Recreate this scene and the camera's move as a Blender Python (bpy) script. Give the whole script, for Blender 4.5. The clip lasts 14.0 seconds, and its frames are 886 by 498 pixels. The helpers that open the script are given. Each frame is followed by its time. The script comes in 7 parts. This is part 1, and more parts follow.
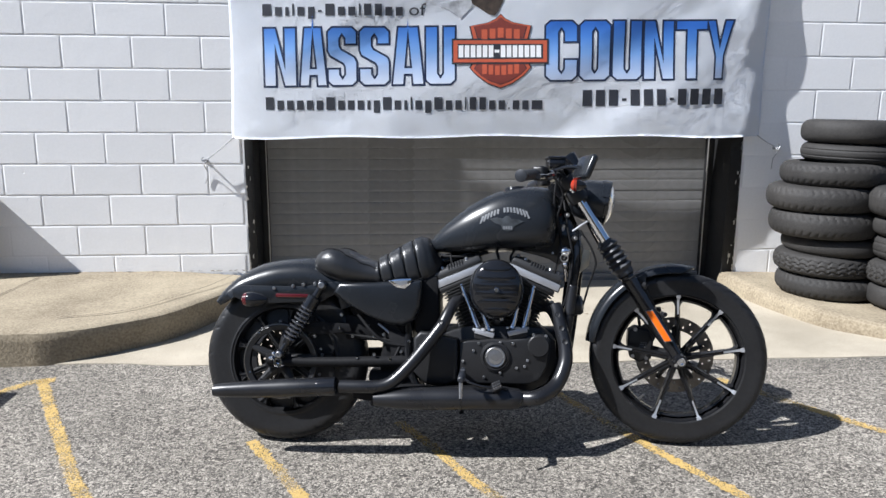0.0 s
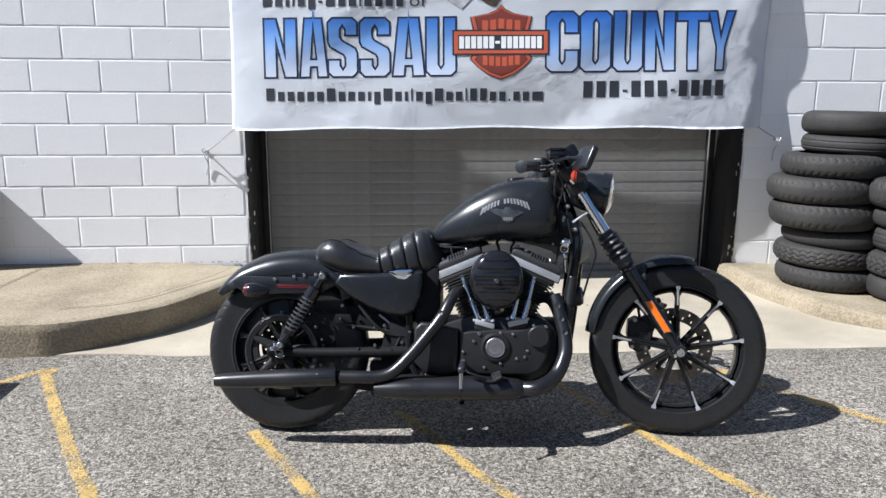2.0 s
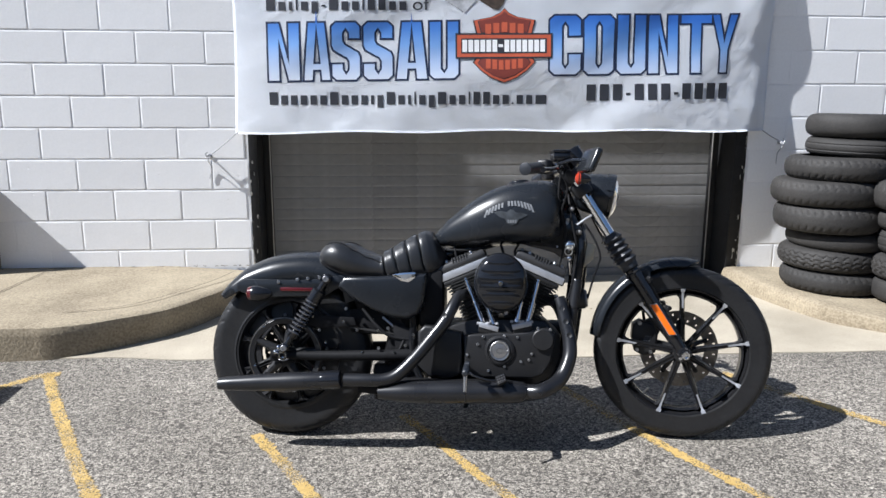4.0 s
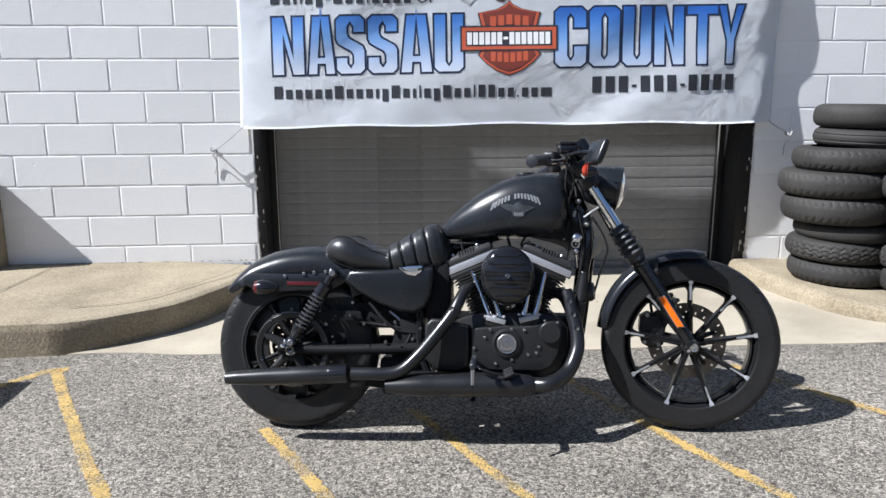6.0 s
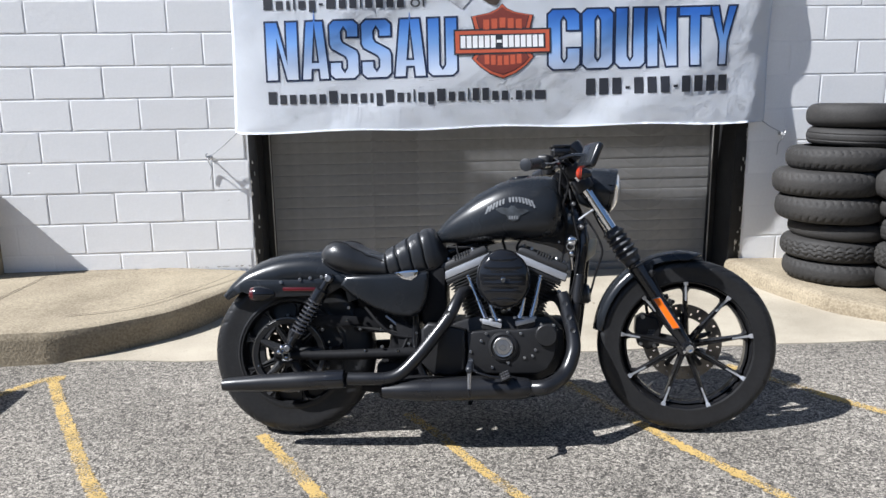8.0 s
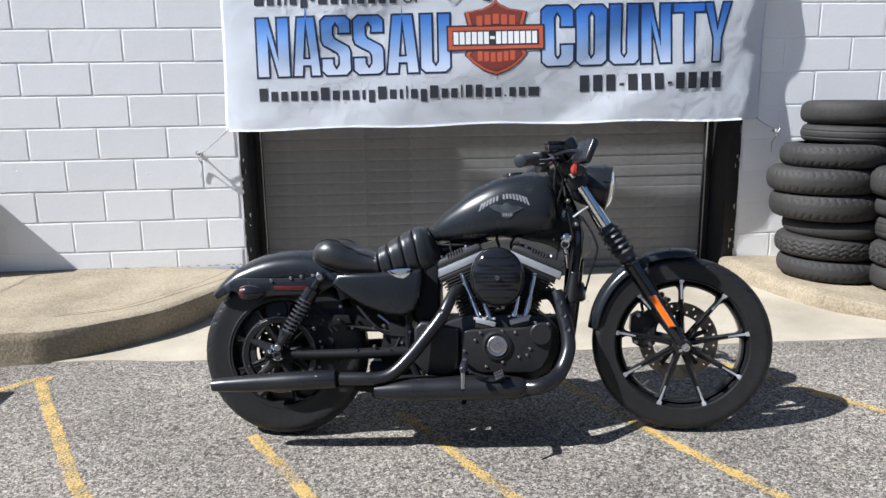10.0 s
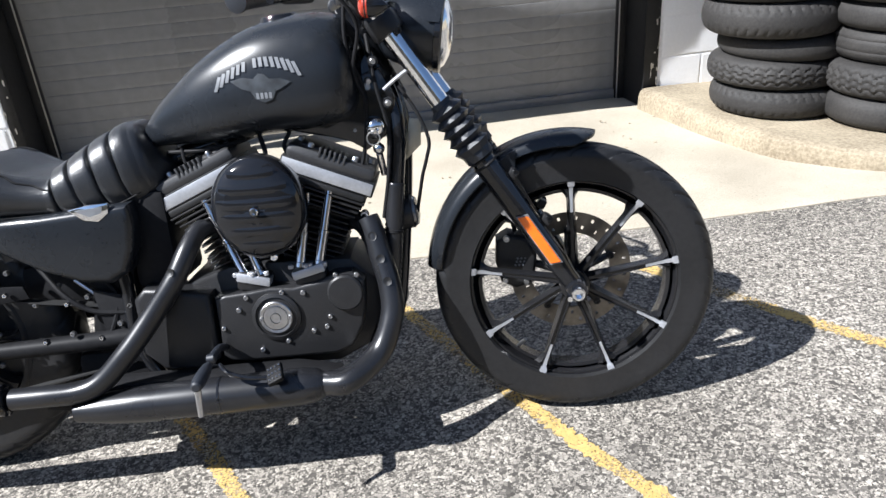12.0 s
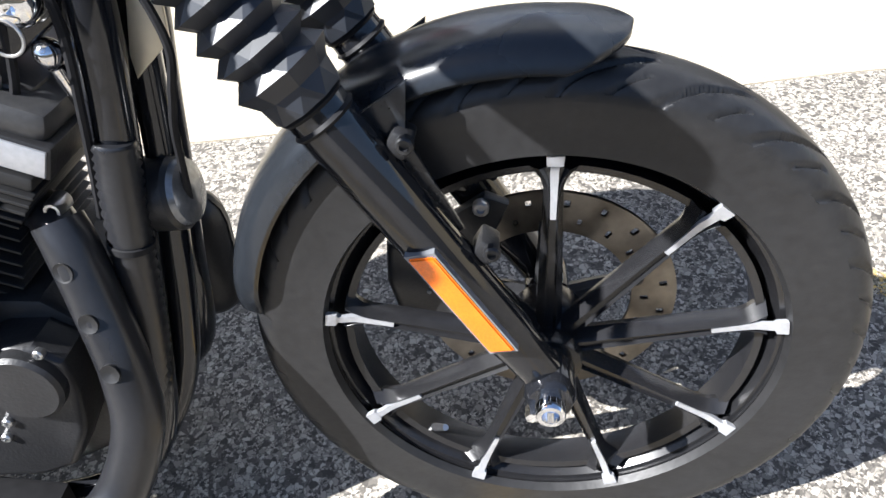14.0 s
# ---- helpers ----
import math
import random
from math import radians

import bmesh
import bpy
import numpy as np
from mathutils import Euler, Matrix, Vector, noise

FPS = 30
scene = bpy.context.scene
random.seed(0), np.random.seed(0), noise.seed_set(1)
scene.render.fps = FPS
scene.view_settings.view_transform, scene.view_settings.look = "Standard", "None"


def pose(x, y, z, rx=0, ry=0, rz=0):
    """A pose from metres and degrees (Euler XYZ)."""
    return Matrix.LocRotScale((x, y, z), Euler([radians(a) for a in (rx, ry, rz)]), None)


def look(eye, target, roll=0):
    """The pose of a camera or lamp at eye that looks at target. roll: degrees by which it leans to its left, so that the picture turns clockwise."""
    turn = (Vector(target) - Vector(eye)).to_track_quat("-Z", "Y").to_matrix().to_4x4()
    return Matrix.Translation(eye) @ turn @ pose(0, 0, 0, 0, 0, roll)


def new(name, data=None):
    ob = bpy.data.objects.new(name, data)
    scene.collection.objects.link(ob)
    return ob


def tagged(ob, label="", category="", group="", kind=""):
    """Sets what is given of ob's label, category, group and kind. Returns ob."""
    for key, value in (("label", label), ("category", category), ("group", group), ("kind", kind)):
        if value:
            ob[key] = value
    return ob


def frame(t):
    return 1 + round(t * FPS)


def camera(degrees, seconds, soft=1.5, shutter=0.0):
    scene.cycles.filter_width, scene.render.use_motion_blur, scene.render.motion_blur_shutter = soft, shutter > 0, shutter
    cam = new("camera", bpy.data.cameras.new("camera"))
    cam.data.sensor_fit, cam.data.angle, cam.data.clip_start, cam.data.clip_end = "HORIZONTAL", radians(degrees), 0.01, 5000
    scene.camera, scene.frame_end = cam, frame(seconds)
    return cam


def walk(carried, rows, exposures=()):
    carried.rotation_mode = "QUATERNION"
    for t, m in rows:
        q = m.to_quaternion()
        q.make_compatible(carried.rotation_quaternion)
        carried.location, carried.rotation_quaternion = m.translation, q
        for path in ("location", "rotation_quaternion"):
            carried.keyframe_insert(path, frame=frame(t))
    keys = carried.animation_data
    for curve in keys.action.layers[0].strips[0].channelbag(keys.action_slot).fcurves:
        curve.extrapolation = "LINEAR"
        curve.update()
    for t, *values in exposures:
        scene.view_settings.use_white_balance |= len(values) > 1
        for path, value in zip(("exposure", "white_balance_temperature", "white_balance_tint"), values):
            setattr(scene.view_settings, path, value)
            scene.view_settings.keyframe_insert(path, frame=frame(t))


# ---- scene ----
cam = camera(62.5, 14.0)
EXPOSURES = [(0, 0.97, 6050, 10), (10, 0.97, 6050, 10), (11, 1.04, 6100, 10), (11.5, 1.22, 6050, 10), (12, 1.38, 6050, 10), (12.5, 1.34, 6050, 10), (13, 1.34, 6000, 10), (13.5, 1.32, 6000, 10), (14, 2.12, 6200, 10)]
PATH = [
    (0, (1.551, -4.974, 1.304), (1.719, -3.02, 0.91), 0.3),
    (0.5, (1.55, -4.974, 1.305), (1.714, -3.022, 0.905), 0.1),
    (1, (1.553, -4.978, 1.305), (1.716, -3.025, 0.903), 0.4),
    (1.5, (1.552, -4.982, 1.3), (1.718, -3.029, 0.901), 0.3),
    (2, (1.551, -4.982, 1.303), (1.717, -3.033, 0.887), 0.3),
    (2.5, (1.547, -4.984, 1.298), (1.71, -3.033, 0.888), 0.3),
    (3, (1.547, -4.982, 1.295), (1.712, -3.03, 0.892), 0.3),
    (5.5, (1.544, -4.97, 1.293), (1.69, -3.018, 0.883), 0.0),
    (6, (1.542, -4.969, 1.289), (1.687, -3.019, 0.87), -0.2),
    (6.5, (1.542, -4.967, 1.286), (1.669, -3.014, 0.873), -0.4),
    (7, (1.54, -4.97, 1.294), (1.665, -3.018, 0.876), -0.5),
    (7.5, (1.545, -4.973, 1.297), (1.688, -3.021, 0.884), -0.8),
    (10, (1.551, -4.936, 1.286), (1.723, -2.988, 0.869), -0.8),
    (10.5, (1.692, -4.763, 1.253), (1.9, -2.838, 0.754), -1.9),
    (11, (1.84, -4.511, 1.235), (2.024, -2.629, 0.584), -0.2),
    (11.5, (1.925, -4.206, 1.222), (2.189, -2.365, 0.486), -2.4),
    (12, (2.102, -3.867, 1.206), (2.41, -2.099, 0.323), -4.1),
    (12.5, (2.22, -3.591, 1.178), (2.5, -1.873, 0.194), -3.6),
    (13, (2.304, -3.276, 1.115), (2.687, -1.671, -0.016), -5.0),
    (13.5, (2.409, -3.042, 1.059), (2.665, -1.507, -0.197), -3.3),
    (14, (2.493, -2.902, 1.01), (2.654, -1.525, -0.431), -3.9),
]
walk(cam, [(t, look(eye, target, roll)) for t, eye, target, roll in PATH], EXPOSURES)

# ---------------------------------------------------------------- light
SUN_WAY = Vector((0.96, 0.20, -1.0)).normalized()      # the way the sunlight travels
sun = new("sun", bpy.data.lights.new("sun", "SUN"))
sun.data.energy, sun.data.angle, sun.data.color = 5.0, radians(0.53), (1.0, 0.975, 0.94)
sun.matrix_world = look((0, 0, 0), SUN_WAY)
world = bpy.data.worlds.new("sky")
scene.world = world
world.use_nodes = True
sky = world.node_tree.nodes.new("ShaderNodeTexSky")
sky.sky_type, sky.sun_disc = "NISHITA", False
sky.sun_elevation = math.asin(-SUN_WAY.z)
sky.sun_rotation = math.atan2(-SUN_WAY.x, -SUN_WAY.y)
sky.air_density, sky.dust_density, sky.ozone_density = 0.9, 0.6, 1.5
background = world.node_tree.nodes["Background"]
background.inputs["Strength"].default_value = 0.052
world.node_tree.links.new(sky.outputs[0], background.inputs[0])


# ---------------------------------------------------------------- materials
def mat(name, base, rough=0.6, metal=0.0, vary=0.0, grain=60.0, blotch=4.0, bump=0.0, tint=None, coat=0.0, spec=0.5, rough_vary=0.0):
    """A surface with its colour varied at two scales, fine relief and uneven gloss."""
    m = bpy.data.materials.new(name)
    m.use_nodes = True
    n, link = m.node_tree.nodes, m.node_tree.links.new
    p = n["Principled BSDF"]
    p.inputs["Base Color"].default_value = (*base, 1)
    p.inputs["Roughness"].default_value = rough
    p.inputs["Metallic"].default_value = metal
    p.inputs["Coat Weight"].default_value = coat
    p.inputs["Coat Roughness"].default_value = 0.06
    p.inputs["Specular IOR Level"].default_value = spec
    co = n.new("ShaderNodeTexCoord")
    fine, broad = n.new("ShaderNodeTexNoise"), n.new("ShaderNodeTexNoise")
    fine.inputs["Scale"].default_value, broad.inputs["Scale"].default_value = grain, blotch
    fine.inputs["Detail"].default_value, broad.inputs["Detail"].default_value = 6, 5
    link(co.outputs["Object"], fine.inputs["Vector"])
    link(co.outputs["Object"], broad.inputs["Vector"])
    if vary or tint:
        total = n.new("ShaderNodeMath")
        total.operation = "ADD"
        link(fine.outputs["Fac"], total.inputs[0])
        link(broad.outputs["Fac"], total.inputs[1])
        ramp = n.new("ShaderNodeValToRGB")
        ramp.color_ramp.elements[0].position, ramp.color_ramp.elements[1].position = 0.36, 0.64
        other = tint or tuple(c * (1 + vary) for c in base)
        low = tuple(c * (1 - vary) for c in base)
        ramp.color_ramp.elements[0].color, ramp.color_ramp.elements[1].color = (*low, 1), (*other, 1)
        half = n.new("ShaderNodeMath")
        half.operation = "MULTIPLY"
        half.inputs[1].default_value = 0.5
        link(total.outputs[0], half.inputs[0])
        link(half.outputs[0], ramp.inputs[0])
        link(ramp.outputs[0], p.inputs["Base Color"])
    if rough_vary:
        span = n.new("ShaderNodeMapRange")
        span.inputs["From Min"].default_value, span.inputs["From Max"].default_value = 0.3, 0.7
        span.inputs["To Min"].default_value, span.inputs["To Max"].default_value = rough - rough_vary, rough + rough_vary
        link(broad.outputs["Fac"], span.inputs["Value"])
        link(span.outputs[0], p.inputs["Roughness"])
    if bump:
        b = n.new("ShaderNodeBump")
        b.inputs["Strength"].default_value, b.inputs["Distance"].default_value = 1.0, bump
        link(fine.outputs["Fac"], b.inputs["Height"])
        link(b.outputs[0], p.inputs["Normal"])
    return m


def asphalt_material():
    """Weathered asphalt: pale exposed stones of several greys in dark binder, broad worn patches."""
    m = bpy.data.materials.new("worn_asphalt")
    m.use_nodes = True
    n, link = m.node_tree.nodes, m.node_tree.links.new
    p = n["Principled BSDF"]
    p.inputs["Roughness"].default_value = 0.85
    p.inputs["Specular IOR Level"].default_value = 0.12
    co = n.new("ShaderNodeTexCoord")
    warp = n.new("ShaderNodeTexNoise")
    warp.inputs["Scale"].default_value = 90
    link(co.outputs["Object"], warp.inputs["Vector"])
    mixv = n.new("ShaderNodeMixRGB")
    mixv.blend_type, mixv.inputs[0].default_value = "LINEAR_LIGHT", 0.006
    link(co.outputs["Object"], mixv.inputs[1])
    link(warp.outputs["Color"], mixv.inputs[2])
    stones = n.new("ShaderNodeTexVoronoi")
    stones.inputs["Scale"].default_value = 106
    link(mixv.outputs[0], stones.inputs["Vector"])
    edge = n.new("ShaderNodeTexVoronoi")
    edge.feature = "DISTANCE_TO_EDGE"
    edge.inputs["Scale"].default_value = 106
    link(mixv.outputs[0], edge.inputs["Vector"])
    small = n.new("ShaderNodeTexVoronoi")
    small.inputs["Scale"].default_value = 215
    link(mixv.outputs[0], small.inputs["Vector"])
    pick = n.new("ShaderNodeTexNoise")
    pick.inputs["Scale"].default_value, pick.inputs["Detail"].default_value = 60, 3
    link(co.outputs["Object"], pick.inputs["Vector"])
    which = n.new("ShaderNodeMapRange")
    which.inputs["From Min"].default_value, which.inputs["From Max"].default_value = 0.47, 0.53
    link(pick.outputs["Fac"], which.inputs["Value"])
    both = n.new("ShaderNodeMixRGB")
    link(which.outputs[0], both.inputs[0])
    link(stones.outputs["Color"], both.inputs[1])
    link(small.outputs["Color"], both.inputs[2])
    tone = n.new("ShaderNodeSeparateColor")
    link(both.outputs[0], tone.inputs[0])
    ramp = n.new("ShaderNodeValToRGB")
    e = ramp.color_ramp.elements
    e[0].position, e[0].color = 0.0, (0.066, 0.060, 0.053, 1)
    e[1].position, e[1].color = 1.0, (0.50, 0.458, 0.392, 1)
    for pos, c in ((0.28, (0.112, 0.102, 0.090)), (0.5, (0.232, 0.211, 0.183)), (0.78, (0.385, 0.350, 0.300))):
        x = e.new(pos)
        x.color = (*c, 1)
    link(tone.outputs[0], ramp.inputs[0])
    gap = n.new("ShaderNodeMapRange")
    gap.inputs["From Min"].default_value, gap.inputs["From Max"].default_value = -0.05, 0.10
    link(edge.outputs["Distance"], gap.inputs["Value"])
    dark = n.new("ShaderNodeMixRGB")
    dark.inputs[1].default_value = (0.058, 0.054, 0.049, 1)
    link(gap.outputs[0], dark.inputs[0])
    link(ramp.outputs[0], dark.inputs[2])
    broad = n.new("ShaderNodeTexNoise")
    broad.inputs["Scale"].default_value, broad.inputs["Detail"].default_value = 1.6, 8
    link(co.outputs["Object"], broad.inputs["Vector"])
    span = n.new("ShaderNodeMapRange")
    span.inputs["From Min"].default_value, span.inputs["From Max"].default_value = 0.3, 0.7
    span.inputs["To Min"].default_value, span.inputs["To Max"].default_value = 0.70, 1.02
    link(broad.outputs["Fac"], span.inputs["Value"])
    worn = n.new("ShaderNodeMixRGB")
    worn.blend_type, worn.inputs[0].default_value = "MULTIPLY", 1.0
    link(dark.outputs[0], worn.inputs[1])
    link(span.outputs[0], worn.inputs[2])
    link(worn.outputs[0], p.inputs["Base Color"])
    b = n.new("ShaderNodeBump")
    b.inputs["Strength"].default_value, b.inputs["Distance"].default_value = 0.6, 0.0025
    link(tone.outputs[0], b.inputs["Height"])
    link(b.outputs[0], p.inputs["Normal"])
    return m


def worn_paint_material():
    """Yellow marking paint, rubbed off the high stones so that the asphalt shows through."""
    m = mat("yellow_marking_paint", (0.53, 0.36, 0.115), 0.8, vary=0.2, grain=70, blotch=6, bump=0.002)
    n, link = m.node_tree.nodes, m.node_tree.links.new
    p = n["Principled BSDF"]
    co = n["Texture Coordinate"]
    wear, grit = n.new("ShaderNodeTexNoise"), n.new("ShaderNodeTexNoise")
    wear.inputs["Scale"].default_value, wear.inputs["Detail"].default_value = 7, 6
    grit.inputs["Scale"].default_value, grit.inputs["Detail"].default_value = 150, 2
    link(co.outputs["Object"], wear.inputs["Vector"])
    link(co.outputs["Object"], grit.inputs["Vector"])
    add = n.new("ShaderNodeMath")
    add.operation = "MULTIPLY_ADD"
    link(grit.outputs["Fac"], add.inputs[0])
    add.inputs[1].default_value = 1.1
    link(wear.outputs["Fac"], add.inputs[2])
    cut = n.new("ShaderNodeMapRange")
    cut.inputs["From Min"].default_value, cut.inputs["From Max"].default_value = 0.82, 1.14
    cut.inputs["To Max"].default_value = 0.72
    link(add.outputs[0], cut.inputs["Value"])
    link(cut.outputs[0], p.inputs["Alpha"])
    return m


def pitted(m):
    """Small dark pits and grains scattered over a pale surface."""
    n, link = m.node_tree.nodes, m.node_tree.links.new
    pits, thin = n.new("ShaderNodeTexVoronoi"), n.new("ShaderNodeTexNoise")
    pits.inputs["Scale"].default_value, thin.inputs["Scale"].default_value = 46, 9
    link(n["Texture Coordinate"].outputs["Object"], pits.inputs["Vector"])
    link(n["Texture Coordinate"].outputs["Object"], thin.inputs["Vector"])
    size, cut, dark = n.new("ShaderNodeMapRange"), n.new("ShaderNodeMath"), n.new("ShaderNodeMixRGB")
    size.inputs["From Min"].default_value, size.inputs["From Max"].default_value = 0.45, 0.75
    size.inputs["To Min"].default_value, size.inputs["To Max"].default_value = 0.05, 0.22
    link(thin.outputs["Fac"], size.inputs["Value"])
    cut.operation = "LESS_THAN"
    link(pits.outputs["Distance"], cut.inputs[0])
    link(size.outputs[0], cut.inputs[1])
    dark.inputs[2].default_value = (0.13, 0.11, 0.085, 1)
    half = n.new("ShaderNodeMath")
    half.operation, half.inputs[1].default_value = "MULTIPLY", 0.7
    link(cut.outputs[0], half.inputs[0])
    link(half.outputs[0], dark.inputs[0])
    link(n["Color Ramp"].outputs[0], dark.inputs[1])
    link(dark.outputs[0], n["Principled BSDF"].inputs["Base Color"])
    return m


ASPHALT = asphalt_material()
YELLOW = worn_paint_material()
CONCRETE = pitted(mat("tan_concrete", (0.31, 0.270, 0.205), 0.9, vary=0.20, grain=190, blotch=2.2, bump=0.0015, tint=(0.42, 0.372, 0.292)))
UNSEEN_WALL = mat("tan_unseen_wall", (0.265, 0.222, 0.153), 0.9, vary=0.2, grain=75, blotch=2.6)
KERB_CONCRETE = pitted(mat("weathered_kerb_concrete", (0.225, 0.180, 0.120), 0.9, vary=0.30, grain=75, blotch=2.6, bump=0.003, tint=(0.345, 0.292, 0.205)))


def white_block_material():
    """Thick white paint over concrete block: soft lumps, a few open pits, each block a shade apart."""
    m = mat("white_painted_block", (0.89, 0.89, 0.89), 0.75, vary=0.03, grain=60, blotch=3)
    n, link = m.node_tree.nodes, m.node_tree.links.new
    info, apart, shift = n.new("ShaderNodeObjectInfo"), n.new("ShaderNodeMath"), n.new("ShaderNodeVectorMath")
    apart.operation, apart.inputs[1].default_value = "MULTIPLY", 40
    link(info.outputs["Random"], apart.inputs[0])
    link(n["Texture Coordinate"].outputs["Object"], shift.inputs[0])
    link(apart.outputs[0], shift.inputs[1])
    span, mixed = n.new("ShaderNodeMapRange"), n.new("ShaderNodeMixRGB")
    span.inputs["To Min"].default_value, span.inputs["To Max"].default_value = 0.955, 1.02
    mixed.blend_type, mixed.inputs[0].default_value = "MULTIPLY", 1.0
    link(info.outputs["Random"], span.inputs["Value"])
    link(n["Color Ramp"].outputs[0], mixed.inputs[1])
    link(span.outputs[0], mixed.inputs[2])
    link(mixed.outputs[0], n["Principled BSDF"].inputs["Base Color"])
    lumps, peel, pits, deep = n.new("ShaderNodeTexNoise"), n.new("ShaderNodeTexNoise"), n.new("ShaderNodeTexVoronoi"), n.new("ShaderNodeMapRange")
    lumps.inputs["Scale"].default_value, lumps.inputs["Detail"].default_value = 26, 4
    peel.inputs["Scale"].default_value, peel.inputs["Detail"].default_value = 90, 2
    pits.inputs["Scale"].default_value = 17
    for node in (lumps, peel, pits):
        link(shift.outputs[0], node.inputs["Vector"])
    deep.inputs["From Min"].default_value, deep.inputs["From Max"].default_value = 0.06, 0.13
    deep.inputs["To Min"].default_value, deep.inputs["To Max"].default_value = -1.1, 0.0
    link(pits.outputs["Distance"], deep.inputs["Value"])
    sparse, rare, total = n.new("ShaderNodeSeparateColor"), n.new("ShaderNodeMath"), n.new("ShaderNodeMath")
    rare.operation, rare.inputs[1].default_value = "GREATER_THAN", 0.82
    link(pits.outputs["Color"], sparse.inputs[0])
    link(sparse.outputs[0], rare.inputs[0])
    total.operation = "MULTIPLY_ADD"
    link(deep.outputs[0], total.inputs[0])
    link(rare.outputs[0], total.inputs[1])
    link(lumps.outputs["Fac"], total.inputs[2])
    with_peel = n.new("ShaderNodeMath")
    with_peel.operation, with_peel.inputs[1].default_value = "MULTIPLY_ADD", 0.22
    link(peel.outputs["Fac"], with_peel.inputs[0])
    link(total.outputs[0], with_peel.inputs[2])
    b = n.new("ShaderNodeBump")
    b.inputs["Strength"].default_value, b.inputs["Distance"].default_value = 1.0, 0.0011
    link(with_peel.outputs[0], b.inputs["Height"])
    link(b.outputs[0], n["Principled BSDF"].inputs["Normal"])
    return m


WHITE_BLOCK = white_block_material()
MORTAR = mat("white_painted_mortar", (0.82, 0.82, 0.82), 0.85, vary=0.1, grain=60, blotch=5, bump=0.002)
SHUTTER = mat("dark_grey_shutter_metal", (0.19, 0.188, 0.186), 0.30, metal=0.0, vary=0.12, grain=20, blotch=1.5, rough_vary=0.1)
FRAME_BLACK = mat("chipped_black_frame_paint", (0.0125, 0.0125, 0.0132), 0.55, vary=0.3, grain=40, blotch=8, bump=0.001, spec=0.3)
PALE_EDGE = mat("rubbed_bare_metal", (0.5, 0.48, 0.45), 0.4, metal=0.6, vary=0.2)
VINYL = mat("white_banner_vinyl", (0.895, 0.92, 0.96), 0.42, vary=0.015, grain=6, blotch=3, bump=0.004)
INK = mat("dark_banner_ink", (0.03, 0.032, 0.04), 0.5)
NAVY = mat("navy_outline_ink", (0.012, 0.022, 0.06), 0.5)
ORANGE_INK = mat("orange_shield_ink", (0.52, 0.105, 0.05), 0.5, vary=0.08)
MAROON_INK = mat("dark_red_shield_ink", (0.20, 0.040, 0.028), 0.5, vary=0.1)
WHITE_INK = mat("white_ink", (0.85, 0.85, 0.85), 0.5)
BROWN_INK = mat("brown_feather_ink", (0.05, 0.035, 0.025), 0.6, vary=0.5, grain=30, blotch=20)
GREY_INK = mat("pale_feather_ink", (0.42, 0.43, 0.45), 0.6, vary=0.3, grain=30, blotch=25)
OLD_RUBBER = mat("dusty_old_tyre_rubber", (0.016, 0.0148, 0.014), 0.75, vary=0.3, grain=90, blotch=5, bump=0.001, tint=(0.030, 0.0275, 0.0255))
BROWN_SOIL = mat("brown_soil", (0.10, 0.078, 0.052), 0.95, vary=0.4, grain=80)
ROPE = mat("grey_rope", (0.35, 0.35, 0.36), 0.8, vary=0.2)
STEEL = mat("galvanised_hook", (0.5, 0.5, 0.5), 0.35, metal=0.9)


def blue_fade_material(top, bottom):
    """Printed letter fill: strong blue above, fading to nearly white below."""
    m = bpy.data.materials.new("blue_fade_ink")
    m.use_nodes = True
    n, link = m.node_tree.nodes, m.node_tree.links.new
    p = n["Principled BSDF"]
    p.inputs["Roughness"].default_value = 0.5
    co, sep, span, ramp = n.new("ShaderNodeTexCoord"), n.new("ShaderNodeSeparateXYZ"), n.new("ShaderNodeMapRange"), n.new("ShaderNodeValToRGB")
    link(co.outputs["Object"], sep.inputs[0])
    link(sep.outputs["Z"], span.inputs["Value"])
    span.inputs["From Min"].default_value, span.inputs["From Max"].default_value = bottom, top
    e = ramp.color_ramp.elements
    e[0].position, e[0].color = 0.0, (0.66, 0.71, 0.80, 1)
    e[1].position, e[1].color = 1.0, (0.030, 0.125, 0.46, 1)
    for pos, c in ((0.25, (0.45, 0.56, 0.77)), (0.55, (0.19, 0.36, 0.70)), (0.8, (0.07, 0.21, 0.58))):
        x = e.new(pos)
        x.color = (*c, 1)
    link(span.outputs[0], ramp.inputs[0])
    link(ramp.outputs[0], p.inputs["Base Color"])
    return m


# ---------------------------------------------------------------- mesh helpers
def finish(bm, name, material, sharp=35):
    bmesh.ops.recalc_face_normals(bm, faces=bm.faces[:])
    for f in bm.faces:
        f.smooth = True
    for e in bm.edges:
        if len(e.link_faces) == 2 and e.calc_face_angle(0) > radians(sharp):
            e.smooth = False
    me = bpy.data.meshes.new(name)
    bm.to_mesh(me)
    bm.free()
    me.materials.append(material)
    return me


def thing(name, bm, material, label="", category="", group="", kind="", sharp=35):
    return tagged(new(name, finish(bm, name, material, sharp)), label, category, group, kind)


def part(name, bm, material, parent, label="", sharp=35):
    ob = new(name, finish(bm, name, material, sharp))
    ob.parent = parent
    return tagged(ob, label)


def base(name, m, label, category, group="", kind=""):
    ob = new(name)
    ob.empty_display_size = 0.1
    ob.matrix_world = m
    return tagged(ob, label, category, group, kind)


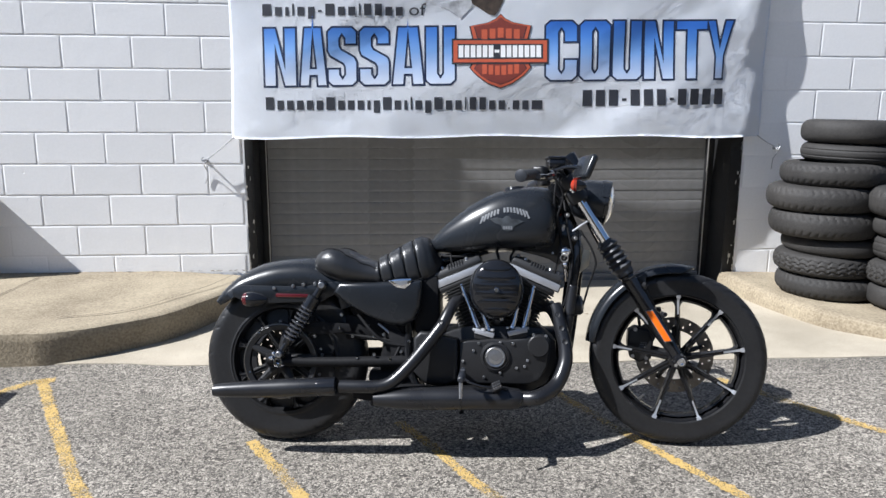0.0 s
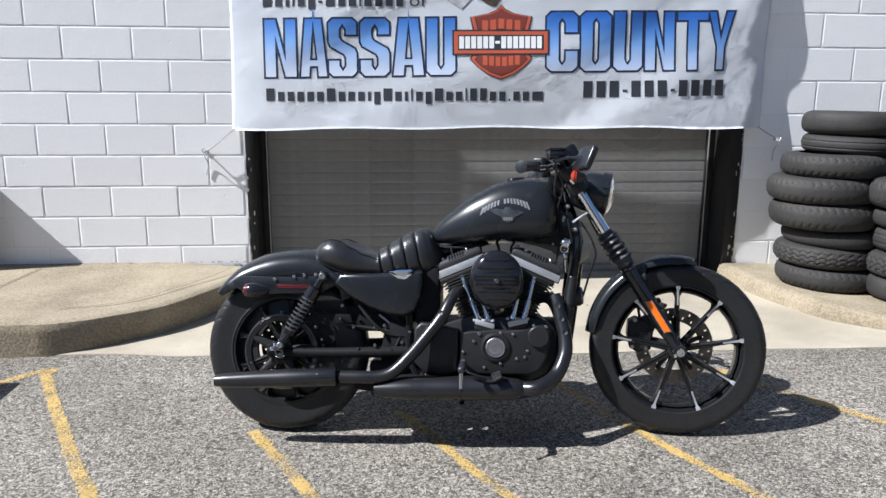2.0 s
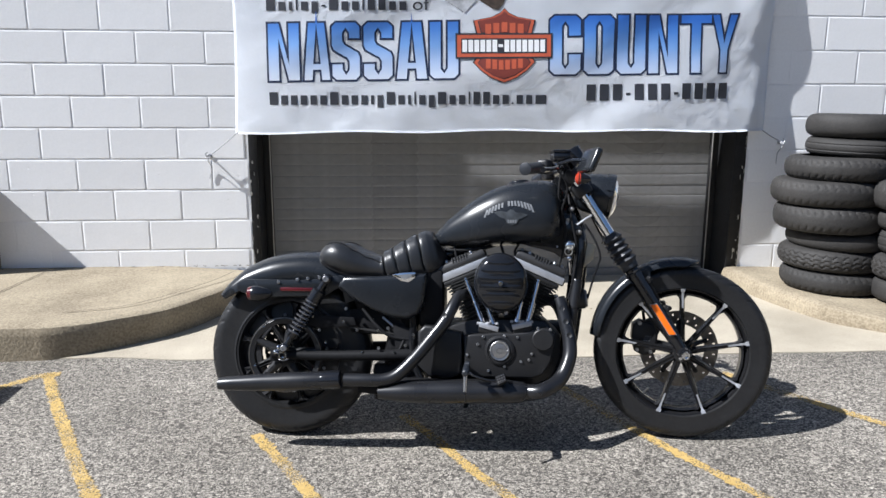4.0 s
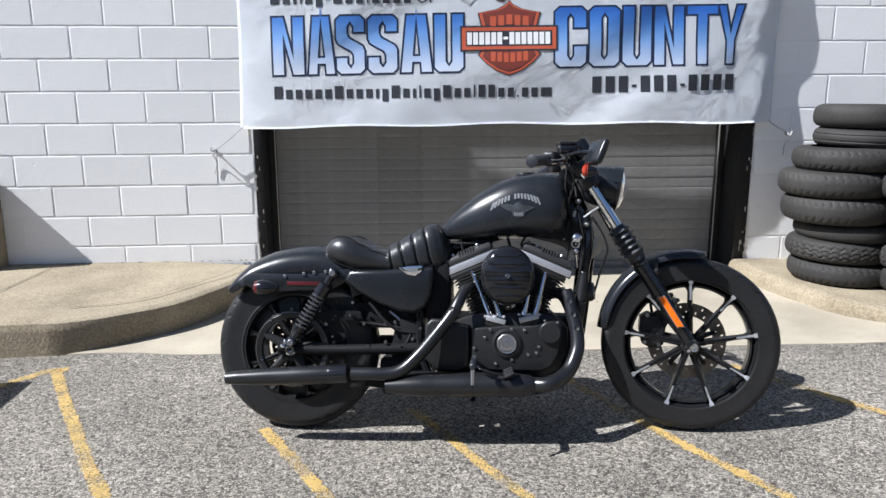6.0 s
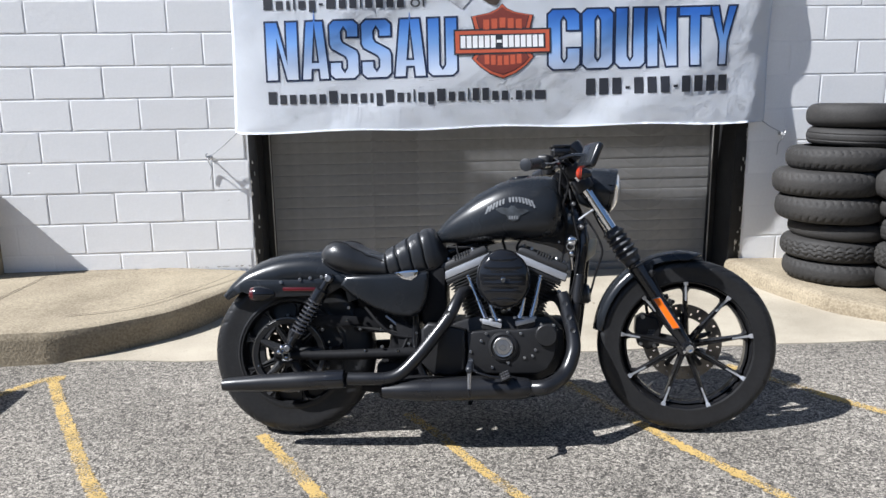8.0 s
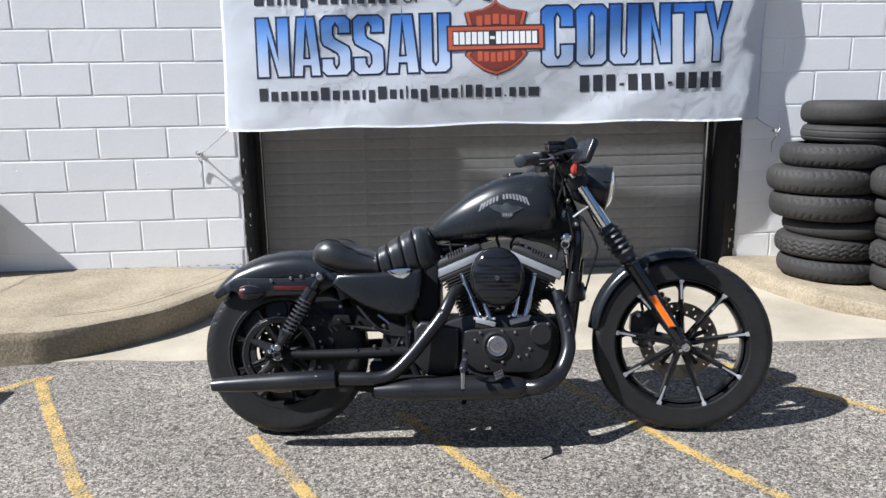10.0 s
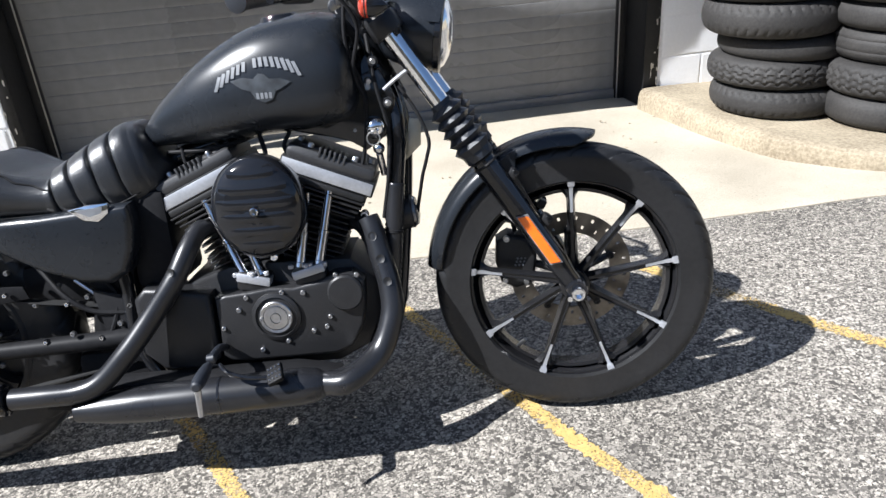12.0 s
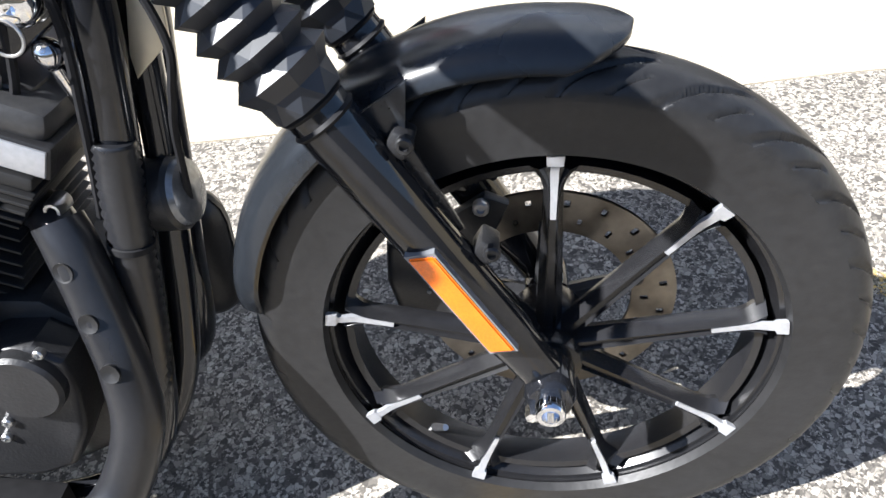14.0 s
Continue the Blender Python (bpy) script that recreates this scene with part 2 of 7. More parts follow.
def smooth_line(pts, steps=8):
    """A Catmull-Rom line through the points."""
    p = [Vector(q) for q in pts]
    p = [2 * p[0] - p[1]] + p + [2 * p[-1] - p[-2]]
    out = []
    for a, b, c, d in zip(p, p[1:], p[2:], p[3:]):
        for k in range(steps):
            t = k / steps
            out.append(0.5 * (2 * b + (c - a) * t + (2 * a - 5 * b + 4 * c - d) * t * t + (3 * b - a - 3 * c + d) * t ** 3))
    return out + [p[-2]]


def rings(bm, loops, closed=True, cap=True, around=False):
    """Skin a row of rings of equal length."""
    vs = [[bm.verts.new(q) for q in loop] for loop in loops]
    n = len(vs[0])
    pairs = list(zip(vs, vs[1:])) + ([(vs[-1], vs[0])] if around else [])
    for a, b in pairs:
        for k in range(n if closed else n - 1):
            bm.faces.new((a[k], a[(k + 1) % n], b[(k + 1) % n], b[k]))
    if cap and closed and not around:
        bm.faces.new(vs[0])
        bm.faces.new(vs[-1])
    return bm


def tube(bm, pts, r, seg=12, steps=6, cap=True, straight=False):
    """A round bar or pipe along points; r: one radius, or one for each point."""
    line = [Vector(p) for p in pts] if straight or len(pts) < 3 else smooth_line(pts, steps)
    rs = [r] * len(line) if isinstance(r, (int, float)) else [float(q) for q in np.interp(np.linspace(0, len(r) - 1, len(line)), range(len(r)), r)]
    loops, side = [], None
    for i, p in enumerate(line):
        d = (line[min(i + 1, len(line) - 1)] - line[max(i - 1, 0)]).normalized()
        if side is None:
            side = d.orthogonal().normalized()
        side = (side - d * side.dot(d)).normalized()
        up = d.cross(side)
        loops.append([p + rs[i] * (math.cos(a) * side + math.sin(a) * up) for a in [2 * math.pi * k / seg for k in range(seg)]])
    return rings(bm, loops, cap=cap)


def lathe(bm, profile, centre, axis, seg=32, closed=False, cap=True):
    """Turn (radius, along) points about an axis; closed: the profile is a loop, as a tyre's is."""
    axis = Vector(axis).normalized()
    u = axis.orthogonal().normalized()
    v = axis.cross(u)
    c = Vector(centre)
    loops = [[c + axis * h + r * (math.cos(2 * math.pi * k / seg) * u + math.sin(2 * math.pi * k / seg) * v) for k in range(seg)] for r, h in profile]
    return rings(bm, loops, cap=cap and not closed, around=closed)


def box(bm, centre, size, turn=(0, 0, 0), bevel=0.0, seg=2):
    got = bmesh.ops.create_cube(bm, size=1.0, matrix=pose(*centre, *turn) @ Matrix.Diagonal((*size, 1)))
    if bevel:
        edges = {e for v in got["verts"] for e in v.link_edges}
        bmesh.ops.bevel(bm, geom=list(edges), offset=bevel, segments=seg, affect="EDGES", profile=0.5)
    return bm


def plate(bm, outline, y0, y1, bevel=0.0, seg=2):
    """A plate of the outline (x, z), from y0 to y1."""
    a, b = [bm.verts.new((x, y0, z)) for x, z in outline], [bm.verts.new((x, y1, z)) for x, z in outline]
    n = len(a)
    faces = [bm.faces.new(a), bm.faces.new(b[::-1])]
    rim = [bm.faces.new((a[k], b[k], b[(k + 1) % n], a[(k + 1) % n])) for k in range(n)]
    if bevel:
        bmesh.ops.recalc_face_normals(bm, faces=faces + rim)
        bmesh.ops.bevel(bm, geom=list({e for f in faces for e in f.edges}), offset=bevel, segments=seg, affect="EDGES", profile=0.5)
    return bm


def ball(bm, centre, r, seg=12, squash=(1, 1, 1)):
    bmesh.ops.create_uvsphere(bm, u_segments=seg, v_segments=max(6, seg // 2), radius=1.0, matrix=Matrix.Translation(centre) @ Matrix.Diagonal((r * squash[0], r * squash[1], r * squash[2], 1)))
    return bm


# ---------------------------------------------------------------- ground, apron, kerbs
def rise(x, y):
    """The lot's height: level by the wall, lifting gently to one side."""
    swell = float(np.interp(x, (1.4, 1.8, 2.2, 2.6, 3.0, 3.4, 3.9, 6.0), (0.0, 0.004, 0.016, 0.030, 0.040, 0.044, 0.038, 0.034)))
    return -0.019 + 0.015 * (min(max(x, -2), 6) - 1.13) + swell * min(1.0, max(0.0, (-1.2 - y) / 0.7))


bm = bmesh.new()
xs = [-300, -80, -25, -8, -4] + [-2 + 0.2 * k for k in range(45)] + [8.5, 12, 30, 90, 300]
ys = [-300, -80, -25, -10, -7] + [-6 + 0.2 * k for k in range(33)] + [2, 8, 30, 90, 300]
grid = [[bm.verts.new((x, y, rise(x, y) - (0.07 if y > -1.1 else 0))) for y in ys] for x in xs]
for a, b in zip(grid, grid[1:]):
    for k in range(len(ys) - 1):
        bm.faces.new((a[k], b[k], b[k + 1], a[k + 1]))
ground = thing("ground", bm, ASPHALT, "worn grey asphalt parking lot with pale exposed stones", "ground", kind="structure")


def edge_y(x):
    return float(np.interp(x, (-1.0, 0.0, 0.45, 2.5, 3.55, 4.1, 6.0), (-1.16, -1.24, -1.31, -1.535, -1.625, -1.665, -1.75))) + 0.012 * math.sin(x * 9.0) * math.sin(x * 2.3 + 1)


bm = bmesh.new()
loops = []
for k in range(70):
    x = -0.6 + 0.085 * k
    e = edge_y(x)
    loops.append([(x, e, rise(x, e) - 0.03), (x, e + 0.004, rise(x, e) + 0.004), (x, e + 0.03, rise(x, e) + 0.008)]
                 + [(x, e + (0.5 - e) * s, rise(x, e + (0.5 - e) * s) * (1 - s) + s * -0.02 + 0.008 + 0.002 * noise.noise(Vector((x * 3, s * 5, 0)))) for s in (0.1, 0.25, 0.4, 0.55, 0.7, 0.85, 1.0)])
rings(bm, loops, closed=False)
thing("driveway_apron", bm, CONCRETE, "pale tan concrete driveway apron before the garage door", "pavement", kind="structure")


def sidewalk(name, curve, z_kerb, z_wall, foot, far):
    """A raised slab: its kerb along the curve, its back against the wall."""
    line = smooth_line([(x, y, 0) for x, y in curve], 6)
    loops = []
    for i, p in enumerate(line):
        d = (line[min(i + 1, len(line) - 1)] - line[max(i - 1, 0)]).normalized()
        inward = Vector((-d.y, d.x, 0))
        if (Vector((p.x, 0.3, 0)) - p).dot(inward) < 0 and abs(inward.y) > 0.15:
            inward = -inward
        if abs(inward.y) <= 0.15:
            inward = Vector((1 if far > 0 else -1, 0, 0))
        w = Vector((p.x + (far - p.x) * 0.06, 0.02, 0))
        wob = 0.006 * noise.noise(p * 2.5)
        z = z_kerb + wob
        row = [p + Vector((0, 0, foot)), p + inward * 0.003 + Vector((0, 0, z - 0.060)), p + inward * 0.004 + Vector((0, 0, z - 0.045)), p + inward * 0.014 + Vector((0, 0, z - 0.016)), p + inward * 0.035 + Vector((0, 0, z - 0.003)), p + inward * 0.07 + Vector((0, 0, z))]
        start = row[-1]
        for s in (0.25, 0.5, 0.75, 1.0):
            q = start.lerp(w, s)
            row.append(Vector((q.x, q.y, z + (z_wall - z) * s + 0.002 * noise.noise(q * 4))))
        loops.append(row)
    return rings(bmesh.new(), loops, closed=False)


LEFT_KERB = [(-9, -1.39), (-4, -1.30), (-1.5, -1.255), (-0.41, -1.242), (-0.2, -1.243), (-0.05, -1.198), (0.107, -1.112), (0.343, -0.916), (0.525, -0.613), (0.619, -0.32), (0.646, -0.03)]
RIGHT_KERB = [(3.962, -0.03), (3.966, -0.1), (3.984, -0.28), (4.022, -0.63), (4.105, -1.03), (4.235, -1.26), (4.41, -1.45), (4.75, -1.60), (5.3, -1.68), (12, -1.9)]
thing("sidewalk_left", sidewalk("left", LEFT_KERB, 0.145, 0.172, -0.08, -9), KERB_CONCRETE, "raised tan concrete sidewalk with a curved stained kerb", "sidewalk", kind="structure")
thing("sidewalk_right", sidewalk("right", RIGHT_KERB, 0.115, 0.098, -0.08, 12), KERB_CONCRETE, "raised pale concrete sidewalk with a curved kerb under stacked tyres", "sidewalk", kind="structure")


def painted_line(points, width, seed):
    """A hand-sprayed marking that follows the ground."""
    line = smooth_line([(x, y, 0) for x, y in points], 40)
    loops = []
    for i, p in enumerate(line):
        d = (line[min(i + 1, len(line) - 1)] - line[max(i - 1, 0)]).normalized()
        s = Vector((-d.y, d.x, 0))
        w = width * (1 + 0.25 * noise.noise(Vector((i * 0.11, seed, 0))) + 0.16 * noise.noise(Vector((i * 0.9, seed, 3.0))))
        p = p + s * 0.07 * width * noise.noise(Vector((i * 1.3, seed, 7.0)))
        row = []
        ragged = [0.30 * noise.noise(Vector((i * 0.55, seed + side, 11.0))) + 0.16 * noise.noise(Vector((i * 1.7, seed + side, 19.0))) for side in (0, 5)]
        for k in range(5):
            q = p + s * w * ((k / 4 - 0.5) * 0.92 + (ragged[0] if k == 0 else ragged[1] if k == 4 else 0))
            row.append((q.x, q.y, rise(q.x, q.y) + 0.0045))
        loops.append(row)
    return rings(bmesh.new(), loops, closed=False)


MARKS = [([(-0.102, -1.461), (0.004, -1.663), (0.131, -1.904), (0.266, -2.145), (0.403, -2.405), (0.559, -2.664), (0.809, -3.141), (1.274, -4.029)], 0.055),
         ([(-0.042, -1.459), (-0.141, -1.482), (-0.276, -1.648), (-0.564, -2.011)], 0.06),
         ([(1.026, -2.23), (1.19, -2.525), (1.317, -2.769), (1.81, -3.724)], 0.05),
         ([(1.612, -2.12), (1.735, -2.353), (1.85, -2.612), (1.961, -2.83), (2.437, -3.779)], 0.045),
         ([(2.266, -1.75), (2.338, -1.954), (2.538, -2.466), (2.649, -2.717), (2.86, -3.141), (3.215, -3.811)], 0.045),
         ([(3.094, -1.893), (3.271, -2.177), (3.389, -2.367), (3.569, -2.616), (4.278, -3.648)], 0.05)]
for i, (pts, w) in enumerate(MARKS):
    thing("painted_line", painted_line(pts, w, i * 7.0), YELLOW, "worn yellow parking line painted on the asphalt", "marking", "parking lines", "structure")

# ---------------------------------------------------------------- wall with its opening
X0, X1, TOP = 0.652, 4.088, 2.35          # the garage opening


def wall_piece(x0, x1, z0, z1, y0=0.0035, y1=0.21):
    bm = bmesh.new()
    box(bm, ((x0 + x1) / 2, (y0 + y1) / 2, (z0 + z1) / 2), (x1 - x0, y1 - y0, z1 - z0))
    return bm


wall = base("wall_north", pose(0, 0, 0), "white painted concrete block wall with a garage opening", "wall", kind="structure")
part("mortar_backing", wall_piece(-9, X0, -0.1, 3.6), MORTAR, wall)
part("mortar_backing", wall_piece(X1, 12, -0.1, 3.6), MORTAR, wall)
part("mortar_backing", wall_piece(X0, X1, TOP, 3.6), MORTAR, wall)

# plain walls added out of view close the place and cut low sky light
for name, at, size in (("wall_south", (2.0, -24.0, 3.4), (62.0, 0.4, 7.0)), ("wall_west", (-29.0, -12.0, 3.4), (0.4, 24.0, 7.0)), ("wall_east", (33.0, -12.0, 3.4), (0.4, 24.0, 7.0))):
    bm = bmesh.new()
    box(bm, at, size)
    thing(name, bm, UNSEEN_WALL, "plain tan wall out of view, added to cut low sky light", "wall", kind="structure")

# ---------------------------------------------------------------- shutter door and its frame
door = base("garage_door", pose(0, 0.30, 0), "closed dark grey roll-up shutter door of horizontal slats", "door", kind="structure")
SLAT = 0.078
bm = bmesh.new()
prof = [(0.0, 0.0), (-0.0006, 0.002), (-0.0009, 0.020), (-0.0009, 0.055), (-0.0006, 0.074), (-0.0002, 0.0768), (0.0008, 0.0778)]
rings(bm, [[(x, y, z) for y, z in prof] for x in (X0 + 0.085, X1 - 0.115)], closed=False)
slat_mesh = finish(bm, "slat", SHUTTER, 60)
for k in range(31):
    s = new("slat", slat_mesh)
    s.parent = door
    s.location = (0, 0.0006 * ((k * 7) % 5 - 2), 0.045 + SLAT * k)
    s.rotation_euler = (radians(0.03 * ((k * 13) % 7 - 3)), 0, 0)
bm = bmesh.new()
box(bm, ((X0 + X1) / 2, 0.0, 0.015), (X1 - X0 - 0.2, 0.045, 0.06), bevel=0.006)
part("bottom_rail", bm, SHUTTER, door)
for name, a, b, s in (("frame_left", X0, X0 + 0.055, 1), ("frame_right", X1 - 0.085, X1, -1)):
    fr = base("door_" + name, pose(0, 0, 0), "black painted steel door frame with chipped edges", "door frame", "door frame", "structure")
    bm = bmesh.new()
    box(bm, ((a + b) / 2, 0.002, 1.15), (b - a, 0.014, 2.44), bevel=0.003)
    part("flange", bm, FRAME_BLACK, fr)
    inner = b if s > 0 else a
    bm = bmesh.new()
    box(bm, (inner - s * 0.005, 0.16, 1.15), (0.010, 0.30, 2.44))
    part("jamb", bm, FRAME_BLACK, fr)
    bm = bmesh.new()
    box(bm, (inner + s * 0.025, 0.275, 1.15), (0.05, 0.05, 2.44), bevel=0.004)
    part("guide_rail", bm, FRAME_BLACK, fr)
    bm = bmesh.new()
    box(bm, (inner + s * 0.048, 0.247, 1.15), (0.006, 0.008, 2.44))
    part("guide_edge", bm, PALE_EDGE, fr, "pale rubbed metal edge")
    chips = random.Random(3 if s > 0 else 8)
    edge = a if s > 0 else b
    bm = bmesh.new()
    for k in range(26):
        z, w, h = chips.uniform(0.12, 1.05), chips.uniform(0.004, 0.014), chips.uniform(0.008, 0.045)
        inset = chips.choice((0.0, 0.0, 0.0, chips.uniform(0.01, 0.04))) * s
        ring = [(edge + inset + s * w * (0.5 + 0.5 * math.cos(t)) * chips.uniform(0.6, 1.1), z + h * 0.5 * math.sin(t) * chips.uniform(0.7, 1.2)) for t in [2 * math.pi * q / 9 for q in range(9)]]
        plate(bm, ring, -0.0062, -0.0045)
    part("paint_chips", bm, PALE_EDGE, fr, "chipped pale edge")
bm = bmesh.new()
box(bm, ((X0 + X1) / 2, 0.75, 1.2), (X1 - X0 + 0.4, 0.02, 2.8))
thing("wall_inside_dark", bm, FRAME_BLACK, "dark plain surface behind the shutter", "wall", kind="structure")

# ---------------------------------------------------------------- banner
BX0, BX1, BZ0, BZ1 = 0.585, 4.175, 1.064, 2.42


def billow(x, z):
    """How far the hanging cloth stands off the wall, with its sags and pulls."""
    u, v = (x - BX0) / (BX1 - BX0), (z - BZ0) / (BZ1 - BZ0)
    side = 1 - abs(2 * min(max(u, 0), 1) - 1) ** 5
    belly = 0.105 * side * (1.22 - 1.12 * v)
    s = min(max((v - 0.52) / 0.36, 0.0), 1.0)
    sag = 0.022 * math.exp(-(((u - 0.52) / 0.24) ** 4)) * s * s * (3 - 2 * s)
    fold = 0.008 * math.sin(u * 9.5 + v * 5.0 + 0.6) + 0.004 * math.sin(u * 17 - v * 7 + 1.7) * (1 - v) + 0.0013 * math.sin(u * 41 + v * 19) * math.sin(v * 9 + u * 5)
    pull = 0.03 * math.exp(-((u - 0.97) / 0.035) ** 2) * (0.6 + 0.4 * math.sin(v * 12))
    low = max(0.0, 1 - v * 4.5)
    crease = 0.0022 * math.sin(u * 70 + 6 * math.sin(v * 5)) * low + 0.004 * noise.noise(Vector((u * 30, v * 14, 2.0))) * (low + 0.5 * max(0.0, 1 - u * 14) + 0.7 * max(0.0, (u - 0.88) * 9))
    ripple = noise.noise(Vector((x * 0.9, z * 1.3, 5.0)))
    across, along = -0.5 * x + 0.87 * z, 0.87 * x + 0.5 * z
    slant = 0.0075 * math.sin(across * 7.5 + 2.2 * ripple + 0.4) + 0.0022 * math.sin(across * 19 + along * 2.0 + 3.0 * ripple)
    pucker = 0.0016 * noise.noise(Vector((along * 7, across * 26, 1.0))) * (0.4 + v)
    belly += sag
    return -(0.040 + belly + fold + pull + crease + slant * side + pucker)


def banner_edge(u, v):
    x = BX0 + (BX1 - BX0) * u
    z = BZ0 + (BZ1 - BZ0) * v
    x += 0.02 * (1 - u) * math.sin(v * 3.0) + 0.03 * u * v * -0.5
    z += (1 - v) * (0.012 * math.sin(u * 3.14) + 0.016 * u - 0.006 * math.sin(u * 23))
    return x, z


bm = bmesh.new()
NU, NV = 180, 70
sheet = []
for i in range(NU + 1):
    col = []
    for j in range(NV + 1):
        x, z = banner_edge(i / NU, j / NV)
        col.append(bm.verts.new((x, billow(x, z), z)))
    sheet.append(col)
for a, b in zip(sheet, sheet[1:]):
    for j in range(NV):
        bm.faces.new((a[j], b[j], b[j + 1], a[j + 1]))
back = bmesh.ops.solidify(bm, geom=bm.faces[:], thickness=0.0012)
banner = base("hanging_banner", pose(0, 0, 0), "white wrinkled vinyl banner with blue lettering over the garage door", "banner")
part("sheet", bm, VINYL, banner, sharp=80)


def drape(bm, lift, fine=0.035):
    """Cut the faces small and lay them on the cloth, lift metres proud of it."""
    bmesh.ops.triangulate(bm, faces=bm.faces[:])
    for _ in range(4):
        long = [e for e in bm.edges if e.calc_length() > fine]
        if not long:
            break
        bmesh.ops.subdivide_edges(bm, edges=long, cuts=1, use_grid_fill=True)
        bmesh.ops.triangulate(bm, faces=bm.faces[:])
    for v in bm.verts:
        v.co.y = billow(v.co.x, v.co.z) - 0.0012 - 0.3 * lift
    return bm


def lettering(text, x0, x1, z0, z1, grow=0.0):
    """Letters of the built-in font as a mesh, squeezed into a box on the cloth."""
    cu = bpy.data.curves.new("letters", "FONT")
    cu.body, cu.size, cu.offset = text, 1.0, grow
    cu.resolution_u = 5
    ob = new("letters", cu)
    me = bpy.data.meshes.new_from_object(ob.evaluated_get(bpy.context.evaluated_depsgraph_get()))
    bm = bmesh.new()
    bm.from_mesh(me)
    bpy.data.objects.remove(ob)
    bpy.data.curves.remove(cu)
    bpy.data.meshes.remove(me)
    lo = [min(v.co[k] for v in bm.verts) for k in (0, 1)]
    hi = [max(v.co[k] for v in bm.verts) for k in (0, 1)]
    for v in bm.verts:
        s, t = (v.co.x - lo[0]) / (hi[0] - lo[0]), (v.co.y - lo[1]) / (hi[1] - lo[1])
        v.co = (x0 + (x1 - x0) * s, 0, z0 + (z1 - z0) * t)
    return bm


def patch(outline):
    bm = bmesh.new()
    bm.faces.new([bm.verts.new((x, 0, z)) for x, z in outline])
    return bm


def tilt_z(bm, x0, z_at_x0, slope):
    for v in bm.verts:
        v.co.z += slope * (v.co.x - x0)
    return bm


FADE = blue_fade_material(1.81, 1.40)
RISE = 0.019                    # the print runs up slightly to one side
WORDS = (("NASSAU", ((0.811, 1.031), (1.034, 1.226), (1.215, 1.415), (1.417, 1.624), (1.625, 1.848), (1.841, 2.049)), 1.389, 1.768),
         ("COUNTY", ((2.622, 2.850), (2.850, 3.074), (3.074, 3.292), (3.290, 3.512), (3.512, 3.742), (3.722, 3.925)), 1.438, 1.834))
A, B, C, D, H = 0.45, 0.55, 0.17, 0.085, 0.17      # stroke edges, corner cuts and bar height of the block letters


def strip(pairs, closed=False):
    ends = zip(pairs, pairs[1:] + pairs[:1]) if closed else zip(pairs, pairs[1:])
    return [(p, r, s, q) for (p, q), (r, s) in ends]


def flip(polys):
    return polys + [[(1 - x, z) for x, z in p] for p in polys]


BLOCK = {
    "N": [[(0, 0), (0.41, 0), (0.41, 0.44), (0.41, 1), (0, 1)], [(0.41, 1), (0.41, 0.44), (0.59, 0), (0.59, 0.56)], [(0.59, 0), (1, 0), (1, 1), (0.59, 1), (0.59, 0.56)]],
    "A": flip([[(0, 0), (0.40, 0), (0.425, 0.17), (0.445, 0.33), (0.5, 0.72), (0.5, 1), (0.18, 1)]]) + [[(0.425, 0.17), (0.575, 0.17), (0.555, 0.33), (0.445, 0.33)]],
    "Y": flip([[(0, 1), (0.36, 1), (0.5, 0.66), (0.5, 0.40), (0.32, 0.40)]]) + [[(0.32, 0), (0.68, 0), (0.68, 0.40), (0.5, 0.40), (0.32, 0.40)]],
    "T": flip([[(0, 0.81), (0.31, 0.81), (0.31, 1), (0, 1)]]) + [[(0.31, 0.81), (0.69, 0.81), (0.69, 1), (0.31, 1)], [(0.31, 0), (0.69, 0), (0.69, 0.81), (0.31, 0.81)]],
    "U": strip([((0, 1), (A, 1)), ((0, D), (A, H + 0.04)), ((C, 0), (A + 0.05, H)), ((1 - C, 0), (B - 0.05, H)), ((1, D), (B, H + 0.04)), ((1, 1), (B, 1))]),
    "O": strip([((0, 1 - D), (A, 1 - H - 0.04)), ((0, D), (A, H + 0.04)), ((C, 0), (A + 0.05, H)), ((1 - C, 0), (B - 0.05, H)), ((1, D), (B, H + 0.04)), ((1, 1 - D), (B, 1 - H - 0.04)), ((1 - C, 1), (B - 0.05, 1 - H)), ((C, 1), (A + 0.05, 1 - H))], True),
    "C": strip([((1, 0.62), (B, 0.62)), ((1, 1 - D), (B, 1 - H - 0.04)), ((1 - C, 1), (B - 0.05, 1 - H)), ((C, 1), (A + 0.05, 1 - H)), ((0, 1 - D), (A, 1 - H - 0.04)), ((0, D), (A, H + 0.04)), ((C, 0), (A + 0.05, H)), ((1 - C, 0), (B - 0.05, H)), ((1, D), (B, H + 0.04)), ((1, 0.38), (B, 0.38))]),
    "S": strip([((1, 0.68), (B, 0.68)), ((1, 1 - D), (B, 1 - H - 0.04)), ((1 - C, 1), (B - 0.05, 1 - H)), ((C, 1), (A + 0.05, 1 - H)), ((0, 1 - D), (A, 1 - H - 0.04)), ((0, 0.59), (A, 0.68)), ((0.07, 0.50), (A + 0.05, 0.63)), ((B - 0.05, 0.37), (0.93, 0.50)), ((B, 0.32), (1, 0.41)), ((B, H + 0.04), (1, D)), ((B - 0.05, H), (1 - C, 0)), ((A + 0.05, H), (C, 0)), ((A, H + 0.04), (0, D)), ((A, 0.32), (0, 0.32))]),
}


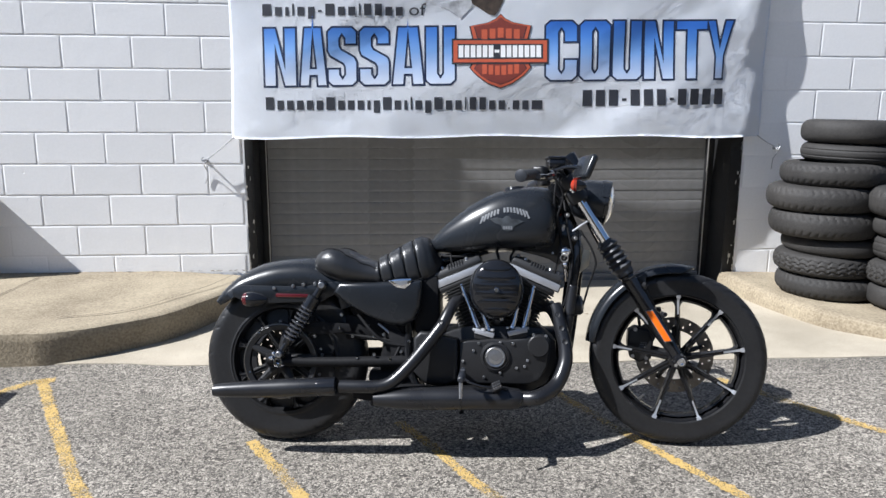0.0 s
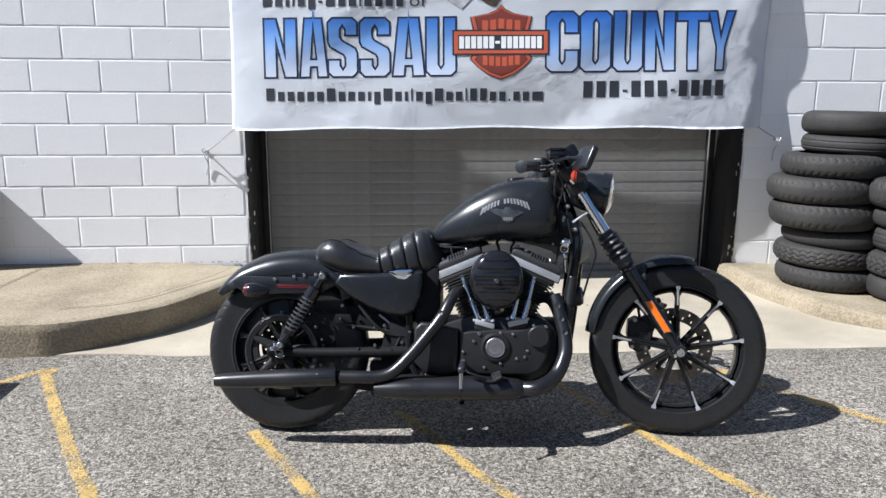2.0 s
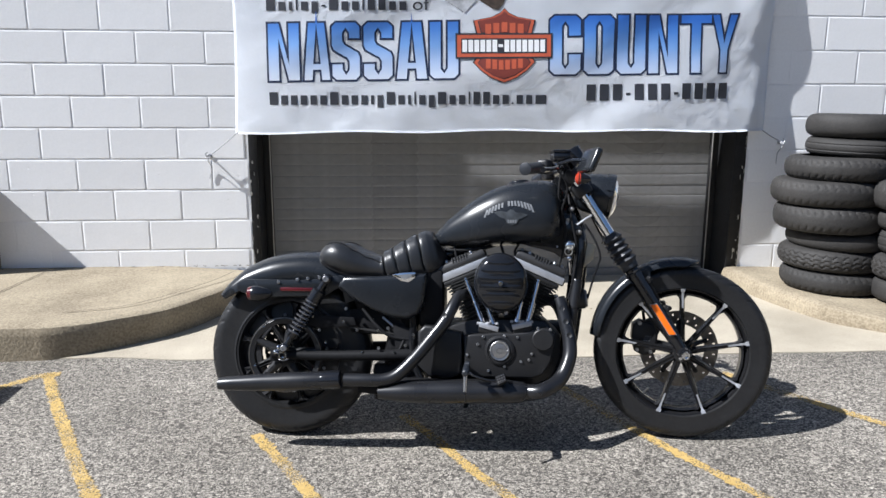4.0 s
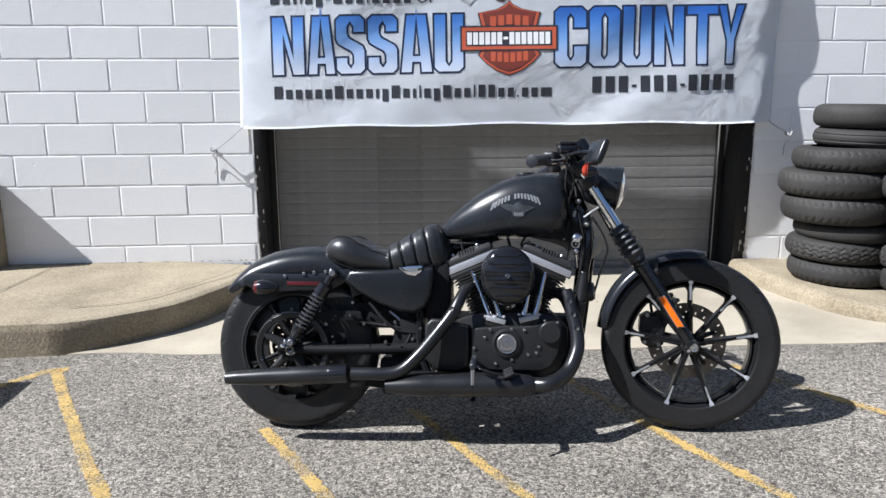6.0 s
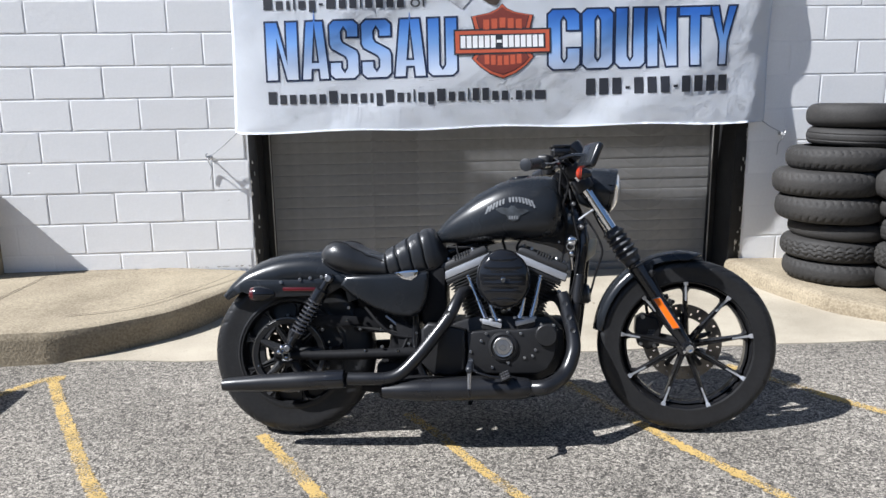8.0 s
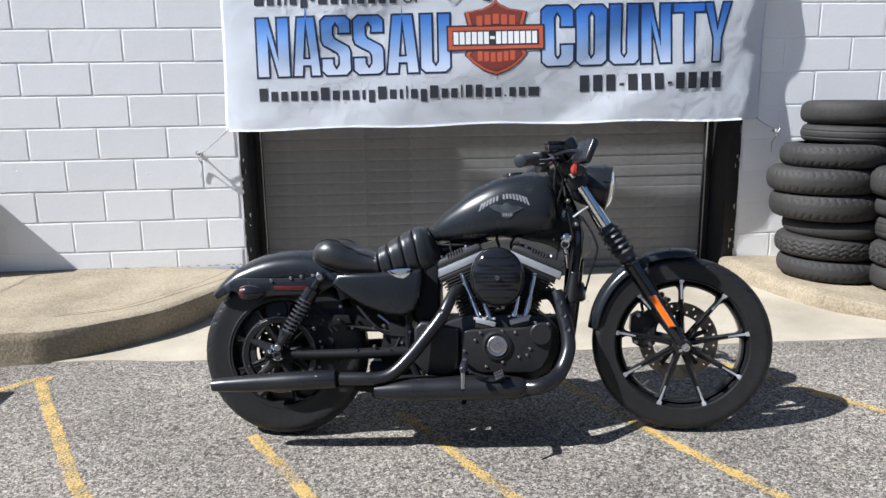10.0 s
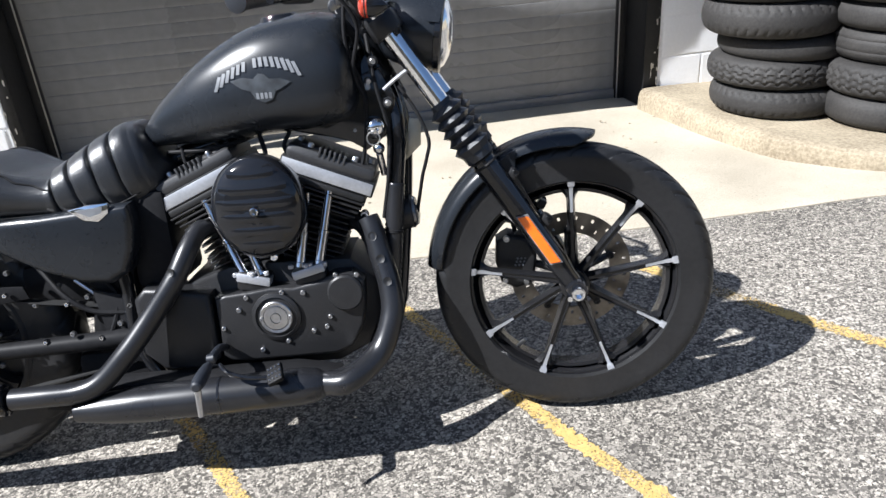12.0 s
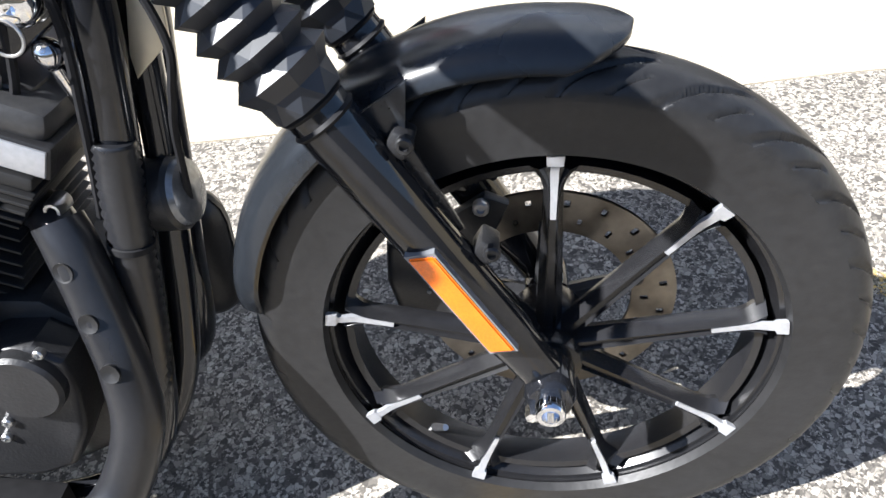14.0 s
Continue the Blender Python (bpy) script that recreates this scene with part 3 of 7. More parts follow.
def block_letter(ch, x0, x1, z0, z1, inner=0.0):
    """A heavy condensed capital; inner: keep only what lies this far inside its edge."""
    bm = bmesh.new()
    for poly in BLOCK[ch]:
        bm.faces.new([bm.verts.new((x0 + (x1 - x0) * x, 0, z0 + (z1 - z0) * z)) for x, z in poly])
    bmesh.ops.remove_doubles(bm, verts=bm.verts[:], dist=0.0005)
    bmesh.ops.recalc_face_normals(bm, faces=bm.faces[:])
    if inner:
        rim = bmesh.ops.inset_region(bm, faces=bm.faces[:], thickness=inner, use_boundary=True, use_even_offset=True)["faces"]
        bmesh.ops.delete(bm, geom=rim, context="FACES")
    return bm


for word, cells, z0, z1 in WORDS:
    for ch, (a, b) in zip(word, cells):
        box4 = (a, b, z0, z1)
        part("letter_outline", drape(tilt_z(block_letter(ch, *box4), cells[0][0], 0, RISE), 0.001), NAVY, banner, "dark navy letter outline")
        part("letter_" + ch.lower(), drape(tilt_z(block_letter(ch, *box4, 0.0125), cells[0][0], 0, RISE), 0.005), FADE, banner, "blue letter fading to white")
part("lettering", drape(tilt_z(lettering("of", 1.745, 1.853, 1.848, 1.922), 1.745, 0, 0.012), 0.004), INK, banner)


WIDTHS = {"T": 1.0, "o": 0.84, "d": 0.86, "l": 0.42, "r": 0.55, "y": 0.80, "m": 1.25, "-": 0.60, ".": 0.42, "8": 0.92, " ": 0.5}


def bars(x0, x1, pattern, z0, z1, slope):
    """A line of small print as plain bars, one for each character, with its width and height."""
    unit = (x1 - x0) / sum(WIDTHS[c] for c in pattern)
    x, h = x0, z1 - z0
    for c in pattern:
        w = WIDTHS[c] * unit
        a, b = x + 0.14 * unit, x + w - 0.14 * unit
        x += w
        if c == " ":
            continue
        lo, hi = {"-": (0.30, 0.46), ".": (0.0, 0.16), "o": (0.0, 0.74), "r": (0.0, 0.74), "m": (0.0, 0.74), "y": (-0.26, 0.74)}.get(c, (0.0, 1.0))
        part("print_bar", drape(tilt_z(patch([(a, z0 + h * lo), (b, z0 + h * lo), (b, z0 + h * hi), (a, z0 + h * hi)]), x0, 0, slope), 0.004), INK, banner)


bars(0.805, 1.715, "Torloy-Toolddoo", 1.836, 1.908, 0.012)
bars(0.810, 2.628, "ToooooToooryTorloyToolddoo.oom", 1.251, 1.330, 0.006)
bars(2.872, 3.878, "888-888-8888", 1.283, 1.388, 0.018)

# the shield emblem: plain shapes in its colours
SHIELD_TOP = [(2.335, 1.868), (2.365, 1.838), (2.42, 1.812), (2.54, 1.790), (2.532, 1.762), (2.500, 1.738), (2.515, 1.69), (2.155, 1.69), (2.170, 1.738), (2.138, 1.762), (2.130, 1.790), (2.25, 1.812), (2.305, 1.838)]
SHIELD_LOW = [(2.155, 1.57), (2.515, 1.57), (2.508, 1.553), (2.54, 1.528), (2.49, 1.475), (2.42, 1.425), (2.335, 1.393), (2.25, 1.425), (2.18, 1.475), (2.13, 1.528), (2.162, 1.553)]


def shrink(outline, k):
    cx, cz = sum(x for x, z in outline) / len(outline), sum(z for x, z in outline) / len(outline)
    return [(cx + (x - cx) * k, cz + (z - cz) * (1 - (1 - k) * 1.6)) for x, z in outline]


for half in (SHIELD_TOP, SHIELD_LOW):
    for name, k, m, lift in (("shield_edge", 1.0, INK, 0.004), ("shield", 0.955, ORANGE_INK, 0.007), ("shield_edge", 0.85, INK, 0.009), ("shield_field", 0.825, MAROON_INK, 0.011)):
        part(name, drape(tilt_z(patch(shrink(half, k)), 2.335, 0, 0.02), lift), m, banner)
for z, w, h, count in ((1.735, 0.132, 0.062, 5), (1.520, 0.126, 0.060, 6)):
    for k in range(count):
        a, b = 2.335 - w + (k + 0.14) * 2 * w / count, 2.335 - w + (k + 0.86) * 2 * w / count
        sag = 0.012 * (1 - abs(2 * (k + 0.5) / count - 1)) * (1 if z > 1.6 else -1)
        part("print_bar", drape(tilt_z(patch([(a, z + sag - h / 2), (b, z + sag - h / 2), (b, z + sag + h / 2), (a, z + sag + h / 2)]), 2.335, 0, 0.02), 0.013), ORANGE_INK, banner)
for name, hw, hh, m, lift in (("bar_edge", 0.316, 0.080, INK, 0.013), ("bar_red", 0.305, 0.069, ORANGE_INK, 0.016), ("bar_field", 0.279, 0.047, INK, 0.019)):
    part(name, drape(tilt_z(patch([(2.334 - hw, 1.630 - hh), (2.334 + hw, 1.630 - hh), (2.334 + hw, 1.630 + hh), (2.334 - hw, 1.630 + hh)]), 2.334, 0, 0.012), lift), m, banner)
for k in range(14):
    a, b = 2.062 + k * 0.0390, 2.062 + k * 0.0390 + 0.031
    lo, hi = (1.622, 1.640) if k == 6 else (1.592, 1.668)
    part("print_bar", drape(tilt_z(patch([(a, lo), (b, lo), (b, hi), (a, hi)]), 2.334, 0, 0.012), 0.022), WHITE_INK, banner)
# the bird above it, as plain wing, body and tail shapes
part("bird_body", drape(patch([(2.08, 1.96), (2.18, 1.91), (2.26, 1.86), (2.30, 1.855), (2.33, 1.90), (2.36, 1.97), (2.42, 2.10), (2.25, 2.14), (2.12, 2.05)]), 0.005), BROWN_INK, banner)
for k in range(7):
    a = k / 6
    part("tail_feather", drape(patch([(2.14, 1.955 - 0.004 * k), (1.94 + 0.02 * k, 1.925 - 0.012 * k), (1.955 + 0.02 * k, 1.905 - 0.012 * k), (2.15, 1.935 - 0.004 * k)]), 0.006 + 0.0005 * k), GREY_INK, banner)
for k in range(6):
    part("wing_feather", drape(patch([(2.2 + 0.02 * k, 2.08), (1.9 + 0.06 * k, 2.30), (1.96 + 0.06 * k, 2.33), (2.25 + 0.02 * k, 2.10)]), 0.007 + 0.0005 * k), BROWN_INK, banner)

# the banner's ties
for hx, hz, bx, bz, s in ((0.401, 0.916, 0.600, 1.075, -1), (4.319, 1.002, 4.16, 1.090, 1)):
    hook = base("tie_hook", pose(hx, 0, hz), "small grey wall hook with a knotted banner rope", "hook", "banner hooks")
    bm = bmesh.new()
    lathe(bm, [(0.014, 0.002), (0.014, 0.006), (0.005, 0.008), (0.005, 0.045)], (0, 0, 0), (0, -1, 0), 12)
    tube(bm, [(0, -0.04, 0), (0.014 * s, -0.048, 0.004), (0.018 * s, -0.045, 0.018), (0.006 * s, -0.04, 0.026)], 0.004, 8)
    part("screw_eye", bm, STEEL, hook)
    y = billow(bx, bz)
    bm = bmesh.new()
    tube(bm, [(0.004, -0.038, 0.003), ((bx - hx) * 0.5, y * 0.6 - 0.01, (bz - hz) * 0.47), (bx - hx, y, bz - hz)], 0.0032, 6)
    tube(bm, [(0, -0.04, 0.01), (-0.012, -0.05, -0.004), (0.004, -0.055, -0.012), (0.012, -0.045, 0.002)], 0.0035, 6)
    tube(bm, [(0.002, -0.045, 0), (0.006 * s, -0.04, -0.03), (-0.008 * s, -0.012, -0.075), (-0.01, -0.008, -0.15)], 0.003, 6)
    part("rope", bm, ROPE, hook)

# ---------------------------------------------------------------- motorcycle materials
SATIN = mat("satin_black_paint", (0.0112, 0.0130, 0.0160), 0.265, vary=0.15, grain=120, blotch=4, rough_vary=0.04, spec=0.42)
GLOSS = mat("gloss_black_enamel", (0.0085, 0.009, 0.0108), 0.10, vary=0.1, grain=90, blotch=5, coat=0.25, spec=0.4)
CASE = mat("black_wrinkle_engine_coat", (0.0155, 0.0155, 0.0165), 0.38, spec=0.34, vary=0.2, grain=260, blotch=8, bump=0.0004)
JET = mat("jet_black_exhaust_coat", (0.0115, 0.0118, 0.0135), 0.29, vary=0.2, grain=140, blotch=6, rough_vary=0.06, spec=0.5)
ROCKER = mat("satin_grey_black_coat", (0.028, 0.028, 0.029), 0.42, vary=0.2, grain=220, blotch=8)
FINS = mat("black_cylinder_coat", (0.0135, 0.0135, 0.014), 0.5, spec=0.35, vary=0.2)
MACHINED = mat("machined_aluminium", (0.50, 0.50, 0.51), 0.34, metal=1.0, vary=0.1, grain=200, blotch=30)
CHROME = mat("chrome", (0.83, 0.84, 0.86), 0.07, metal=1.0)
RUBBER = mat("black_tyre_rubber", (0.0135, 0.0135, 0.0142), 0.40, spec=0.36, vary=0.25, grain=90, blotch=7, bump=0.0004)
GAITER = mat("black_gaiter_rubber", (0.013, 0.0155, 0.021), 0.46, spec=0.5, vary=0.2, grain=40, blotch=10)
LEATHER = mat("black_seat_vinyl", (0.0155, 0.0165, 0.0185), 0.34, spec=0.6, vary=0.2, grain=330, blotch=7, bump=0.0006)
PUSHROD = mat("polished_pushrod_chrome", (0.66, 0.66, 0.68), 0.10, metal=1.0)
HOLE_SHADE = mat("hole_shade_black", (0.003, 0.003, 0.0035), 0.5, vary=0.2)
BAND = mat("bright_brushed_aluminium", (0.42, 0.43, 0.455), 0.40, metal=0.6, vary=0.10, grain=160, blotch=20)
DISC = mat("brushed_disc_steel", (0.17, 0.157, 0.14), 0.34, metal=1.0, vary=0.25, grain=60, blotch=12)
AMBER = mat("amber_reflector", (0.80, 0.155, 0.006), 0.25, vary=0.15, grain=500, blotch=30, coat=0.5)
RED_LENS = mat("dark_red_lens", (0.07, 0.005, 0.007), 0.2, coat=0.5)
ORANGE_LENS = mat("orange_red_lens", (0.30, 0.027, 0.010), 0.25, coat=0.5)
PLASTIC = mat("black_plastic", (0.0135, 0.0135, 0.0145), 0.5, spec=0.08, vary=0.2, grain=80)
DECAL = mat("silver_grey_decal", (0.14, 0.147, 0.158), 0.42, vary=0.25, grain=60)
SPOKE = mat("semi_gloss_black_wheel_paint", (0.010, 0.010, 0.011), 0.26, vary=0.2, grain=120, spec=0.45)
LAMP_LENS = mat("ribbed_lamp_lens", (0.16, 0.165, 0.17), 0.2, metal=0.5, vary=0.25, grain=160)
DARK_DECAL = mat("faint_grey_decal", (0.028, 0.032, 0.037), 0.42, vary=0.45, grain=50, blotch=40)
LENS = mat("clear_lamp_lens", (0.85, 0.86, 0.88), 0.12, metal=0.85)
TAN_PLATE = mat("dusty_tan_metal_plate", (0.52, 0.47, 0.36), 0.38, metal=0.5, vary=0.15, grain=40)
SPRING = mat("dark_polished_spring_steel", (0.16, 0.16, 0.17), 0.22, metal=0.8, vary=0.15)
BELT = mat("black_drive_belt", (0.010, 0.010, 0.010), 0.7)

BIKE = pose(1.167, -2.209, -0.005, 0, -0.2, -9.5) @ pose(0, 0.025, 0.003, -7.0, 0, 0) @ pose(0, -0.2, 0.32) @ pose(0, 0, 0, -4.0, 0, 0) @ pose(0, 0.2, -0.32)
bike = base("motorcycle", BIKE, "black cruiser motorcycle with cast wheels leaning on its side stand", "motorcycle")

HEAD = Vector((1.075, 0, 1.0))
STEER = Matrix.Translation((1.509, -0.007, 0.367)) @ Matrix.Rotation(radians(-0.6), 4, "X") @ Matrix.Translation((-1.515, 0, -0.372)) @ Matrix.Translation(HEAD + Vector((0, -0.026, 0.002))) @ Matrix.Rotation(radians(-5.5), 4, Vector((-0.5, 0, 0.866))) @ Matrix.Translation(-HEAD)


def glide(x, xs, ys):
    """A smooth curve through the given heights, without facets between them."""
    i = min(max(1, next((k for k, v in enumerate(xs) if v >= x), len(xs) - 1)), len(xs) - 1)

    def slope(k):
        a, b = max(k - 1, 0), min(k + 1, len(xs) - 1)
        return (ys[b] - ys[a]) / (xs[b] - xs[a])
    h = xs[i] - xs[i - 1]
    f = min(1.0, max(0.0, (x - xs[i - 1]) / h))
    return (2 * f ** 3 - 3 * f * f + 1) * ys[i - 1] + (f ** 3 - 2 * f * f + f) * h * slope(i - 1) + (3 * f * f - 2 * f ** 3) * ys[i] + (f ** 3 - f * f) * h * slope(i)


def bpart(name, bm, material, parent=None, label="", sharp=35, front=False):
    if front:
        bm.transform(STEER)
    if "wheel" not in name and not (parent and "wheel" in parent.name):
        for v in bm.verts:          # the upper works sit a touch back and higher
            f = max(0.0, v.co.z - 0.36) / 0.6
            v.co.x -= (0.004 if front else 0.014) * f
            v.co.z += 0.015 * f
            if name == "handlebar" or (parent and parent.name == "handlebar"):
                v.co.z -= 0.019
    return part(name, bm, material, parent or bike, label, sharp)


def bolt(bm, at, way, r=0.006, h=0.006):
    """A hexagon-socket bolt head."""
    return lathe(bm, [(r, -0.002), (r, h * 0.75), (r * 0.8, h), (r * 0.5, h), (r * 0.45, h * 0.5)], at, way, 10)


def tyre_mesh(bm, centre, radius, width, bead, grooves=0, depth=0.004, skew=1.0, seg=240, n=36):
    """A tyre about the y axis: crowned tread, rounded shoulders, sidewalls with a rim line, an open bead."""
    hw = width / 2
    prof = []
    for k in range(n):
        a = math.pi * (k / (n - 1)) - math.pi / 2
        side, out = math.sin(a), max(math.cos(a), 0.0)
        prof.append((bead + (radius - bead) * out ** 0.62, hw * (abs(side) ** 0.8 if side >= 0 else -(abs(side) ** 0.8)) * (0.78 + 0.22 * (1 - abs(side) ** 6))))
    prof += [(bead - 0.004, hw * 0.6), (bead + 0.012, hw * 0.35), (bead + 0.012, -hw * 0.35), (bead - 0.004, -hw * 0.6)]
    loops = []
    for r, h in prof:
        loop = []
        for s in range(seg):
            a = 2 * math.pi * s / seg
            rr = r
            if grooves and r > bead + (radius - bead) * 0.68:
                lat = h / hw
                ph = (a * grooves / (2 * math.pi) + skew * abs(lat) * 0.9) % 1.0
                if 0.14 < abs(lat) < 0.80:
                    rr -= depth * min(1.0, 2.0 * max(0.0, 1 - abs(ph - 0.5) / 0.075))
                ph2 = (ph + 0.5) % 1.0
                if 0.52 < abs(lat) < 0.78:
                    rr -= depth * max(0.0, 1 - abs(ph2 - 0.5) / 0.05)
            out = (r - bead) / (radius - bead)
            rr += 0.0016 * math.exp(-((out - 0.16) / 0.035) ** 2) + 0.0020 * math.exp(-((out - 0.60) / 0.03) ** 2)
            loop.append(Vector(centre) + Vector((rr * math.cos(a), h, rr * math.sin(a))))
        loops.append(loop)
    return rings(bm, loops, around=True)


def cast_spokes(bm, centre, count, first, r0, r1, w0, w1, y0, y1, t):
    """Straight tapered spokes, ridged along the middle, from hub to rim."""
    for k in range(count):
        a = radians(first - 360 / count * k)
        u, v = Vector((math.cos(a), 0, math.sin(a))), Vector((-math.sin(a), 0, math.cos(a)))
        c = Vector(centre)
        loops = []
        for s in (0.0, 0.25, 0.5, 0.75, 0.86, 0.91, 0.95, 0.98, 1.0):
            r = r0 + (r1 - r0) * s
            w = w0 + (w1 - w0) * s + (0.022 * ((s - 0.84) / 0.16) ** 2.2 if s > 0.84 else 0)
            y = y0 + (y1 - y0) * s
            p = c + u * r
            loops.append([p + v * w + Vector((0, y + 0.3 * t, 0)), p + v * w * 0.45 + Vector((0, y - t, 0)), p + v * w * 0.30 + Vector((0, y - t * 0.65, 0)), p - v * w * 0.30 + Vector((0, y - t * 0.65, 0)), p - v * w * 0.45 + Vector((0, y - t, 0)), p - v * w + Vector((0, y + 0.3 * t, 0)), p - v * w * 0.8 + Vector((0, y + t, 0)), p + v * w * 0.8 + Vector((0, y + t, 0))])
        rings(bm, loops)
    return bm


# ---------------------------------------------------------------- front wheel
FC, FR = Vector((1.515, 0, 0.370)), 0.324
bm = bmesh.new()
for s in (1, -1):
    lathe(bm, [(0.247, 0.0370 * s), (0.253, 0.0365 * s), (0.253, 0.0325 * s), (0.246, 0.0305 * s), (0.246, 0.0285 * s), (0.2405, 0.0275 * s), (0.2405, 0.0245 * s), (0.235, 0.0235 * s), (0.230, 0.014 * s), (0.225, 0.005 * s), (0.221, 0.0)], FC, (0, 1, 0), 96, cap=False)
lathe(bm, [(0.222, 0.020), (0.214, 0.018), (0.214, -0.018), (0.222, -0.020)], FC, (0, 1, 0), 96, closed=True)
lathe(bm, [(0.012, -0.060), (0.034, -0.056), (0.036, -0.045), (0.030, -0.03), (0.040, -0.015), (0.040, 0.03), (0.030, 0.045), (0.012, 0.055)], FC, (0, 1, 0), 28)
fwheel = bpart("front_wheel", bm, SPOKE, label="black nine-spoke cast front wheel", front=True)
for k in range(9):
    bm = bmesh.new()
    cast_spokes(bm, FC, 1, 90.5 - 40 * k, 0.025, 0.222, 0.014, 0.0085, -0.022, -0.018, 0.012)
    bpart("spoke", bm, SPOKE, fwheel, front=True)
bm = bmesh.new()
tyre_mesh(bm, FC, FR, 0.104, 0.243, grooves=22, depth=0.006, skew=-1.5, seg=720, n=84)
bpart("tyre", bm, RUBBER, fwheel, "black front tyre with fine chevron grooves", front=True, sharp=50)
for k in range(9):
    a = radians(90.5 - 40 * k)
    u, v = Vector((math.cos(a), 0, math.sin(a))), Vector((-math.sin(a), 0, math.cos(a)))
    bm = bmesh.new()
    loops = []
    for r, w, y in ((0.168, 0.0028, -0.0305), (0.202, 0.0034, -0.0305), (0.212, 0.0038, -0.0310), (0.222, 0.0036, -0.0340), (0.228, 0.0040, -0.0352), (0.2295, 0.0074, -0.0365), (0.2405, 0.0080, -0.0385)):
        p = FC + u * r
        loops.append([p + v * w + Vector((0, y, 0)), p - v * w + Vector((0, y, 0)), p - v * w + Vector((0, y + 0.006, 0)), p + v * w + Vector((0, y + 0.006, 0))])
    rings(bm, loops)
    bpart("spoke_tip", bm, BAND, fwheel, "bright machined spoke tip", front=True)
bm = bmesh.new()

tube(bm, [FC + Vector((-0.135, -0.010, -0.165)), FC + Vector((-0.118, -0.030, -0.140))], [0.005, 0.004], 8)
bpart("valve_stem", bm, MACHINED, fwheel, "bright valve stem", front=True)
bm = bmesh.new()


def disc_with_holes(bm, centre, r0, r1, y, t, petals=5):
    """A drilled brake disc: two rows of holes left open between flat segments."""
    n = 120
    rows = [r0, r0 + (r1 - r0) * 0.20, r0 + (r1 - r0) * 0.38, r0 + (r1 - r0) * 0.62, r0 + (r1 - r0) * 0.80, r1]
    for yy in (y, y + t):
        grid = [[bm.verts.new(Vector(centre) + Vector((r * math.cos(2 * math.pi * k / n), yy, r * math.sin(2 * math.pi * k / n)))) for k in range(n)] for r in rows]
        for i in range(5):
            for k in range(n):
                if (i == 1 and k % 6 == 0) or (i == 3 and k % 6 == 3):
                    continue
                bm.faces.new((grid[i][k], grid[i][(k + 1) % n], grid[i + 1][(k + 1) % n], grid[i + 1][k]))
    return bm


disc_with_holes(bm, FC, 0.096, 0.146, 0.052, 0.005)
disc = bpart("brake_disc", bm, DISC, fwheel, "drilled bare steel brake disc", front=True)
bm = bmesh.new()
for k in range(5):
    a = radians(20 + 72 * k)
    u = Vector((math.cos(a), 0, math.sin(a)))
    tube(bm, [FC + u * 0.03 + Vector((0, 0.048, 0)), FC + u * 0.102 + Vector((0, 0.052, 0))], [0.014, 0.008], 8)
    bolt(bm, FC + u * 0.103 + Vector((0, 0.050, 0)), (0, -1, 0), 0.009, 0.008)
bpart("disc_carrier", bm, CASE, fwheel, front=True)

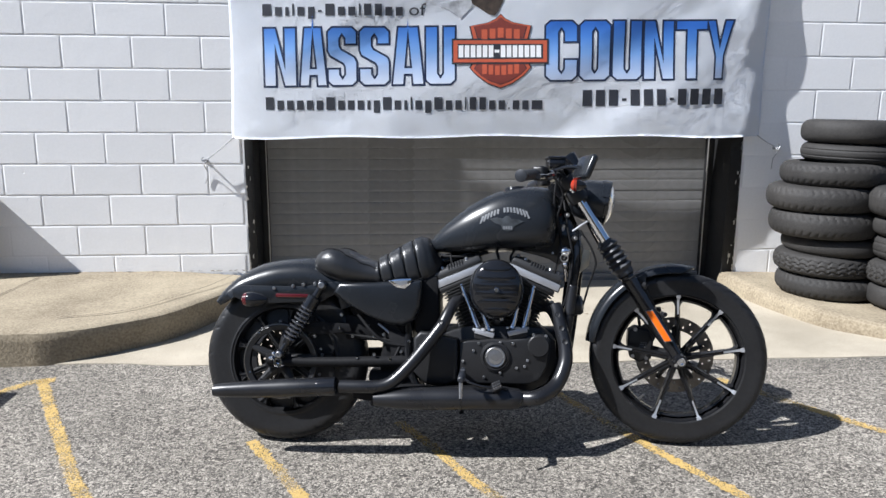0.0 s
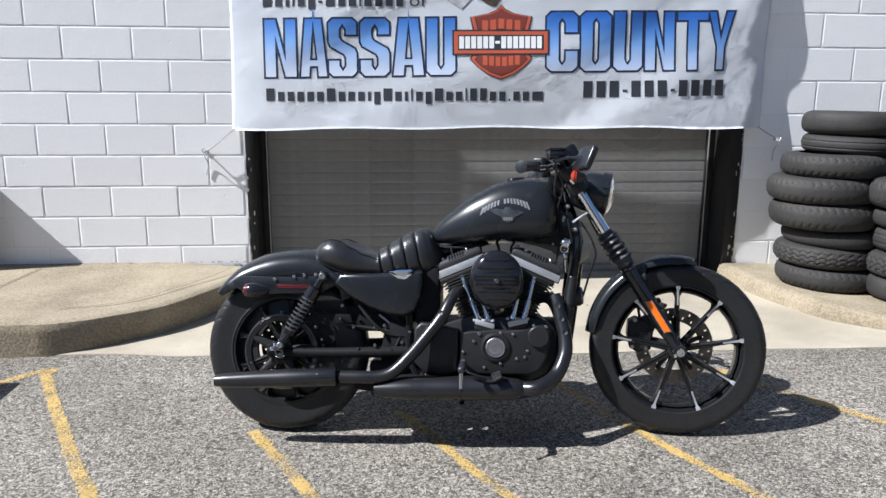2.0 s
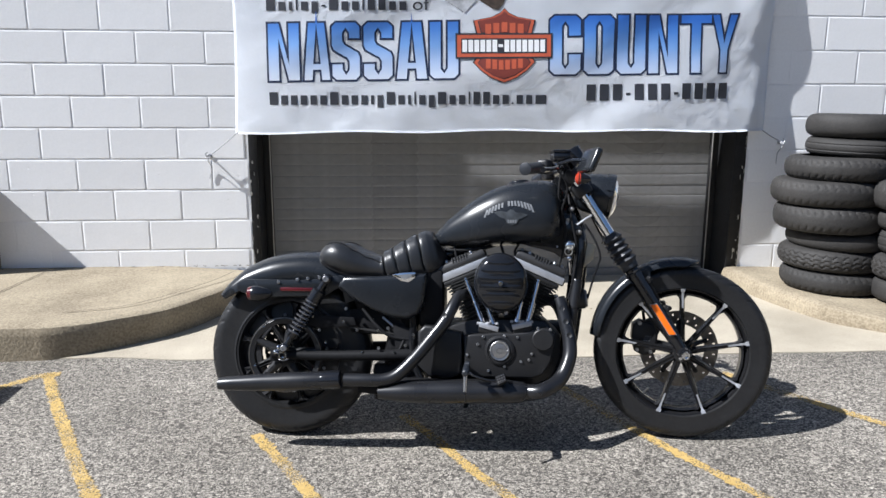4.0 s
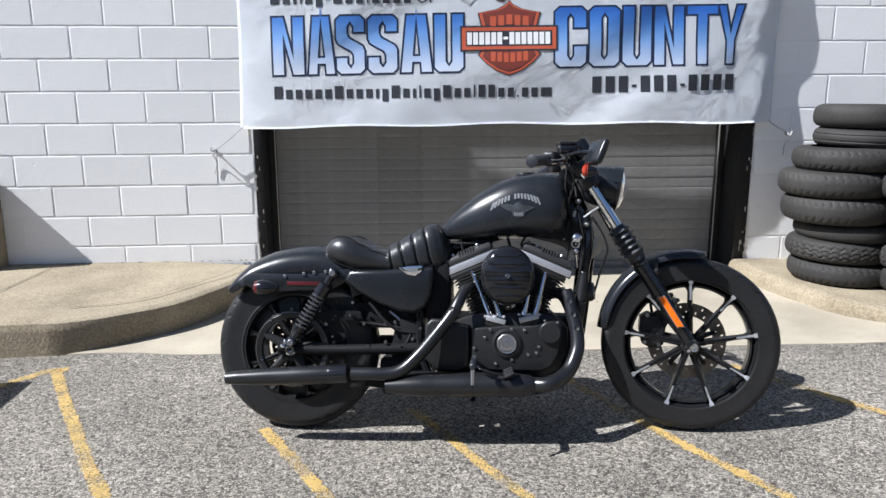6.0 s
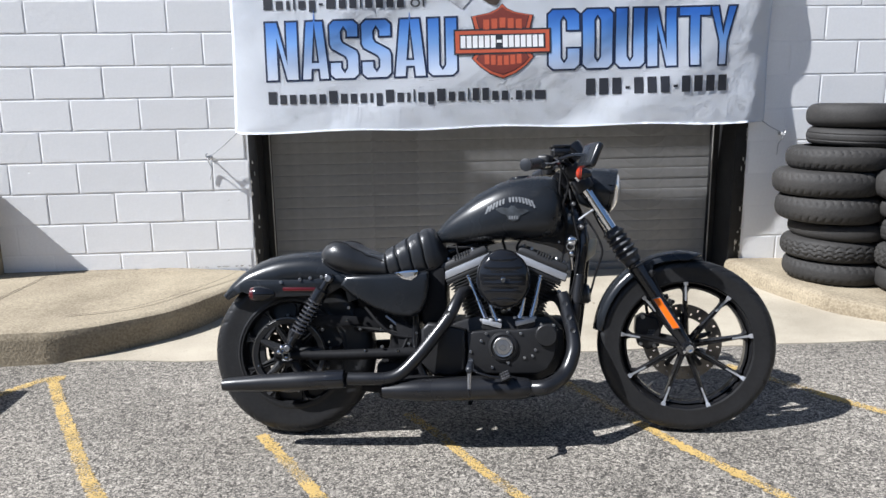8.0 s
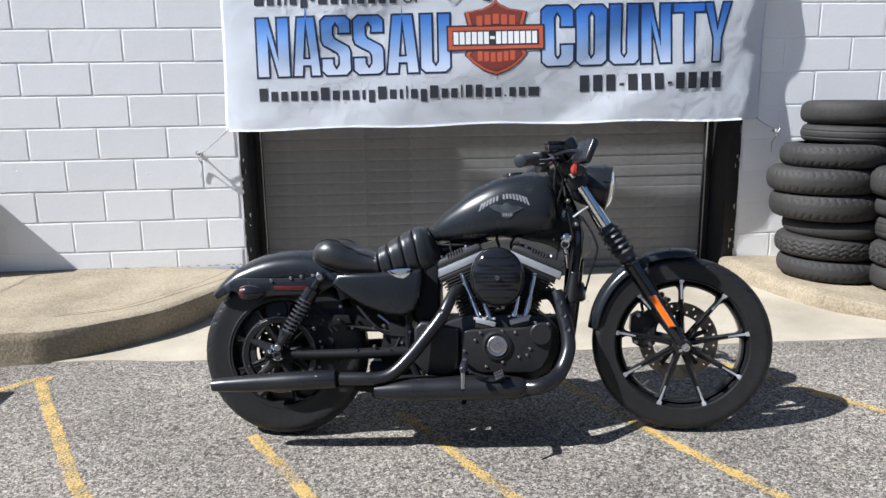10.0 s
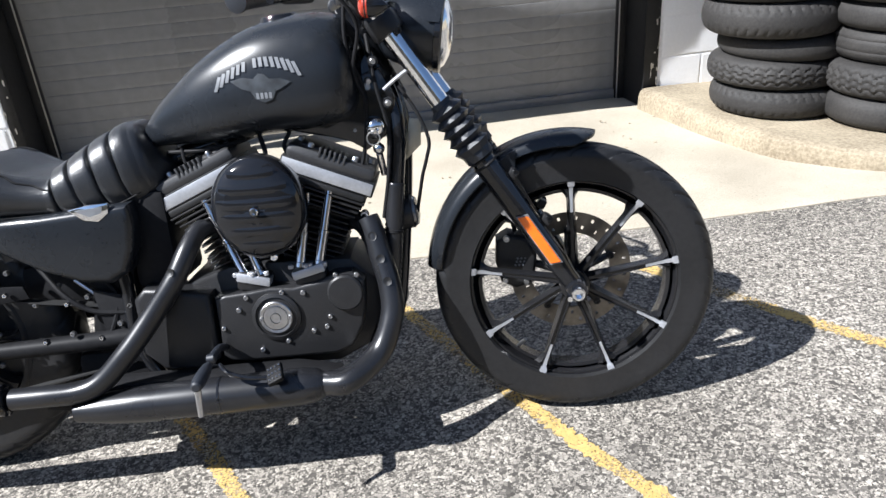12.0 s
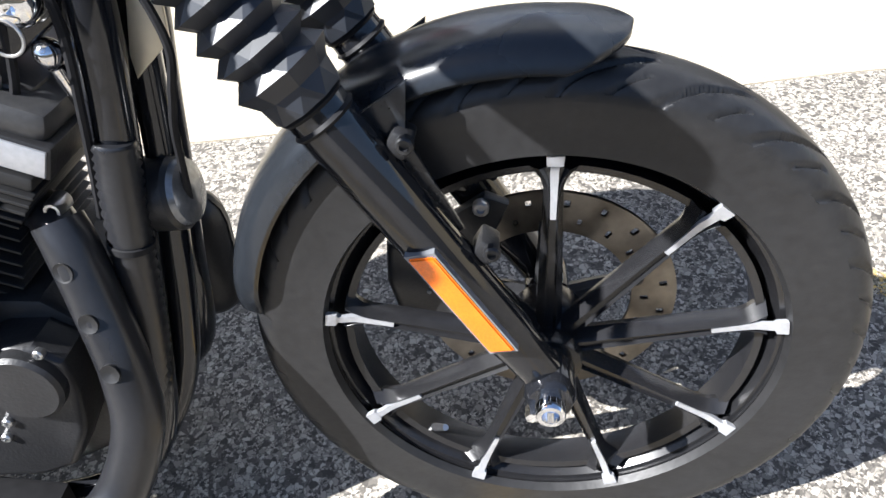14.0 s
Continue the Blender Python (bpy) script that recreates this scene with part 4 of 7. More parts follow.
# ---------------------------------------------------------------- front fork and fender
for side, nm in ((-1, "right"), (1, "left")):
    y = 0.082 * side
    top = Vector((1.098, y, 1.02))
    axle = FC + Vector((0, y, 0.005))
    run = (axle - top).normalized()
    at = lambda s: top + run * s
    bm = bmesh.new()
    tube(bm, [at(0.03), at(0.33)], 0.0205, 24)
    tubepart = bpart("fork_tube", bm, CHROME, label="bright chrome upper fork tube", front=True)
    bm = bmesh.new()
    loops = []
    seg = 9
    s0, s1, n = 0.274, 0.384, 5
    prof = [(s0 - 0.012, 0.024), (s0, 0.027)]
    for k in range(n):
        f = k / n
        wide = 0.038 + 0.004 * f
        a = s0 + (s1 - s0) * f
        d = (s1 - s0) / n
        prof += [(a + d * 0.04, wide - 0.009), (a + d * 0.52, wide + 0.0025)]
    prof += [(s1 + 0.004, 0.034), (s1 + 0.022, 0.033)]
    u = run.orthogonal().normalized()
    v = run.cross(u)
    for i, (s, r) in enumerate(prof):
        turn = 0.5 * ((i + 1) // 2 % 2)
        loops.append([at(s) + r * (math.cos(2 * math.pi * (k + turn) / seg) * u + math.sin(2 * math.pi * (k + turn) / seg) * v) for k in range(seg)])
    rings(bm, loops)
    bmesh.ops.triangulate(bm, faces=[f for f in bm.faces if len(f.verts) == 4])
    bpart("fork_gaiter", bm, GAITER, label="folded black rubber fork gaiter", front=True, sharp=12)
    bm = bmesh.new()
    L = (axle - top).length
    tube(bm, [at(0.388), at(0.41), at(0.44), at(L - 0.09), at(L - 0.05), at(L + 0.012)], [0.0, 0.0270, 0.0275, 0.0265, 0.023, 0.020], 24, straight=True)
    lathe(bm, [(0.022, -0.03), (0.026, -0.02), (0.026, 0.018), (0.020, 0.03)], axle, (0, 1, 0), 20)
    lower = bpart("fork_lower", bm, GLOSS, label="gloss black lower fork leg", front=True)
    bm = bmesh.new()
    for k in (0.409, 0.424):
        lathe(bm, [(0.0272, -0.003), (0.0295, 0), (0.0272, 0.003)], at(k), run, 24, cap=False)
    bpart("fork_ring", bm, PLASTIC, lower, front=True)
    # amber reflector on the leg's outside
    bm = bmesh.new()
    p0, p1 = at(0.557), at(0.684)
    cross = Vector((run.z, 0, -run.x)) * -1
    out = Vector((0, 0.0262 * side, 0))
    ol = [p0 + cross * 0.0105 + run * 0.006, p0 - cross * 0.0105 + run * -0.004, p1 - cross * 0.0105 - run * 0.006, p1 + cross * 0.0105 + run * 0.004]
    a = [bm.verts.new(q + out) for q in ol]
    b = [bm.verts.new(q + out * 1.32) for q in ol]
    bm.faces.new(a), bm.faces.new(b)
    for k in range(4):
        bm.faces.new((a[k], b[k], b[(k + 1) % 4], a[(k + 1) % 4]))
    bmesh.ops.bevel(bm, geom=bm.edges[:], offset=0.0015, segments=2, affect="EDGES")
    rim = bmesh.new()
    ol2 = [q + (q - (p0 + p1) / 2) * 0.0 + cross * (0.0018 if k in (0, 3) else -0.0018) + run * (-0.003 if k < 2 else 0.003) for k, q in enumerate(ol)]
    a = [rim.verts.new(q + out * 0.9) for q in ol2]
    c = [rim.verts.new(q + out * 1.22) for q in ol2]
    rim.faces.new(a), rim.faces.new(c)
    for k in range(4):
        rim.faces.new((a[k], c[k], c[(k + 1) % 4], a[(k + 1) % 4]))
    bpart("reflector_rim", rim, DECAL, lower, "pale reflector rim", front=True)
    bpart("reflector", bm, AMBER, lower, "long amber reflector", front=True)
    bm = bmesh.new()
    lathe(bm, [(0.015, 0.0), (0.015, 0.018), (0.0135, 0.021), (0.009, 0.021), (0.0085, 0.008), (0.0, 0.008)], axle + Vector((0, 0.027 * side, 0)), (0, side, 0), 20)
    tube(bm, [axle + Vector((-0.018, 0.026 * side, -0.012)), axle + Vector((-0.018, 0.040 * side, -0.012))], 0.0065, 6)
    bpart("axle_nut", bm, CHROME, lower, "bright axle nut", front=True)
    for k, dz in ((0.475, 0.033), (0.60, 0.034)):
        bm = bmesh.new()
        c = at(k) + Vector((0.030, -0.012 * side, 0.018))
        box(bm, c, (0.02, 0.03, 0.022), (0, 30, 0), 0.004)
        bolt(bm, c + Vector((0.006, 0.016 * side, 0.004)), (0, side, 0), 0.008, 0.007)
        bpart("fender_mount", bm, CASE, lower, front=True)
for s, z in ((0.015, 1.0), (0.075, 0.96)):
    bm = bmesh.new()
    c = Vector((1.098, 0, 1.02)) + Vector((0.545, 0, -0.838)).normalized() * s
    for y in (-0.082, 0.082):
        lathe(bm, [(0.034, -0.020), (0.036, -0.016), (0.036, 0.016), (0.034, 0.020)], c + Vector((0, y, 0)), (0.545, 0, -0.838), 24)
    box(bm, c + Vector((-0.015, 0, 0.0)), (0.06, 0.20, 0.032), (0, 33, 0), 0.008)
    for y in (-0.082, 0.082):
        bolt(bm, c + Vector((0.028, y * 1.25, -0.01)), (0.5, 1 if y > 0 else -1, 0), 0.008, 0.008)
    bpart("triple_clamp", bm, CASE, front=True)
bm = bmesh.new()
tube(bm, [(1.045, 0, 1.0), (1.135, 0, 0.80)], 0.032, 20)
bpart("steering_head", bm, GLOSS)

# front fender: an arched, side-rolled blade close over the tyre
bm = bmesh.new()
loops = []
for k in range(61):
    s = 1 - (1 - k / 60) ** 1.35
    a = radians(171 - (171 - 80) * s)
    rr = 0.344 + 0.008 * math.sin(math.pi * s)
    end = min(1.0, min(s, 1 - s) / 0.10)
    hw = 0.057 * (0.10 + 0.90 * math.sqrt(math.sin(end * math.pi / 2))) if s > 0.5 else 0.057 * (0.72 + 0.28 * math.sin(end * math.pi / 2))
    drop = 0.030 * (0.25 + 0.75 * end) if s > 0.5 else 0.034
    u = Vector((math.cos(a), 0, math.sin(a)))
    ring = []
    for j in range(13):
        b = math.pi * j / 12 - math.pi / 2
        ring.append(FC + u * (rr - drop * (1 - math.cos(b) ** 0.8)) + Vector((0, hw * math.sin(b), 0)))
    for j in range(13):
        b = math.pi / 2 - math.pi * j / 12
        ring.append(FC + u * (rr - 0.0035 - drop * (1 - max(math.cos(b), 0) ** 0.8)) + Vector((0, (hw - 0.0035) * math.sin(b), 0)))
    loops.append(ring)
rings(bm, loops)
ff = bpart("front_fender", bm, SATIN, label="short satin black front fender", front=True, sharp=50)
for side in (-1, 1):
    bm = bmesh.new()
    a = radians(118)
    q = FC + Vector((math.cos(a), 0, math.sin(a))) * 0.33
    plate(bm, [(q.x - 0.05, q.z - 0.03), (q.x + 0.035, q.z + 0.028), (q.x + 0.03, q.z - 0.02), (q.x + 0.075, q.z - 0.11), (q.x + 0.045, q.z - 0.12), (q.x - 0.01, q.z - 0.05)], 0.066 * side, 0.072 * side, 0.001)
    bpart("fender_bracket", bm, SATIN, ff, front=True)

# brake caliper behind the far leg
bm = bmesh.new()
cq = FC + Vector((-0.128, 0.062, 0.040))
plate(bm, [(cq.x - 0.048, cq.z + 0.050), (cq.x - 0.020, cq.z + 0.066), (cq.x + 0.030, cq.z + 0.052), (cq.x + 0.048, cq.z + 0.010), (cq.x + 0.040, cq.z - 0.055), (cq.x - 0.005, cq.z - 0.070), (cq.x - 0.040, cq.z - 0.052), (cq.x - 0.052, cq.z)], cq.y - 0.040, cq.y + 0.03, 0.010, 3)
plate(bm, [(cq.x - 0.02, cq.z + 0.05), (cq.x + 0.06, cq.z + 0.105), (cq.x + 0.085, cq.z + 0.095), (cq.x + 0.05, cq.z + 0.01)], cq.y - 0.025, cq.y - 0.010, 0.003)
cal = bpart("brake_caliper", bm, CASE, label="black front brake caliper", front=True)
for dx, dz, r in ((-0.022, 0.056, 0.008), (0.056, 0.094, 0.009), (-0.03, -0.045, 0.007), (0.02, -0.052, 0.007)):
    bm = bmesh.new()
    bolt(bm, cq + Vector((dx, -0.026 if dz > 0.09 else -0.040, dz)), (0, -1, 0), r, 0.008)
    bpart("caliper_bolt", bm, MACHINED, cal, front=True)
for i in range(9):
    bm = bmesh.new()
    lathe(bm, [(0.0028, 0.0), (0.0026, 0.0012), (0.0, 0.0014)], cq + Vector((0.002 + 0.009 * (i % 3) - 0.003 * (i // 3), -0.040, 0.006 - 0.008 * (i // 3))), (0, -1, 0), 8)
    bpart("caliper_stud", bm, DECAL, cal, front=True)
bm = bmesh.new()
tube(bm, [cq + Vector((0, 0.0, 0.06)), (1.36, 0.075, 0.58), (1.25, 0.085, 0.74), (1.16, 0.06, 0.90), (1.10, -0.05, 1.02), (1.06, -0.18, 1.06)], 0.0055, 8)
bpart("brake_hose", bm, PLASTIC, front=True)

# ---------------------------------------------------------------- headlight, bars, mirrors
bm = bmesh.new()
HL = Vector((1.194, 0, 0.943))
hd = Vector((0.985, 0, -0.17)).normalized()
lathe(bm, [(0.0, -0.085), (0.035, -0.080), (0.062, -0.060), (0.076, -0.025), (0.080, 0.015), (0.080, 0.045), (0.076, 0.050)], HL, hd, 40)
lamp = bpart("headlight", bm, SATIN, label="round black headlight with clear lens", front=True)
bm = bmesh.new()
lathe(bm, [(0.079, 0.044), (0.083, 0.046), (0.083, 0.058), (0.077, 0.062), (0.074, 0.058)], HL, hd, 40, cap=False)
bpart("headlight_rim", bm, GLOSS, lamp, front=True)
bm = bmesh.new()
lathe(bm, [(0.076, 0.054), (0.066, 0.068), (0.045, 0.078), (0.02, 0.083), (0.0, 0.084)], HL, hd, 40)
bpart("lens", bm, LENS, lamp, "clear curved headlight lens", front=True)
bm = bmesh.new()
loops = []
for k in range(13):
    a = radians(15 + 150 * k / 12)
    up, sd = hd.cross(Vector((0, 1, 0))), Vector((0, 1, 0))
    q = HL + (sd * math.cos(a) + up * math.sin(a)) * 0.0858
    q2 = HL + (sd * math.cos(a) + up * math.sin(a)) * 0.0838
    loops.append([q + hd * 0.03, q + hd * (0.052 + 0.012 * math.sin(a)), q2 + hd * (0.052 + 0.012 * math.sin(a)), q2 + hd * 0.03])
rings(bm, loops)
bpart("headlight_visor", bm, SATIN, lamp, "black headlight eyebrow", front=True)
bm = bmesh.new()
box(bm, (1.10, 0, 1.010), (0.05, 0.23, 0.028), (0, 30, 0), 0.007)
for y in (-0.045, 0.045):
    tube(bm, [(1.09, y, 1.0), (1.065, y, 1.055)], [0.019, 0.017], 16)
    box(bm, (1.063, y, 1.062), (0.042, 0.034, 0.034), (0, -20, 0), 0.008)
bpart("riser", bm, CASE, label="black handlebar risers", front=True)
bm = bmesh.new()
BAR = [(0.955, -0.40, 1.035), (0.985, -0.30, 1.045), (1.03, -0.21, 1.052), (1.062, -0.12, 1.060), (1.063, 0, 1.062), (1.062, 0.12, 1.060), (1.03, 0.21, 1.052), (0.985, 0.30, 1.045), (0.955, 0.40, 1.035)]
tube(bm, BAR, 0.0125, 14)
bars_ob = bpart("handlebar", bm, GLOSS, label="low black handlebar", front=True)
for side in (-1, 1):
    bm = bmesh.new()
    g0, g1 = Vector((0.985, 0.290 * side, 1.045)), Vector((0.945, 0.415 * side, 1.033))
    d = (g1 - g0)
    prof = [(0.012, 0)] + [(0.0185 - (0.0022 if k % 2 else 0), d.length * (0.02 + 0.92 * k / 16)) for k in range(17)] + [(0.021, d.length * 0.95), (0.021, d.length), (0.012, d.length * 1.02)]
    lathe(bm, prof, g0, d, 20)
    bpart("grip", bm, GAITER, bars_ob, "black rubber grip", front=True)
    bm = bmesh.new()
    box(bm, (1.005, 0.245 * side, 1.05), (0.045, 0.065, 0.05), (0, 0, 18 * side), 0.010, 3)
    bpart("switch_housing", bm, CASE, bars_ob, front=True)
    bm = bmesh.new()
    tube(bm, [(1.035, 0.225 * side, 1.055), (1.055, 0.29 * side, 1.05), (1.03, 0.37 * side, 1.035), (1.005, 0.425 * side, 1.03)], [0.009, 0.008, 0.007, 0.009], 10)
    bpart("lever", bm, GLOSS, bars_ob, "black hand lever", front=True)
    bm = bmesh.new()
    tube(bm, [(1.045, 0.215 * side, 1.06), (1.095, 0.235 * side, 1.073), (1.137, 0.27 * side, 1.070)], 0.0065, 10)
    stalk = bpart("mirror_stalk", bm, GLOSS, bars_ob, front=True)
    bm = bmesh.new()
    box(bm, (1.158, 0.300 * side, 1.068), (0.026, 0.118, 0.086), (0, 24, -22 * side), 0.011, 3)
    bpart("mirror_shell", bm, SATIN, bars_ob, "black mirror housing", front=True)
    bm = bmesh.new()
    box(bm, (1.1450, 0.295 * side, 1.0618), (0.002, 0.098, 0.065), (0, 24, -22 * side))
    bpart("mirror_glass", bm, CHROME, bars_ob, "mirror glass", front=True)
    bm = bmesh.new()
    lathe(bm, [(0.005, -0.030), (0.014, -0.020), (0.020, -0.004), (0.0215, 0.010), (0.020, 0.016)], (1.136, 0.215 * side, 1.012), (-0.95, 0, 0.05), 20)
    sig = bpart("turn_signal", bm, GLOSS, bars_ob, "bullet turn signal", front=True)
    bm = bmesh.new()
    lathe(bm, [(0.0219, 0.006), (0.0204, 0.016), (0.0135, 0.023), (0.0, 0.026)], (1.136, 0.215 * side, 1.012), (-0.95, 0, 0.05), 20)
    bpart("signal_lens", bm, ORANGE_LENS, bars_ob, "orange-red signal lens", front=True)
bm = bmesh.new()
box(bm, (1.056, -0.18, 1.088), (0.06, 0.075, 0.032), (0, 0, 12), 0.008)
box(bm, (1.056, -0.18, 1.107), (0.064, 0.080, 0.010), (0, 0, 12), 0.003)
mc = bpart("master_cylinder", bm, GLOSS, bars_ob, "black brake fluid reservoir", front=True)
bm = bmesh.new()
lathe(bm, [(0.0, -0.04), (0.035, -0.035), (0.042, 0.0), (0.042, 0.022), (0.038, 0.026)], (1.105, 0, 1.085), (-0.6, 0, 0.8), 28)
gauge = bpart("speedometer", bm, GLOSS, label="round black speedometer", front=True)
bm = bmesh.new()
lathe(bm, [(0.038, 0.024), (0.0, 0.027)], (1.105, 0, 1.085), (-0.6, 0, 0.8), 28)
bpart("dial", bm, PLASTIC, gauge, front=True)

# ---------------------------------------------------------------- fuel tank
TX = [0.556, 0.572, 0.614, 0.676, 0.726, 0.780, 0.836, 0.894, 0.964, 1.012, 1.040, 1.060, 1.072]
TT = [0.755, 0.778, 0.826, 0.878, 0.914, 0.945, 0.970, 0.985, 0.993, 0.990, 0.982, 0.962, 0.935]
TB = [0.740, 0.738, 0.738, 0.738, 0.739, 0.742, 0.745, 0.748, 0.752, 0.757, 0.765, 0.785, 0.82]
TW = [0.020, 0.040, 0.066, 0.092, 0.110, 0.124, 0.134, 0.140, 0.140, 0.134, 0.120, 0.094, 0.050]
NX = 72
line_x = [TX[0] + (TX[-1] - TX[0]) * k / (NX - 1) for k in range(NX)]


def tank_ring(x, n=56):
    zt, zb, w = (glide(x, TX, v) for v in (TT, TB, TW))
    mid = zb + (zt - zb) * 0.42
    out = []
    for k in range(n):
        a = 2 * math.pi * k / n
        c, s = math.cos(a), math.sin(a)
        y = w * math.copysign(abs(c) ** 0.64, c)
        z = mid + ((zt - mid) * abs(s) ** 0.84 if s > 0 else -(mid - zb) * abs(s) ** 0.7)
        out.append(Vector((x, y, z)))
    return out


bm = bmesh.new()
rings(bm, [tank_ring(x) for x in line_x])
bmesh.ops.smooth_vert(bm, verts=bm.verts[:], factor=0.35, use_axis_x=False, use_axis_y=True, use_axis_z=True)
tank = bpart("fuel_tank", bm, SATIN, label="satin black teardrop fuel tank", sharp=70)
bm = bmesh.new()
lathe(bm, [(0.042, -0.012), (0.042, 0.004), (0.038, 0.010), (0.0, 0.013)], (0.905, -0.02, 0.982), (-0.10, -0.05, 1), 28)
bpart("fuel_cap", bm, GLOSS, tank, "black fuel cap")


def tank_side(x, z):
    """y of the tank's near side at (x, z)."""
    zt, zb, w = (glide(x, TX, v) for v in (TT, TB, TW))
    mid = zb + (zt - zb) * 0.42
    s = min(1.0, abs(((z - mid) / (zt - mid)) if z > mid else (z - mid) / (mid - zb)))
    s = s ** (1 / (0.84 if z > mid else 0.7))
    return -w * max(0.0, 1 - s * s) ** 0.32


def on_tank(outline, lift=0.0022, fine=0.012):
    bm = bmesh.new()
    bm.faces.new([bm.verts.new((x, 0, z)) for x, z in outline])
    bmesh.ops.triangulate(bm, faces=bm.faces[:])
    for _ in range(3):
        long = [e for e in bm.edges if e.calc_length() > fine]
        if long:
            bmesh.ops.subdivide_edges(bm, edges=long, cuts=1)
            bmesh.ops.triangulate(bm, faces=bm.faces[:])
    for v in bm.verts:
        v.co.y = tank_side(v.co.x, v.co.z) - lift
    return bm


# an arched row of plain bars and a small crest below it
for k in range(15):
    if k == 6:
        continue
    f = (k + 0.5) / 15
    x = 0.772 + 0.182 * f
    z = 0.850 + 0.050 * math.sin(math.pi * (0.05 + 0.75 * f))
    lean = 0.9 * (0.5 - f)
    h = 0.030 - 0.012 * math.sin(math.pi * f)
    bpart("decal_bar", on_tank([(x - 0.0038 - lean * h / 2, z - h / 2), (x + 0.0038 - lean * h / 2, z - h / 2), (x + 0.0038 + lean * h / 2, z + h / 2), (x - 0.0038 + lean * h / 2, z + h / 2)]), DECAL, tank, "silver-grey decal bar")
bpart("decal_crest", on_tank([(0.806, 0.866), (0.832, 0.872), (0.856, 0.868), (0.868, 0.878), (0.880, 0.876), (0.890, 0.866), (0.912, 0.866), (0.934, 0.858), (0.912, 0.846), (0.896, 0.840), (0.892, 0.826), (0.874, 0.820), (0.856, 0.828), (0.852, 0.842), (0.828, 0.850)]), DARK_DECAL, tank, "faint grey crest decal")
for k in range(4):
    x = 0.858 + 0.009 * k
    bpart("decal_bar", on_tank([(x, 0.828), (x + 0.006, 0.828), (x + 0.006, 0.840), (x, 0.840)], 0.0030), DECAL, tank)

# ---------------------------------------------------------------- seat
SX = [0.125, 0.135, 0.155, 0.185, 0.215, 0.25, 0.285, 0.33, 0.37, 0.395, 0.44, 0.48, 0.52, 0.565, 0.590, 0.606]
ST = [0.690, 0.715, 0.740, 0.760, 0.764, 0.754, 0.736, 0.717, 0.706, 0.711, 0.735, 0.758, 0.778, 0.796, 0.790, 0.762]
SB = [0.680, 0.662, 0.646, 0.630, 0.618, 0.606, 0.603, 0.602, 0.602, 0.602, 0.603, 0.606, 0.612, 0.626, 0.652, 0.700]
SW = [0.060, 0.104, 0.136, 0.155, 0.162, 0.160, 0.152, 0.142, 0.137, 0.136, 0.134, 0.130, 0.125, 0.115, 0.096, 0.060]
GROOVES = (0.393, 0.438, 0.486, 0.533)


def seat_ring(x, n=48):
    """One slice of the seat: a dished bucket behind, upright padded ribs before it."""
    zt, zb, w = (glide(x, SX, v) for v in (ST, SB, SW))
    ribs = min(1.0, max(0.0, (x - 0.375) / 0.03))
    dent = sum(0.0085 * math.exp(-((x - g) / 0.0027) ** 2) for g in GROOVES)
    gap = min(abs(x - g) for g in GROOVES + (0.575,))
    puff = ribs * 0.002 * min(1.0, gap / 0.012)
    dish = 0.036 * math.exp(-((x - 0.262) / 0.075) ** 2) * (1 - ribs)
    ring = []
    for j in range(n):
        a = 2 * math.pi * j / n
        c, s = math.cos(a), math.sin(a)
        y = (w - dent * 0.9 + puff) * math.copysign(abs(c) ** (0.72 - 0.14 * ribs), c)
        z = (zt + zb) / 2 + ((zt - zb) / 2 - dent + puff) * math.copysign(abs(s) ** (0.85 - 0.10 * ribs), s) - dish * max(0.0, s) * max(0.0, 1 - (abs(c) / 0.72) ** 3)
        ring.append(Vector((x - 0.024 * s * ribs, y, z)))
    return ring


bm = bmesh.new()
rings(bm, [seat_ring(SX[0] + (SX[-1] - SX[0]) * k / 259) for k in range(260)])
seat = bpart("seat", bm, LEATHER, label="black ribbed solo seat with a raised rear lip", sharp=70)
for side in (-1, 1):
    bm = bmesh.new()
    tube(bm, [seat_ring(0.168 + 0.222 * f)[(18 if side < 0 else 6) + (round(3.5 * f * f) if side < 0 else -round(3.5 * f * f))] + Vector((0, 0, 0.0008)) for f in [q / 12 for q in range(13)]], 0.0026, 6)
    bpart("seam", bm, PLASTIC, seat)
bm = bmesh.new()
tube(bm, [seat_ring(0.172)[j] + Vector((0, 0, 0.0008)) for j in range(6, 19)], 0.0022, 6)
bpart("seam", bm, LEATHER, seat)
bm = bmesh.new()
tube(bm, [(x, -float(np.interp(x, SX, SW)) * 0.97, float(np.interp(x, SX, SB)) + 0.022) for x in (0.16, 0.2, 0.26, 0.32, 0.38, 0.45, 0.52, 0.57)], 0.0016, 6)
bpart("piping", bm, PLASTIC, seat)

# ---------------------------------------------------------------- rear wheel
RC, RR = Vector((0, 0, 0.318)), 0.323
bm = bmesh.new()
for s in (1, -1):
    lathe(bm, [(0.214, 0.062 * s), (0.221, 0.060 * s), (0.220, 0.054 * s), (0.207, 0.048 * s), (0.198, 0.030 * s), (0.192, 0.0)], RC, (0, 1, 0), 80, cap=False)
lathe(bm, [(0.012, -0.085), (0.045, -0.08), (0.05, -0.04), (0.05, 0.05), (0.03, 0.07), (0.012, 0.08)], RC, (0, 1, 0), 28)
rwheel = bpart("rear_wheel", bm, CASE, label="black cast rear wheel with drive pulley")
for k in range(9):
    bm = bmesh.new()
    cast_spokes(bm, RC, 1, 84 - 40 * k, 0.03, 0.196, 0.015, 0.011, -0.034, -0.040, 0.013)
    bpart("spoke", bm, CASE, rwheel)
bm = bmesh.new()
